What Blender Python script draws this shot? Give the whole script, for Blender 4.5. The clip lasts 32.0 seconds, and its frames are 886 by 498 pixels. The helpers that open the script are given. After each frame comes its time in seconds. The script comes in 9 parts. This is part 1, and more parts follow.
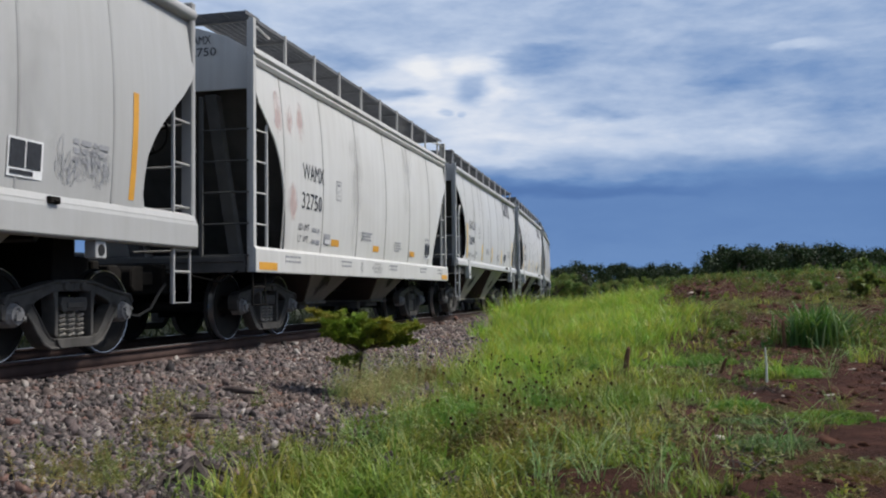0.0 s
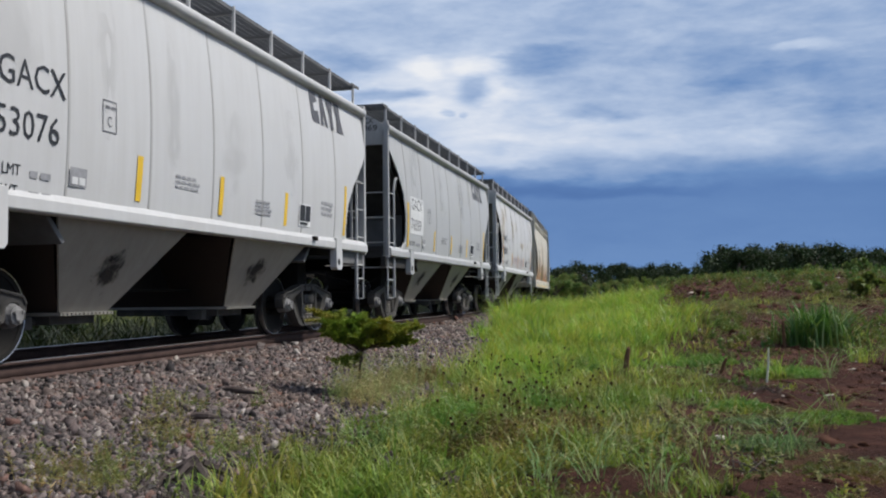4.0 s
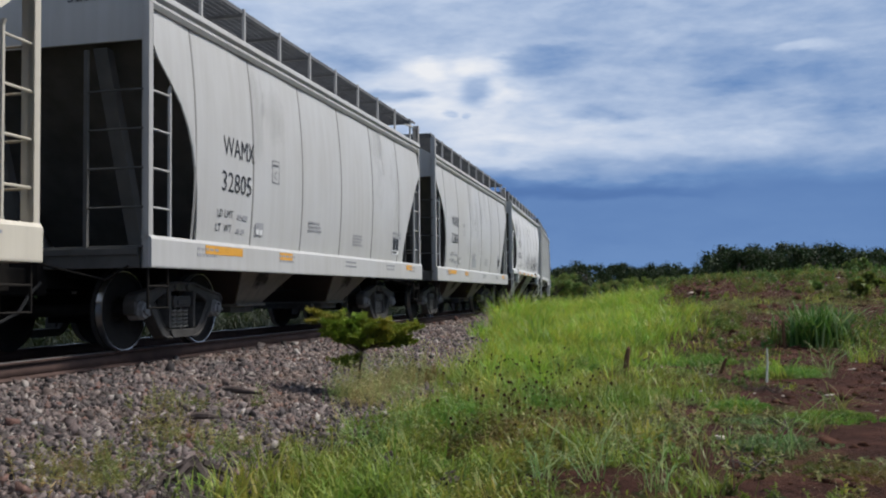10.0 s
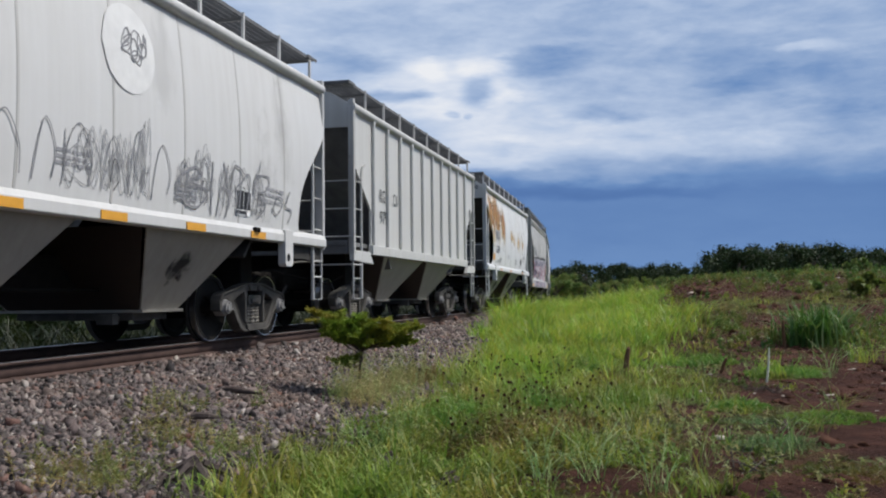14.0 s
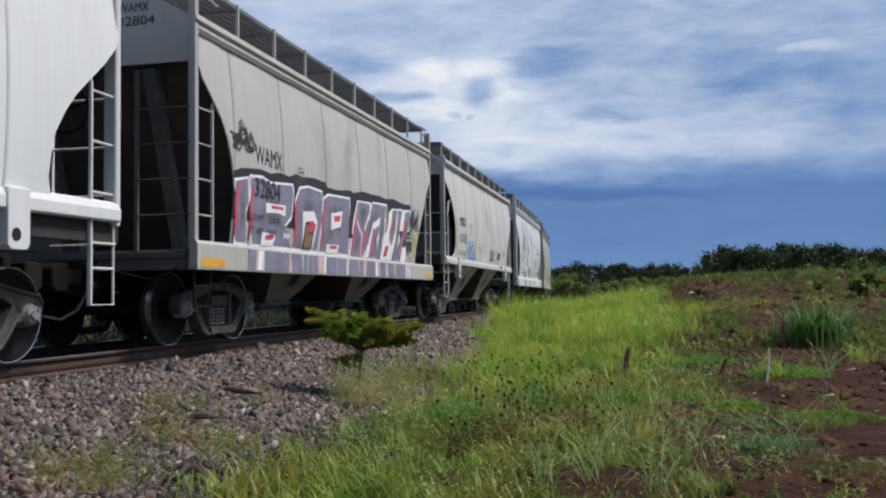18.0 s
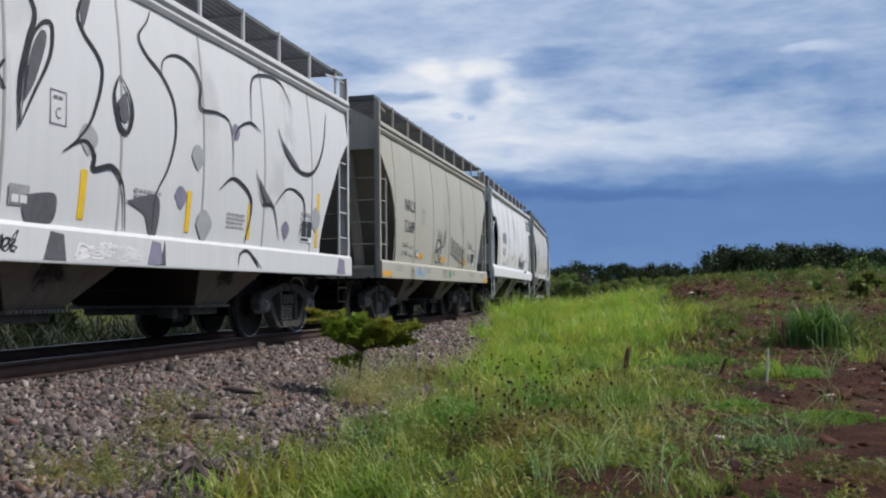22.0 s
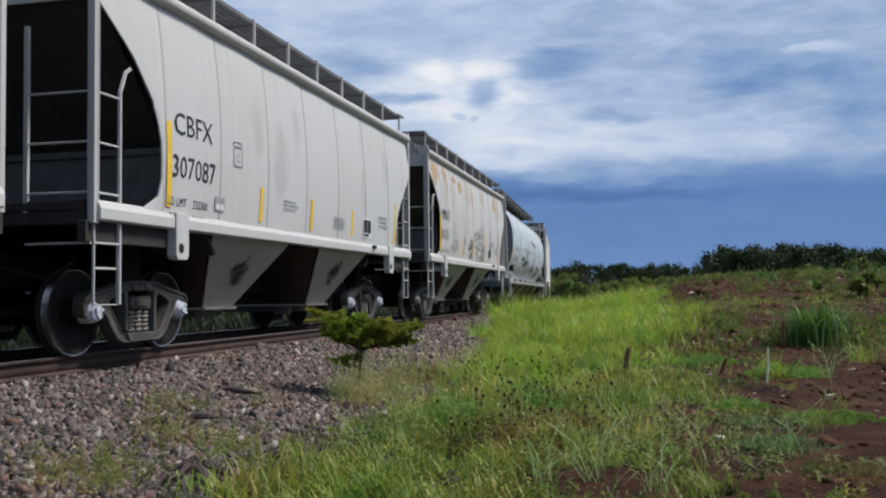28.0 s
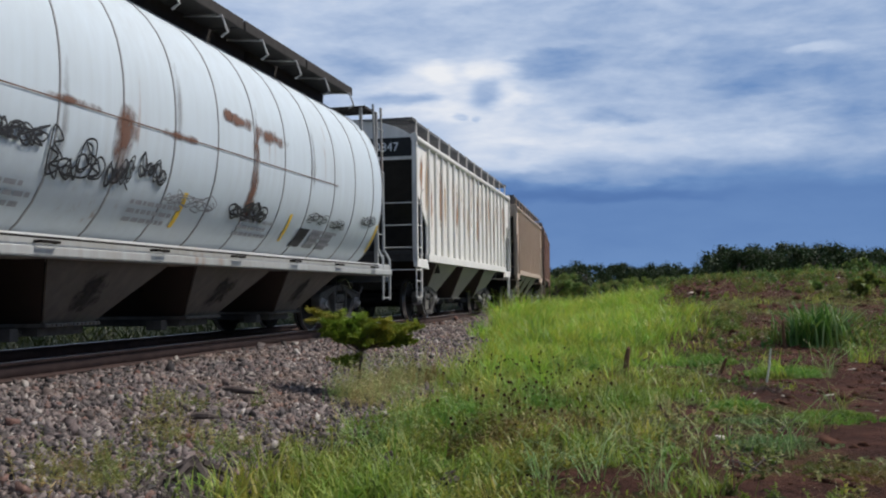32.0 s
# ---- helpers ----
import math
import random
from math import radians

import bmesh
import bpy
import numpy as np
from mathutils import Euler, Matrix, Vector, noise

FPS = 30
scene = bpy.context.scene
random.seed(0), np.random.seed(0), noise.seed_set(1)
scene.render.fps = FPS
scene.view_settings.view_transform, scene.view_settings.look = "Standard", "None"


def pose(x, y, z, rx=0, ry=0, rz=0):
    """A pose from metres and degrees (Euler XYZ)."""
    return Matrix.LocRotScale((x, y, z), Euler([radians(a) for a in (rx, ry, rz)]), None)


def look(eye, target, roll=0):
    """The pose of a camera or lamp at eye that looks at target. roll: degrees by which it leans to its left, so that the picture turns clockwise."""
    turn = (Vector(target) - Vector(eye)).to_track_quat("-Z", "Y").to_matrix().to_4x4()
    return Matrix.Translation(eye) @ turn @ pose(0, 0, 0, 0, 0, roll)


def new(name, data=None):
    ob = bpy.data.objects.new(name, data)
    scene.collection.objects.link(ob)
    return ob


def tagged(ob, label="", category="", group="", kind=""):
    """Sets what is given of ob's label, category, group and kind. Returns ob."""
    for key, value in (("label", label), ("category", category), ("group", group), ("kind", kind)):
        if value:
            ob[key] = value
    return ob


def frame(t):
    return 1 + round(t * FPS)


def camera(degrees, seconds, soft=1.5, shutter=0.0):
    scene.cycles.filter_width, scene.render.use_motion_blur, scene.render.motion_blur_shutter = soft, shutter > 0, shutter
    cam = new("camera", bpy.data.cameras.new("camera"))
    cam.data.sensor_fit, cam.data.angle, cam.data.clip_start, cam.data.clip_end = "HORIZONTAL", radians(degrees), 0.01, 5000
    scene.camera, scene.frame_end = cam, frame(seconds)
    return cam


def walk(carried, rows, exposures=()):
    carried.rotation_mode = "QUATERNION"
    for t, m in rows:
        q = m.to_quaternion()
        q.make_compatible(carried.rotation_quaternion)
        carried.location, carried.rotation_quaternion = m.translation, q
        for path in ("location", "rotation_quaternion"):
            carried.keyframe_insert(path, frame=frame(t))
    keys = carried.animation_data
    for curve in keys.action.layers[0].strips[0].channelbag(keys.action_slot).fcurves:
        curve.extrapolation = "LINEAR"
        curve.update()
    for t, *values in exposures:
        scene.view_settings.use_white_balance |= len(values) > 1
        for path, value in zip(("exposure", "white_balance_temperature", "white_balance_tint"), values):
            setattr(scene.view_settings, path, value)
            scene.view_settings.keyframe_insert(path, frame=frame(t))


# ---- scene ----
# The camera stands low in the grass beside a curving railway; rail top is about z = 0.
cam = camera(50.73, 32.0, soft=2.1)
EYE = pose(0, 0, 0.679, 92.62, 0, 0)
walk(cam, [(0.0, EYE), (32.0, EYE)])

# ---- light ----
SUN_TURN, SUN_RISE = 82.0, 55.0      # degrees from +y towards +x, and above the horizon
world = bpy.data.worlds.new("sky")
scene.world = world
world.use_nodes = True
wn, wl = world.node_tree.nodes, world.node_tree.links
wn.clear()
w_out = wn.new("ShaderNodeOutputWorld")
w_bg = wn.new("ShaderNodeBackground")
w_sky = wn.new("ShaderNodeTexSky")
w_sky.sky_type, w_sky.sun_disc = "NISHITA", False
w_sky.sun_elevation, w_sky.sun_rotation = radians(SUN_RISE), radians(SUN_TURN)
w_bg.inputs[1].default_value = 0.10
wl.new(w_sky.outputs[0], w_bg.inputs[0])
wl.new(w_bg.outputs[0], w_out.inputs[0])

sun = new("sun", bpy.data.lights.new("sun", "SUN"))
sun.data.energy, sun.data.angle, sun.data.color = 4.35, radians(12), (1.0, 0.965, 0.915)
sun_from = Vector((math.sin(radians(SUN_TURN)) * math.cos(radians(SUN_RISE)),
                   math.cos(radians(SUN_TURN)) * math.cos(radians(SUN_RISE)), math.sin(radians(SUN_RISE))))
sun.matrix_basis = look(sun_from * 50, (0, 0, 0))
scene.view_settings.exposure = 0.0


# ---- the track's line ----
# Heading (radians from +y towards +x) and place along the line; s = 0 lies 20 m ahead of the camera, s grows away from it.
HEAD, BEND, BEND2, BEND3 = 0.2346, -0.001033, -8.563e-5, 7.21e-7
CANT = -0.01196
S_GRID = np.arange(-60.0, 520.01, 0.25)


def heading(s):
    s = np.minimum(s, 110.0)
    return HEAD + BEND * s + BEND2 * s ** 2 / 2 + BEND3 * s ** 3 / 6 - 0.0042 * np.clip((s + 2) / 10, 0, 1)


_th = heading(S_GRID)
_i0 = int(np.argmin(abs(S_GRID)))
_mx = np.concatenate([[0], np.cumsum((np.sin(_th)[1:] + np.sin(_th)[:-1]) / 2 * 0.25)])
_my = np.concatenate([[0], np.cumsum((np.cos(_th)[1:] + np.cos(_th)[:-1]) / 2 * 0.25)])
LINE_X, LINE_Y = _mx - _mx[_i0] - 2.334, _my - _my[_i0] + 20.0


def rail_z(s):
    c = np.clip(s, -60, 70)
    return 9.2e-5 * c - 7.94e-5 * c * c


def on_track(s, n=0.0, z=0.0):
    """World place of a point s along the line, n towards the camera's side, z above the rails."""
    x, y, a = np.interp(s, S_GRID, LINE_X), np.interp(s, S_GRID, LINE_Y), heading(s)
    m = n * math.cos(CANT) + z * math.sin(CANT)
    return (x + m * np.cos(a), y - m * np.sin(a), z * math.cos(CANT) - n * math.sin(CANT) + rail_z(s))


def track_coords(x, y):
    """s and n of ground places near the line (arrays)."""
    x, y = np.asarray(x, float), np.asarray(y, float)
    s = np.clip(y - 20, -55, 500)
    for _ in range(5):
        a = heading(s)
        dx, dy = x - np.interp(s, S_GRID, LINE_X), y - np.interp(s, S_GRID, LINE_Y)
        s = np.clip(s + dx * np.sin(a) + dy * np.cos(a), -59, 515)
    a = heading(s)
    dx, dy = x - np.interp(s, S_GRID, LINE_X), y - np.interp(s, S_GRID, LINE_Y)
    return s, dx * np.cos(a) - dy * np.sin(a)


# ---- mesh tools ----
class Form:
    """Collects simple solids into one mesh."""

    def __init__(self):
        self.v, self.f = [], []

    def add(self, v, f):
        k = len(self.v)
        self.v += [tuple(p) for p in v]
        self.f += [tuple(i + k for i in q) for q in f]
        return self

    def box(self, x0, x1, y0, y1, z0, z1):
        x0, x1 = min(x0, x1), max(x0, x1)
        y0, y1 = min(y0, y1), max(y0, y1)
        return self.add([(x0, y0, z0), (x1, y0, z0), (x1, y1, z0), (x0, y1, z0), (x0, y0, z1), (x1, y0, z1), (x1, y1, z1), (x0, y1, z1)],
                        [(0, 3, 2, 1), (4, 5, 6, 7), (0, 1, 5, 4), (1, 2, 6, 5), (2, 3, 7, 6), (3, 0, 4, 7)])

    def prism(self, pts, y0, y1):
        """An outline in x and z, drawn out along y."""
        n = len(pts)
        area = sum(pts[i][0] * pts[(i + 1) % n][1] - pts[(i + 1) % n][0] * pts[i][1] for i in range(n))
        pts = pts if area > 0 else pts[::-1]
        y0, y1 = min(y0, y1), max(y0, y1)
        v = [(x, y0, z) for x, z in pts] + [(x, y1, z) for x, z in pts]
        f = [tuple(range(n)), tuple(range(2 * n - 1, n - 1, -1))]
        f += [((i + 1) % n, i, i + n, (i + 1) % n + n) for i in range(n)]
        return self.add(v, f)

    def sweep(self, pts, x0, x1):
        """An outline in y and z, drawn out along x."""
        n = len(pts)
        area = sum(pts[i][0] * pts[(i + 1) % n][1] - pts[(i + 1) % n][0] * pts[i][1] for i in range(n))
        pts = pts if area > 0 else pts[::-1]
        v = [(min(x0, x1), y, z) for y, z in pts] + [(max(x0, x1), y, z) for y, z in pts]
        f = [tuple(range(n - 1, -1, -1)), tuple(range(n, 2 * n))]
        f += [(i, (i + 1) % n, (i + 1) % n + n, i + n) for i in range(n)]
        return self.add(v, f)

    def tube(self, path, r, sides=6):
        path = [Vector(p) for p in path]
        rings, up = [], None
        for i, p in enumerate(path):
            d = (path[min(i + 1, len(path) - 1)] - path[max(i - 1, 0)]).normalized()
            if up is None:
                up = d.orthogonal().normalized()
            up = (up - d * up.dot(d)).normalized()
            w = d.cross(up)
            rr = r[i] if isinstance(r, (list, tuple)) else r
            rings.append([p + (up * math.cos(2 * math.pi * k / sides) + w * math.sin(2 * math.pi * k / sides)) * rr for k in range(sides)])
        v = [q for ring in rings for q in ring]
        f = [(i * sides + k, i * sides + (k + 1) % sides, (i + 1) * sides + (k + 1) % sides, (i + 1) * sides + k)
             for i in range(len(path) - 1) for k in range(sides)]
        f += [tuple(range(sides - 1, -1, -1)), tuple(range(len(v) - sides, len(v)))]
        return self.add(v, f)

    def lathe(self, prof, centre, sides=32, axis="y"):
        """An outline of (radius, along) turned round an axis through centre."""
        c, n = Vector(centre), len(prof)
        v = []
        for k in range(sides):
            a = 2 * math.pi * k / sides
            for r, h in prof:
                q = (r * math.cos(a), h, r * math.sin(a)) if axis == "y" else (h, r * math.cos(a), r * math.sin(a)) if axis == "x" else (r * math.cos(a), r * math.sin(a), h)
                v.append(c + Vector(q))
        f = [(k * n + i, k * n + i + 1, (k + 1) % sides * n + i + 1, (k + 1) % sides * n + i) for k in range(sides) for i in range(n - 1)]
        return self.add(v, f)

    def mesh(self, name, bevel=0.0, smooth=False):
        me = bpy.data.meshes.new(name)
        me.from_pydata(self.v, [], self.f)
        bm = bmesh.new()
        bm.from_mesh(me)
        bmesh.ops.recalc_face_normals(bm, faces=bm.faces)
        if bevel:
            bmesh.ops.bevel(bm, geom=[e for e in bm.edges if len(e.link_faces) == 2 and e.calc_face_angle(0) > 0.6], offset=bevel, segments=1, affect="EDGES", clamp_overlap=True)
        if smooth:
            for f in bm.faces:
                f.smooth = True
            for e in bm.edges:
                e.smooth = len(e.link_faces) == 2 and e.calc_face_angle(0) < 0.6
        bm.to_mesh(me)
        bm.free()
        return me


MESHES = {}


def kept(key, make, bevel=0.0, smooth=False):
    """The mesh of that key, made once. make(form) fills a Form."""
    if key not in MESHES:
        form = Form()
        make(form)
        MESHES[key] = form.mesh(str(key[0] if isinstance(key, tuple) else key), bevel, smooth)
    return MESHES[key]


def part(name, me, material, parent, label="", m=None):
    """One mesh object under a thing or a part; its material sits on the object, so that alike meshes are shared."""
    if isinstance(me, Form):
        me = me.mesh(name)
    ob = new(name, me)
    if not me.materials:
        me.materials.append(material)
    ob.material_slots[0].link = "OBJECT"
    ob.material_slots[0].material = material
    ob.parent = parent
    if m is not None:
        ob.matrix_basis = m
    return tagged(ob, label)


def quick_mesh(name, verts, faces, material, smooth=False):
    """A mesh from number arrays, all faces with the same count of corners."""
    me = bpy.data.meshes.new(name)
    verts, faces = np.asarray(verts, np.float32), np.asarray(faces, np.int32)
    k = faces.shape[1]
    me.vertices.add(len(verts))
    me.vertices.foreach_set("co", verts.ravel())
    me.loops.add(faces.size)
    me.loops.foreach_set("vertex_index", faces.ravel())
    me.polygons.add(len(faces))
    me.polygons.foreach_set("loop_start", np.arange(0, faces.size, k, dtype=np.int32))
    if smooth:
        me.polygons.foreach_set("use_smooth", np.ones(len(faces), bool))
    me.update(calc_edges=True)
    if material:
        me.materials.append(material)
    return me


# ---- lettering ----
WORDS = {}


def letter_all(words):
    """Turns words into flat meshes of the built-in font, all at once: corner lists and faces, 1 high, from x = 0."""
    made = []
    for w in sorted(set(words)):
        cu = bpy.data.curves.new("lettering", "FONT")
        cu.body, cu.size, cu.resolution_u = w, 1.4, 2
        made.append((w, cu, new("lettering", cu)))
    dg = bpy.context.evaluated_depsgraph_get()
    for w, cu, ob in made:
        me = bpy.data.meshes.new_from_object(ob.evaluated_get(dg))
        v = np.array([p.co[:] for p in me.vertices])
        v[:, 0] -= v[:, 0].min()
        WORDS[w] = (v[:, :2], [tuple(p.vertices) for p in me.polygons])
        bpy.data.meshes.remove(me)
        bpy.data.objects.remove(ob)
        bpy.data.curves.remove(cu)


# ---- materials ----
def material(name, rough=0.8, metal=0.0):
    m = bpy.data.materials.new(name)
    m.use_nodes = True
    n, l = m.node_tree.nodes, m.node_tree.links
    b = n["Principled BSDF"]
    b.inputs["Roughness"].default_value, b.inputs["Metallic"].default_value = rough, metal
    b.inputs["Specular IOR Level"].default_value = 0.5 if rough < 0.6 else 0.25 if rough < 0.9 else 0.08
    return m, n, l, b


def tint(n, l, fac, stops, interp="LINEAR"):
    r = n.new("ShaderNodeValToRGB")
    r.color_ramp.interpolation = interp
    el = r.color_ramp.elements
    while len(el) < len(stops):
        el.new(0.5)
    for e, (at, c) in zip(el, stops):
        e.position, e.color = at, (*c, 1)
    l.new(fac, r.inputs[0])
    return r.outputs[0]


def coords(n, l, scale=(1, 1, 1), kind="Object"):
    t, mp = n.new("ShaderNodeTexCoord"), n.new("ShaderNodeMapping")
    mp.inputs["Scale"].default_value = scale
    l.new(t.outputs[kind], mp.inputs[0])
    return mp.outputs[0]


def grain(n, l, vec, scale, detail=4, rough=0.55, warp=0.0):
    t = n.new("ShaderNodeTexNoise")
    t.inputs["Scale"].default_value, t.inputs["Detail"].default_value = scale, detail
    t.inputs["Roughness"].default_value, t.inputs["Distortion"].default_value = rough, warp
    if vec is not None:
        l.new(vec, t.inputs["Vector"])
    return t.outputs["Fac"]


def calc(n, l, op, a, b=None, clamp=False):
    t = n.new("ShaderNodeMath")
    t.operation, t.use_clamp = op, clamp
    for i, v in enumerate((a, b)):
        if v is None:
            continue
        if isinstance(v, (int, float)):
            t.inputs[i].default_value = v
        else:
            l.new(v, t.inputs[i])
    return t.outputs[0]


def blend(n, l, fac, a, b, how="MIX"):
    t = n.new("ShaderNodeMix")
    t.data_type, t.blend_type = "RGBA", how
    for i, v in ((0, fac), (6, a), (7, b)):
        if isinstance(v, (int, float)):
            t.inputs[i].default_value = v
        elif isinstance(v, tuple):
            t.inputs[i].default_value = (*v, 1)
        else:
            l.new(v, t.inputs[i])
    return t.outputs[2]


def relief(n, l, b, height, strength, distance=0.01):
    t = n.new("ShaderNodeBump")
    t.inputs["Strength"].default_value, t.inputs["Distance"].default_value = strength, distance
    l.new(height, t.inputs["Height"])
    l.new(t.outputs[0], b.inputs["Normal"])


def car_paint(name, colour, dirt=(0.23, 0.2, 0.16), grime=0.35, rust=0.0, rust_low=0.0, seed=0.0, rust_at=None, rough=0.42, rust_colour=(0.25, 0.09, 0.025)):
    """Weathered freight-car paint: runs of dirt from the top, a dirty foot, blooms of rust."""
    m, n, l, b = material(name, rough)
    shift = n.new("ShaderNodeMapping")
    tc = n.new("ShaderNodeTexCoord")
    shift.inputs["Location"].default_value = (seed * 3.7, seed * 1.3, 0)
    l.new(tc.outputs["Object"], shift.inputs[0])
    p = shift.outputs[0]
    sep = n.new("ShaderNodeSeparateXYZ")
    l.new(tc.outputs["Object"], sep.inputs[0])
    st = n.new("ShaderNodeMapping")
    st.inputs["Scale"].default_value = (5.0, 5.0, 0.22)
    l.new(p, st.inputs[0])
    runs = grain(n, l, st.outputs[0], 1.6, 5, 0.6)
    wide = grain(n, l, p, 0.55, 4, 0.55)
    fine = grain(n, l, p, 14, 4, 0.6)
    dusty = calc(n, l, "MULTIPLY", calc(n, l, "SMOOTH_MIN", calc(n, l, "MULTIPLY", runs, wide), 0.6), 2.3 * grime, True)
    col = blend(n, l, dusty, colour, dirt)
    col = blend(n, l, calc(n, l, "MULTIPLY", fine, 0.22 * grime + 0.06), col, tuple(c * 0.72 for c in colour))
    foot = n.new("ShaderNodeMapRange")
    foot.inputs[1].default_value, foot.inputs[2].default_value, foot.inputs[3].default_value, foot.inputs[4].default_value = 1.3, 2.4, 1.0, 0.0
    l.new(sep.outputs[2], foot.inputs[0])
    if rust_low:
        ragged = n.new("ShaderNodeMapRange")
        ragged.inputs[1].default_value, ragged.inputs[2].default_value = 0.40, 0.72
        l.new(calc(n, l, "ADD", calc(n, l, "MULTIPLY", runs, 0.7), calc(n, l, "MULTIPLY", wide, 0.35)), ragged.inputs[0])
        soft_foot = calc(n, l, "POWER", foot.outputs[0], 1.4)
        low = calc(n, l, "MULTIPLY", calc(n, l, "MULTIPLY", soft_foot, calc(n, l, "ADD", ragged.outputs[0], 0.35)), rust_low, True)
        col = blend(n, l, low, col, (0.36, 0.16, 0.055))
    if rust:
        bl = n.new("ShaderNodeMapRange")
        bl.inputs[1].default_value, bl.inputs[2].default_value = 0.66 - 0.16 * rust, 0.74 - 0.1 * rust
        l.new(calc(n, l, "ADD", calc(n, l, "MULTIPLY", wide, 0.6), calc(n, l, "MULTIPLY", runs, 0.42)), bl.inputs[0])
        amount = calc(n, l, "MULTIPLY", bl.outputs[0], 0.8, True)
        if rust_at:
            gate = n.new("ShaderNodeMapRange")
            gate.inputs[1].default_value, gate.inputs[2].default_value = rust_at
            l.new(sep.outputs[2], gate.inputs[0])
            amount = calc(n, l, "MULTIPLY", amount, gate.outputs[0], True)
        col = blend(n, l, amount, col, rust_colour)
    l.new(col, b.inputs["Base Color"])
    rr = n.new("ShaderNodeMapRange")
    rr.inputs[3].default_value, rr.inputs[4].default_value = rough - 0.1, rough + 0.25
    l.new(wide, rr.inputs[0])
    l.new(rr.outputs[0], b.inputs["Roughness"])
    relief(n, l, b, calc(n, l, "ADD", wide, calc(n, l, "MULTIPLY", fine, 0.12)), 0.35, 0.03)
    return m


def plain(name, colour, rough=0.7, metal=0.0, var=0.35, scale=9.0, bump=0.25):
    """One colour with grain and blotches."""
    m, n, l, b = material(name, rough, metal)
    p = coords(n, l)
    a, c = grain(n, l, p, scale, 5), grain(n, l, p, scale * 0.14, 3)
    mixed = calc(n, l, "ADD", calc(n, l, "MULTIPLY", a, 0.6), calc(n, l, "MULTIPLY", c, 0.4))
    l.new(tint(n, l, mixed, [(0.25, tuple(v * (1 - var) for v in colour)), (0.75, tuple(min(1, v * (1 + var)) for v in colour))]), b.inputs["Base Color"])
    if bump:
        relief(n, l, b, a, bump, 0.01)
    return m


def leafy(name, low, high, rough=0.55, through_light=0.38):
    """Leaves and blades: each island has its own shade; some light passes through."""
    m, n, l, b = material(name, rough)
    g = n.new("ShaderNodeNewGeometry")
    p = coords(n, l)
    patch = grain(n, l, p, 0.8, 3)
    clump = grain(n, l, p, 2.6, 4, 0.65)
    mottle = calc(n, l, "ADD", calc(n, l, "MULTIPLY", calc(n, l, "SUBTRACT", patch, 0.4), 1.3), calc(n, l, "MULTIPLY", calc(n, l, "SUBTRACT", clump, 0.5), 1.7))
    f = calc(n, l, "ADD", calc(n, l, "MULTIPLY", g.outputs["Random Per Island"], 0.28), calc(n, l, "ADD", mottle, 0.22), True)
    col = tint(n, l, f, [(0.0, low), (1.0, high)])
    hue = calc(n, l, "ADD", calc(n, l, "MULTIPLY", calc(n, l, "SUBTRACT", grain(n, l, p, 1.5, 3, 0.6, 0.4), 0.5), 3.0), calc(n, l, "ADD", calc(n, l, "MULTIPLY", g.outputs["Random Per Island"], 0.5), 0.25), True)
    col = blend(n, l, 1.0, col, tint(n, l, hue, [(0.0, (0.66, 1.04, 0.85)), (0.5, (0.92, 1.0, 0.92)), (1.0, (1.22, 0.93, 1.05))]), "MULTIPLY")
    l.new(col, b.inputs["Base Color"])
    t = n.new("ShaderNodeBsdfTranslucent")
    l.new(col, t.inputs[0])
    mx = n.new("ShaderNodeMixShader")
    mx.inputs[0].default_value = through_light
    out = n["Material Output"]
    l.new(b.outputs[0], mx.inputs[1])
    l.new(t.outputs[0], mx.inputs[2])
    l.new(mx.outputs[0], out.inputs[0])
    return m


STEEL_DARK = plain("grimy running gear steel", (0.018, 0.016, 0.014), 0.9, 0.0)
FRAME_GREY = plain("dusty cast truck frame", (0.072, 0.067, 0.061), 0.8, 0.0, 0.6, 7, 0.5)
CAP_WHITE = plain("pale blue-white bearing cap paint", (0.48, 0.50, 0.56), 0.55, 0.0, 0.6, 26, 0.3)
CAP_GREY = plain("dusty bearing cap steel", (0.21, 0.205, 0.20), 0.6, 0.0, 0.5, 14, 0.5)
SPRING = plain("dusty coil springs", (0.24, 0.22, 0.19), 0.8, 0.0)
WHEEL = plain("rolled wheel steel", (0.02, 0.018, 0.016), 0.85, 0.0)
TREAD = plain("polished wheel rim", (0.62, 0.61, 0.60), 0.3, 1.0, 0.2)
RUST_IRON = plain("rusted iron", (0.11, 0.055, 0.035), 0.85, 0.1)
WALK_GREY = plain("weathered galvanised mesh", (0.13, 0.132, 0.135), 0.7, 0.0, 0.3, 6)
BLACK = plain("black gear paint", (0.018, 0.018, 0.018), 0.65)
RAIL_SIDE = plain("rusty rail side", (0.075, 0.047, 0.039), 0.85, 0.1, 0.4, 6)
RAIL_TOP = plain("worn rail head", (0.35, 0.33, 0.32), 0.35, 0.9, 0.2)
TIE = plain("weathered creosoted tie", (0.055, 0.045, 0.038), 0.9, 0, 0.4, 14)
LETTER_BLACK = plain("black stencil paint", (0.035, 0.037, 0.042), 0.6, 0, 0.4, 20, 0)
LETTER_PALE = plain("faint grey stencil", (0.30, 0.30, 0.31), 0.6, 0, 0.3, 20, 0)
LETTER_WHITE = plain("white stencil paint", (0.75, 0.75, 0.74), 0.6, 0, 0.2, 20, 0)
ORANGE = plain("orange reflector strip", (0.62, 0.30, 0.03), 0.5, 0, 0.2, 5, 0)
YELLOW = plain("yellow reflector strip", (0.75, 0.48, 0.03), 0.5, 0, 0.2, 5, 0)
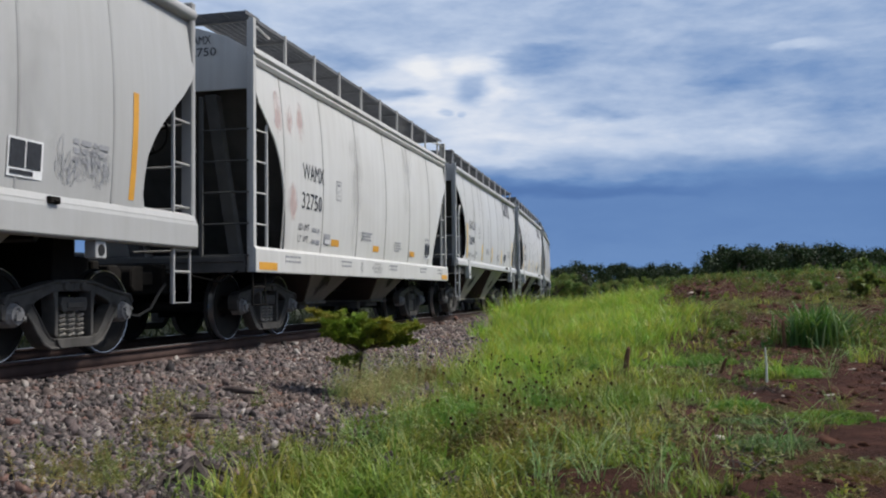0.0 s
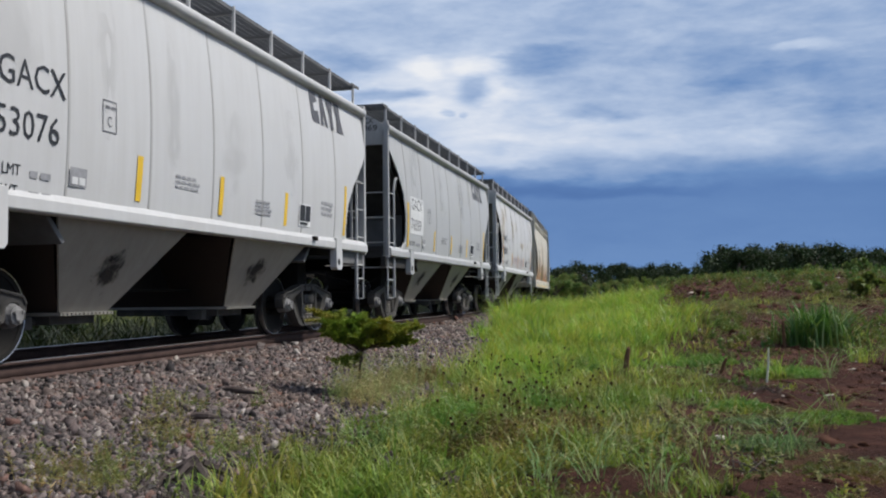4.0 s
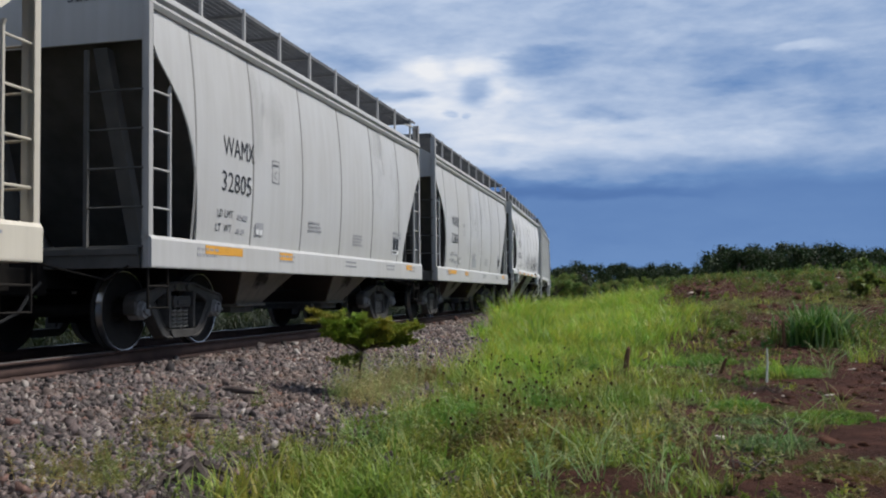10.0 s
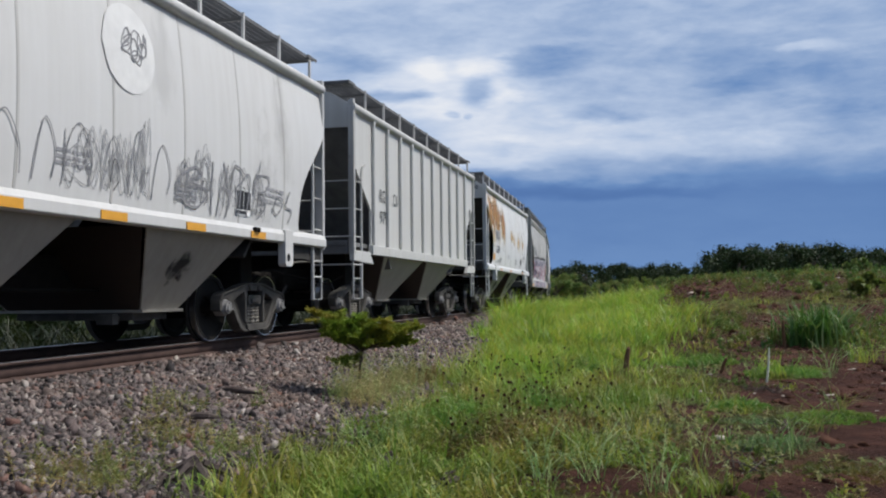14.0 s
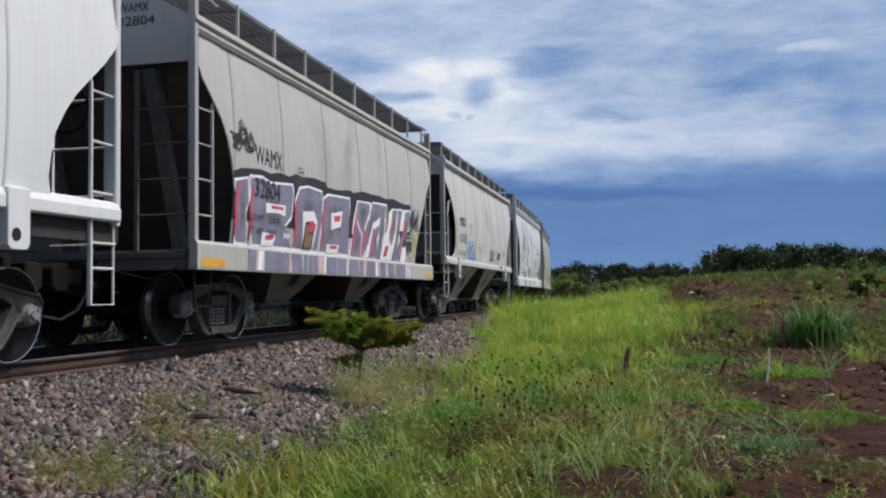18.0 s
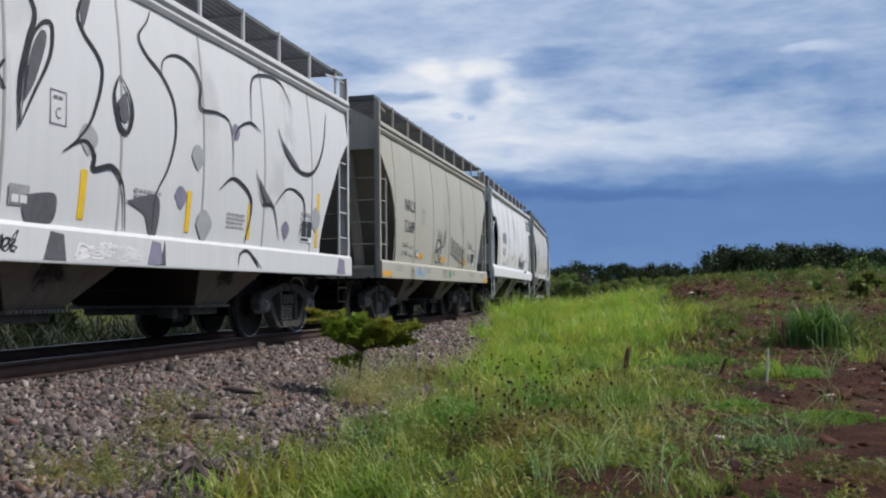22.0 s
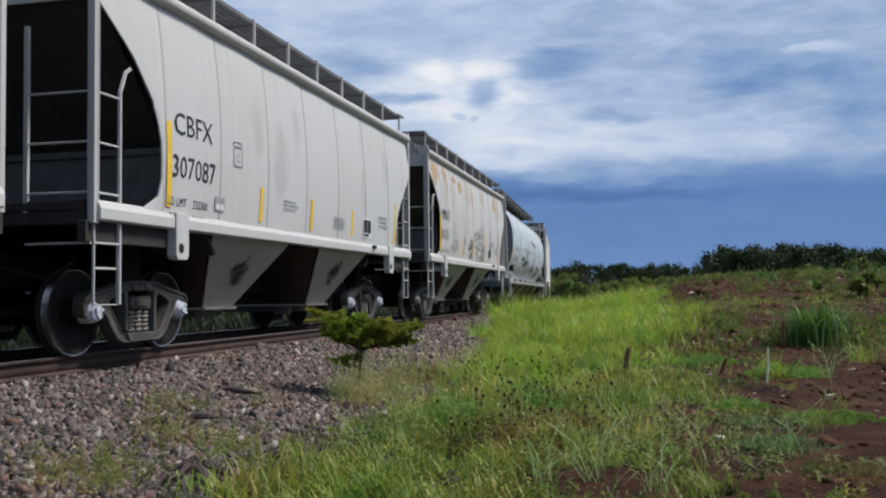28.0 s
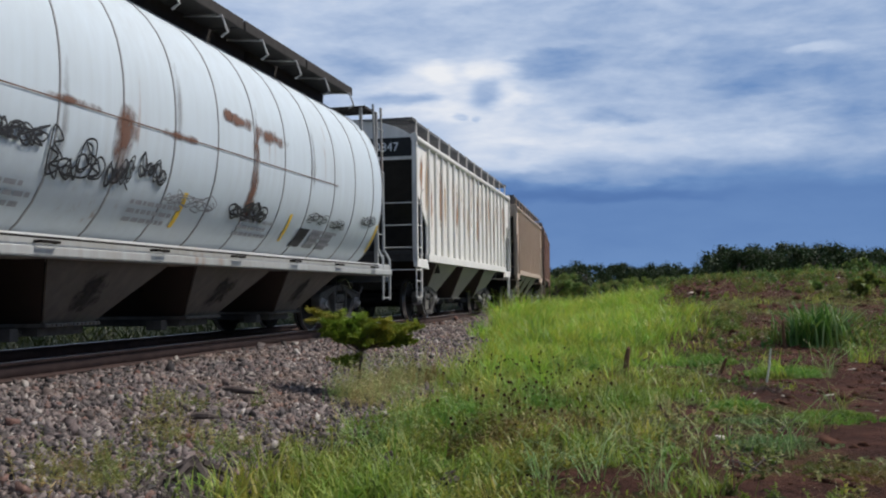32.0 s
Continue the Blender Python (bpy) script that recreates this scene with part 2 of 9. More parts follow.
GRAFF_BLACK = plain("black spray paint", (0.03, 0.03, 0.032), 0.6, 0, 0.5, 16, 0)
GRAFF_GREY = plain("thin grey spray paint", (0.22, 0.22, 0.23), 0.6, 0, 0.4, 9, 0)
GRAFF_LILAC = plain("lilac spray paint", (0.195, 0.185, 0.25), 0.55, 0, 0.35, 4, 0)
GRAFF_WHITE = plain("white spray paint", (0.78, 0.77, 0.78), 0.55, 0, 0.15, 8, 0)
GRAFF_RED = plain("crimson spray paint", (0.58, 0.06, 0.12), 0.55, 0, 0.3, 8, 0)
GRAFF_PINK = plain("faint pink spray paint", (0.60, 0.38, 0.38), 0.6, 0, 0.3, 8, 0)
GRAFF_BLUE = plain("bright blue spray paint", (0.12, 0.33, 0.62), 0.55, 0, 0.3, 8, 0)
GRAFF_OLIVE = plain("mustard spray paint", (0.23, 0.165, 0.085), 0.6, 0, 0.35, 5, 0)
GRAFF_YELLOW = plain("yellow-green spray paint", (0.42, 0.42, 0.14), 0.6, 0, 0.35, 5, 0)
PATCH_GREY = plain("grey paint patch", (0.33, 0.34, 0.35), 0.6, 0, 0.2, 6, 0)
PATCH_WHITE = plain("off-white paint patch", (0.66, 0.66, 0.65), 0.6, 0, 0.15, 6, 0)
PATCH_PALE = plain("thin pale spray paint", (0.52, 0.52, 0.51), 0.6, 0, 0.3, 6, 0)


def stain(name, colour, seed=0.0, strength=0.9, scale=2.2):
    """A blotch that frays out towards its rim; the mesh carries how near the rim each place is."""
    m, n, l, b = material(name, 0.85)
    p = coords(n, l, (1, 1, 0.75))
    a, c = grain(n, l, p, scale, 6, 0.6, 0.3), grain(n, l, p, scale * 6, 4, 0.6)
    l.new(blend(n, l, c, tuple(v * 0.62 for v in colour), tuple(min(1, v * 1.35) for v in colour)), b.inputs["Base Color"])
    at = n.new("ShaderNodeAttribute")
    at.attribute_name = "rim"
    edge = n.new("ShaderNodeMapRange")
    edge.inputs[1].default_value, edge.inputs[2].default_value = -0.12, 0.38
    l.new(calc(n, l, "SUBTRACT", calc(n, l, "ADD", calc(n, l, "MULTIPLY", calc(n, l, "SUBTRACT", a, 0.22), 2.05), calc(n, l, "MULTIPLY", c, 0.25)), calc(n, l, "ADD", calc(n, l, "MULTIPLY", at.outputs["Fac"], 0.72), 0.14)), edge.inputs[0])
    clear, mx = n.new("ShaderNodeBsdfTransparent"), n.new("ShaderNodeMixShader")
    l.new(calc(n, l, "MULTIPLY", edge.outputs[0], strength, True), mx.inputs[0])
    l.new(clear.outputs[0], mx.inputs[1])
    l.new(b.outputs[0], mx.inputs[2])
    l.new(mx.outputs[0], n["Material Output"].inputs[0])
    return m


STAIN_RUST = stain("brown rust bloom", (0.33, 0.17, 0.08), 0, 0.85, 2.6)
STAIN_FRINGE = stain("ochre rust fringe", (0.55, 0.37, 0.16), 0, 0.6, 3.0)
STAIN_OCHRE = stain("ochre stain", (0.50, 0.38, 0.20), 0, 0.34)
PLATE_GREY = plain("thin dark grey stencil", (0.16, 0.16, 0.17), 0.6, 0, 0.3, 20, 0)
STAIN_ORANGE = stain("orange rust streak", (0.42, 0.24, 0.10), 0, 0.5)
STAIN_GREY = stain("grey soot stain", (0.34, 0.33, 0.32), 0, 0.12)
STAIN_GREASE = stain("greasy dark smear", (0.05, 0.042, 0.036), 0, 0.95, 7.0)
STAIN_DIM = stain("soft dark stain", (0.20, 0.18, 0.165), 0, 0.4, 3.0)
STAIN_DEEP = stain("dark red-brown rust", (0.15, 0.075, 0.05), 0, 0.85, 4.0)
STAIN_PINK = stain("worn pink paint", (0.55, 0.34, 0.32), 0, 0.4, 6.0)
EMBLEM_GREY = plain("dark grey emblem paint", (0.10, 0.10, 0.11), 0.6, 0, 0.3, 12, 0)
FADED_BROWN = plain("faded grey-brown spray paint", (0.13, 0.10, 0.075), 0.65, 0, 0.45, 8, 0)


# ---- sky ----
# Soft masses of the cloud deck: sideways and upward place (tangents from the line of sight), half width, half height, and how much lighter.
CLOUD_MASSES = (
    (0.010, 0.222, 0.100, 0.048, 0.20), (-0.012, 0.236, 0.026, 0.012, 0.20), (0.046, 0.243, 0.026, 0.010, 0.18), (0.065, 0.208, 0.015, 0.018, 0.15),
    (0.000, 0.196, 0.040, 0.011, 0.14), (-0.055, 0.207, 0.034, 0.011, -0.34), (0.115, 0.250, 0.045, 0.013, -0.20), (0.180, 0.190, 0.036, 0.009, -0.16),
    (0.100, 0.172, 0.110, 0.020, 0.18), (0.070, 0.158, 0.042, 0.009, -0.14), (0.050, 0.140, 0.085, 0.008, 0.14), (0.140, 0.109, 0.150, 0.013, -0.14),
    (0.42, 0.26, 0.24, 0.12, -0.13), (0.395, 0.262, 0.032, 0.007, 0.20), (0.330, 0.232, 0.050, 0.012, -0.12), (0.290, 0.155, 0.110, 0.016, 0.10), (-0.090, 0.246, 0.040, 0.010, -0.16))


def cloud_material():
    m = bpy.data.materials.new("drifting storm clouds")
    m.use_nodes = True
    n, l = m.node_tree.nodes, m.node_tree.links
    n.clear()
    out, em = n.new("ShaderNodeOutputMaterial"), n.new("ShaderNodeEmission")
    l.new(em.outputs[0], out.inputs[0])

    def vec(op, a, b):
        t = n.new("ShaderNodeVectorMath")
        t.operation = op
        for i, v in enumerate((a, b)):
            if isinstance(v, (tuple, Vector)):
                t.inputs[i].default_value = v
            elif v is not None:
                l.new(v, t.inputs[i])
        return t.outputs["Value" if op == "LENGTH" else "Vector"]

    def ease(v, a, b, c=0.0, d=1.0):
        t = n.new("ShaderNodeMapRange")
        t.interpolation_type = "SMOOTHSTEP"
        t.inputs[1].default_value, t.inputs[2].default_value, t.inputs[3].default_value, t.inputs[4].default_value = a, b, c, d
        l.new(v, t.inputs[0])
        return t.outputs[0]

    tc = n.new("ShaderNodeTexCoord")
    way = vec("NORMALIZE", tc.outputs["Object"], None)
    # a flat cloud deck seen from below: stretched along the horizon
    long = vec("MULTIPLY", way, (1.0, 1.0, 3.4))
    ragged = n.new("ShaderNodeTexNoise")
    ragged.inputs["Scale"].default_value, ragged.inputs["Detail"].default_value = 11.0, 5
    l.new(long, ragged.inputs["Vector"])
    bent = vec("ADD", way, vec("MULTIPLY", vec("SUBTRACT", ragged.outputs["Color"], (0.5, 0.5, 0.5)), (0.10, 0.0, 0.045)))
    sep = n.new("ShaderNodeSeparateXYZ")
    l.new(bent, sep.inputs[0])
    rise = sep.outputs[2]
    big, mid, fine = grain(n, l, long, 4.2, 5, 0.55, 0.4), grain(n, l, long, 13, 6, 0.6, 0.3), grain(n, l, long, 34, 5, 0.6)
    # clear blue at the horizon, a dark belt over it, then the lit deck
    amount = calc(n, l, "ADD", ease(rise, 0.015, 0.085, 0.25, 0.19), ease(rise, 0.100, 0.150, 0.0, 0.40))
    deck = ease(rise, 0.10, 0.16)
    for part_of, k in ((big, 0.62), (mid, 0.42), (fine, 0.18)):
        amount = calc(n, l, "ADD", amount, calc(n, l, "MULTIPLY", calc(n, l, "MULTIPLY", calc(n, l, "SUBTRACT", part_of, 0.5), k), calc(n, l, "ADD", calc(n, l, "MULTIPLY", deck, 0.85), 0.15)))
    for a, b, wide, high, lift in CLOUD_MASSES:
        c = Vector((a, 1.0, b)).normalized()
        reach = vec("LENGTH", vec("MULTIPLY", vec("SUBTRACT", bent, c), (1 / wide, 1.0, 1 / high)), None)
        amount = calc(n, l, "ADD", amount, ease(reach, 0.25, 1.35, lift, 0.0))
    # a small dark gap in the bright part, with a crisp rim
    for a, b, wide, high, lift in ((0.040, 0.217, 0.024, 0.016, -0.30), (0.013, 0.191, 0.010, 0.003, -0.22), (0.030, 0.188, 0.006, 0.0025, -0.2)):
        c = Vector((a, 1.0, b)).normalized()
        bent2 = vec("ADD", way, vec("MULTIPLY", vec("SUBTRACT", ragged.outputs["Color"], (0.5, 0.5, 0.5)), (0.045, 0.0, 0.03)))
        reach = vec("LENGTH", vec("MULTIPLY", vec("SUBTRACT", bent2, c), (1 / wide, 1.0, 1 / high)), None)
        amount = calc(n, l, "ADD", amount, ease(reach, 0.35, 1.25, lift, 0.0))
    deck = tint(n, l, amount, [(0.0, (0.080, 0.165, 0.385)), (0.12, (0.100, 0.200, 0.44)), (0.26, (0.150, 0.27, 0.52)), (0.45, (0.29, 0.405, 0.625)), (0.66, (0.48, 0.58, 0.76)), (0.86, (0.69, 0.745, 0.85)), (1.0, (0.83, 0.85, 0.89))])
    l.new(deck, em.inputs[0])
    em.inputs[1].default_value = 1.0
    return m


def cloud_ring():
    """A ring of cloud right round the horizon, open overhead."""
    v, f, cols = [], [], 96
    rises = [-4, 0, 4, 8, 12, 16, 20, 25, 30, 36, 42]
    for e in rises:
        for k in range(cols):
            a = 2 * math.pi * k / cols
            v.append((2400 * math.cos(radians(e)) * math.cos(a), 2400 * math.cos(radians(e)) * math.sin(a), 2400 * math.sin(radians(e))))
    for i in range(len(rises) - 1):
        for k in range(cols):
            f.append((i * cols + (k + 1) % cols, i * cols + k, (i + 1) * cols + k, (i + 1) * cols + (k + 1) % cols))
    ob = new("backdrop_clouds", quick_mesh("backdrop_clouds", v, f, cloud_material(), True))
    return tagged(ob, "blue-grey storm clouds with a bright thin patch, drifting slowly", "sky", kind="structure")


CLOUDS = cloud_ring()


# ---- ground ----
def smooth(a, b, x):
    t = np.clip((x - a) / (b - a), 0, 1)
    return t * t * (3 - 2 * t)


def waves(x, y, seed=0.0):
    """Cheap uneven ground, about -1 to 1."""
    r = np.random.RandomState(int(seed * 7) + 3)
    z = 0
    for k in range(9):
        a, w, p = r.uniform(0, 6.28), 0.5 * 1.45 ** k, r.uniform(0, 6.28)
        z = z + np.sin((x * np.cos(a) + y * np.sin(a)) * w + p + 1.3 * np.sin((x * np.sin(a) - y * np.cos(a)) * w * 0.6)) / 1.3 ** k
    return z / 3.0


def ground_z(x, y):
    x, y = np.asarray(x, float), np.asarray(y, float)
    s, n = track_coords(x, y)
    far = smooth(60, 140, np.hypot(x, y))
    rz = np.where(s > 70, rail_z(70.0), rail_z(s))
    bed = np.interp(n, [-40, -9, -3.9, -1.7, 1.7, 2.3, 3.9, 4.4], [-1.6, -1.1, -0.6, -0.21, -0.21, -0.27, -0.45, -0.46]) + rz
    yy = np.clip(y, 0, 36)
    hill = -0.46 + 0.0010 * yy ** 2 + 0.055 * np.clip(x - 5, 0, 9) * smooth(12, 34, y) - 0.012 * np.clip(y - 40, 0, 90)
    rough = waves(x, y, 1) * (0.03 + 0.09 * smooth(12, 30, y) * smooth(4, 9, x))
    w = smooth(3.3, 8.5, n)
    z = bed * (1 - w) + (hill + rough) * w
    return z * (1 - far) + np.where(n < 0, -1.5, -0.2) * far


def ground_material():
    """Red-brown earth with green cover; towards the rails the dust and grit of the ballast, darkened as shade between
    the stones.
    """
    m, n, l, b = material("red earth with weeds", 0.95)
    p = coords(n, l)
    big, mid, fine = grain(n, l, p, 0.35, 4), grain(n, l, p, 2.2, 5), grain(n, l, p, 22, 5, 0.65)
    soil = tint(n, l, calc(n, l, "ADD", calc(n, l, "MULTIPLY", mid, 0.6), calc(n, l, "MULTIPLY", fine, 0.4)), [(0.3, (0.018, 0.009, 0.007)), (0.5, (0.070, 0.031, 0.022)), (0.72, (0.16, 0.073, 0.052))])
    green = tint(n, l, fine, [(0.3, (0.035, 0.045, 0.010)), (0.7, (0.10, 0.115, 0.025))])
    at = n.new("ShaderNodeAttribute")
    at.attribute_name = "cover"
    sp = n.new("ShaderNodeSeparateColor")
    l.new(at.outputs["Color"], sp.inputs[0])
    g = calc(n, l, "MULTIPLY", calc(n, l, "ADD", sp.outputs[0], calc(n, l, "MULTIPLY", calc(n, l, "SUBTRACT", mid, 0.5), 1.4)), sp.outputs[0], True)
    col = blend(n, l, g, soil, green)
    # grit colours are lowered to paint shade into the gaps between stones
    grit = tint(n, l, fine, [(0.3, (0.02, 0.017, 0.016)), (0.55, (0.06, 0.05, 0.046)), (0.75, (0.15, 0.125, 0.115))])
    col = blend(n, l, calc(n, l, "MULTIPLY", sp.outputs[1], calc(n, l, "ADD", mid, 0.6), True), col, grit)
    # the third channel paints the train's shade onto the bed between the rails
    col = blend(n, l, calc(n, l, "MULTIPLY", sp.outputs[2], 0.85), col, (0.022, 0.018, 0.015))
    l.new(col, b.inputs["Base Color"])
    relief(n, l, b, calc(n, l, "ADD", fine, calc(n, l, "MULTIPLY", mid, 1.6)), 1.0, 0.09)
    return m


def stretch(lo, a, b, hi, step, grow=1.22):
    c = list(np.arange(a, b + 1e-6, step))
    d, x = step, c[-1]
    while x < hi:
        d *= grow
        x += d
        c.append(x)
    d, x = step, c[0]
    while x > lo:
        d *= grow
        x -= d
        c.insert(0, x)
    return np.array(c)


def edge_shift(s):
    """The ballast's foot lies nearer to the rails further along the line."""
    return 4.3 - np.interp(s, [-14, -11.5, -8.75, -4, 1.3, 14, 40], [4.65, 4.6, 4.55, 4.1, 3.45, 2.35, 2.1])


# Bare red patches on the open ground: place, half length across and along the view.
SOIL = ((4.5, 10.2, 1.2, 1.7), (5.9, 12.6, 1.0, 1.5), (3.4, 9.5, 0.75, 0.8), (4.0, 8.4, 0.9, 0.9), (2.25, 8.5, 0.42, 0.7), (2.1, 7.2, 0.35, 0.6), (3.0, 6.9, 0.75, 0.75), (1.75, 6.2, 0.34, 0.5), (1.95, 5.35, 0.45, 0.3), (0.95, 5.6, 0.5, 0.4),
        (3.55, 11.4, 0.5, 0.5), (5.5, 15.0, 0.6, 0.8), (7.6, 14.2, 1.3, 1.0), (7.2, 19.5, 0.9, 1.2), (9.5, 24.0, 1.4, 1.6), (13.0, 31.0, 2.4, 2.0), (8.2, 31.0, 1.2, 2.0), (5.0, 13.2, 0.6, 0.6), (3.2, 14.5, 0.4, 0.7), (10.5, 18.0, 1.4, 1.2))


def soil(x, y):
    """1 on bare red earth, 0 where plants close over it."""
    out = np.zeros(np.broadcast(x, y).shape)
    w = 0.28 * waves(x * 1.6, y * 1.3, 12)
    for a, b, p, q in SOIL:
        out = np.maximum(out, 1 - smooth(0.62, 1.12, np.hypot((x - a) / p, (y - b) / q) + w))
    return out


def bareness(x, y):
    """0 in the green strip along the track, 1 on the open red ground."""
    return smooth(-1.0, 1.2, x - 0.05 - 0.205 * y - 0.00035 * y * y + 0.6 * waves(x, y, 5))


def patches(x, y):
    return waves(x * 0.9, y * 0.55, 9)


def cover_of(x, y):
    """How green the ground is, and how much ballast lies on it."""
    s, n = track_coords(x, y)
    bare = bareness(x, y) * (1 - smooth(60, 90, y))
    green = np.clip((1.0 - 0.85 * bare + bare * 0.7 * smooth(-0.2, 0.5, patches(x, y))) * (1 - 0.96 * soil(x, y)), 0.03, 1)
    stones = (1 - smooth(3.3, 4.5, n + edge_shift(s) + 0.35 * waves(x, y, 2))) * smooth(-4.6, -3.4, n) * (s < 300)
    return green, stones


def make_ground():
    xs, ys = stretch(-2500, -8, 16, 2500, 0.16), stretch(-2500, 2, 46, 2500, 0.16)
    gx, gy = np.meshgrid(xs, ys)
    z = ground_z(gx, gy)
    v = np.stack([gx, gy, z], -1).reshape(-1, 3)
    w, h = len(xs), len(ys)
    i = (np.arange(h - 1)[:, None] * w + np.arange(w - 1)).ravel()
    me = quick_mesh("ground", v, np.stack([i, i + 1, i + w + 1, i + w], -1), ground_material(), True)
    green, stones = cover_of(gx, gy)
    # painted shade under the train, strongest along the middle of the track
    bed_shade = 1 - smooth(0.7, 1.25, abs(track_coords(gx, gy)[1]))
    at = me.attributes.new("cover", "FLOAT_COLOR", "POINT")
    at.data.foreach_set("color", np.stack([green, stones, bed_shade, 1 + 0 * green], -1).astype(np.float32).ravel())
    return tagged(new("ground", me), "red-brown earth patched with weeds rising to a low bank", "ground", kind="structure")


make_ground()


# ---- permanent way ----
def rail(name, n_mid):
    """One rail, bent along the line, in its three parts: head, web and foot."""
    shapes = (("rail_head", RAIL_TOP, [(-0.036, -0.038), (0.036, -0.038), (0.037, -0.006), (0.028, 0.0), (-0.028, 0.0), (-0.037, -0.006)]),
              ("rail_web", RAIL_SIDE, [(-0.012, -0.16), (0.012, -0.16), (0.010, -0.10), (0.012, -0.039), (-0.012, -0.039), (-0.010, -0.10)]),
              ("rail_foot", RAIL_SIDE, [(-0.075, -0.185), (0.075, -0.185), (0.07, -0.172), (0.016, -0.152), (-0.016, -0.152), (-0.07, -0.172)]))
    ss = np.concatenate([np.arange(-40, 60, 1.0), np.arange(60, 160, 4.0)])
    ob = new(name)
    for pname, mat, prof in shapes:
        k = len(prof)
        v = [on_track(s, n_mid + dn, dz) for s in ss for dn, dz in prof]
        f = [(i * k + j, i * k + (j + 1) % k, (i + 1) * k + (j + 1) % k, (i + 1) * k + j) for i in range(len(ss) - 1) for j in range(k)]
        me = quick_mesh(pname, v, f, mat)
        if pname == "rail_head":
            # only the running surface is bright, the sides are rust
            me.materials.append(RAIL_SIDE)
            for poly in me.polygons:
                poly.material_index = 0 if poly.index % k in (2, 3, 4) else 1
        head = new(pname, me)
        head.parent = ob
    return tagged(ob, "rust-brown steel rail with a worn bright head on ties", "rail", "rails of the track")


RAIL_NEAR, RAIL_FAR = rail("rail", 0.755), rail("rail", -0.755)


def ties():
    rng = np.random.RandomState(4)
    made = kept("tie", lambda f: f.box(-0.11, 0.11, -1.3, 1.3, -0.18, 0.0), 0.012)
    s = -30.0
    while s < 46:
        x, y, z = on_track(s, rng.uniform(-0.04, 0.04), -0.187)
        ob = new("tie", made)
        if not made.materials:
            made.materials.append(TIE)
        ob.matrix_basis = pose(x, y, z, 0, 0, -math.degrees(heading(s)) + 90 + rng.uniform(-1, 1))
        tagged(ob, "dark weathered wooden railway tie bedded in ballast", "railway tie", "ties of the track")
        s += 0.53
    return made


ties()


def rock_shapes(count, rng):
    """Broken angular stones: skewed wedges of 6 corners and 8 faces."""
    out = []
    base = np.array([(math.cos(a), math.sin(a), z) for z in (-0.7, 0.7) for a in (0.0, 2.09, 4.19)], float) * 1.15
    f = np.array([(0, 2, 1), (3, 4, 5), (0, 1, 4), (0, 4, 3), (1, 2, 5), (1, 5, 4), (2, 0, 3), (2, 3, 5)])
    for _ in range(count):
        v = base + rng.normal(0, 0.24, (6, 3))
        v *= np.array((rng.uniform(0.9, 1.4), rng.uniform(0.75, 1.1), rng.uniform(0.5, 0.85)))
        out.append(v)
    return out, f


def turns(rng, n):
    q = rng.normal(size=(n, 4))
    q /= np.linalg.norm(q, axis=1)[:, None]
    w, x, y, z = q.T
    return np.stack([np.stack([1 - 2 * (y * y + z * z), 2 * (x * y - z * w), 2 * (x * z + y * w)], -1),
                     np.stack([2 * (x * y + z * w), 1 - 2 * (x * x + z * z), 2 * (y * z - x * w)], -1),
                     np.stack([2 * (x * z - y * w), 2 * (y * z + x * w), 1 - 2 * (x * x + y * y)], -1)], 1)


def stone_material():
    m, n, l, b = material("crushed granite ballast", 0.9)
    g = n.new("ShaderNodeNewGeometry")
    o = n.new("ShaderNodeObjectInfo")
    r = calc(n, l, "FRACT", calc(n, l, "ADD", g.outputs["Random Per Island"], o.outputs["Random"]))
    col = tint(n, l, r, [(0.0, (0.019, 0.018, 0.020)), (0.2, (0.085, 0.074, 0.074)), (0.36, (0.185, 0.150, 0.142)), (0.5, (0.064, 0.060, 0.058)), (0.66, (0.145, 0.110, 0.106)), (0.78, (0.26, 0.22, 0.20)), (0.87, (0.15, 0.072, 0.055)), (0.93, (0.20, 0.165, 0.15)), (1.0, (0.45, 0.41, 0.37))])
    p = coords(n, l)
    f = grain(n, l, p, 55, 4, 0.6)
    w = grain(n, l, p, 0.9, 3)
    col = blend(n, l, calc(n, l, "MULTIPLY", f, 0.3), col, (0.08, 0.07, 0.062))
    col = blend(n, l, calc(n, l, "MULTIPLY", calc(n, l, "SUBTRACT", w, 0.5), 1.3, True), col, (0.23, 0.15, 0.10))
    l.new(col, b.inputs["Base Color"])
    relief(n, l, b, f, 0.5, 0.01)
    return m


STONE = stone_material()


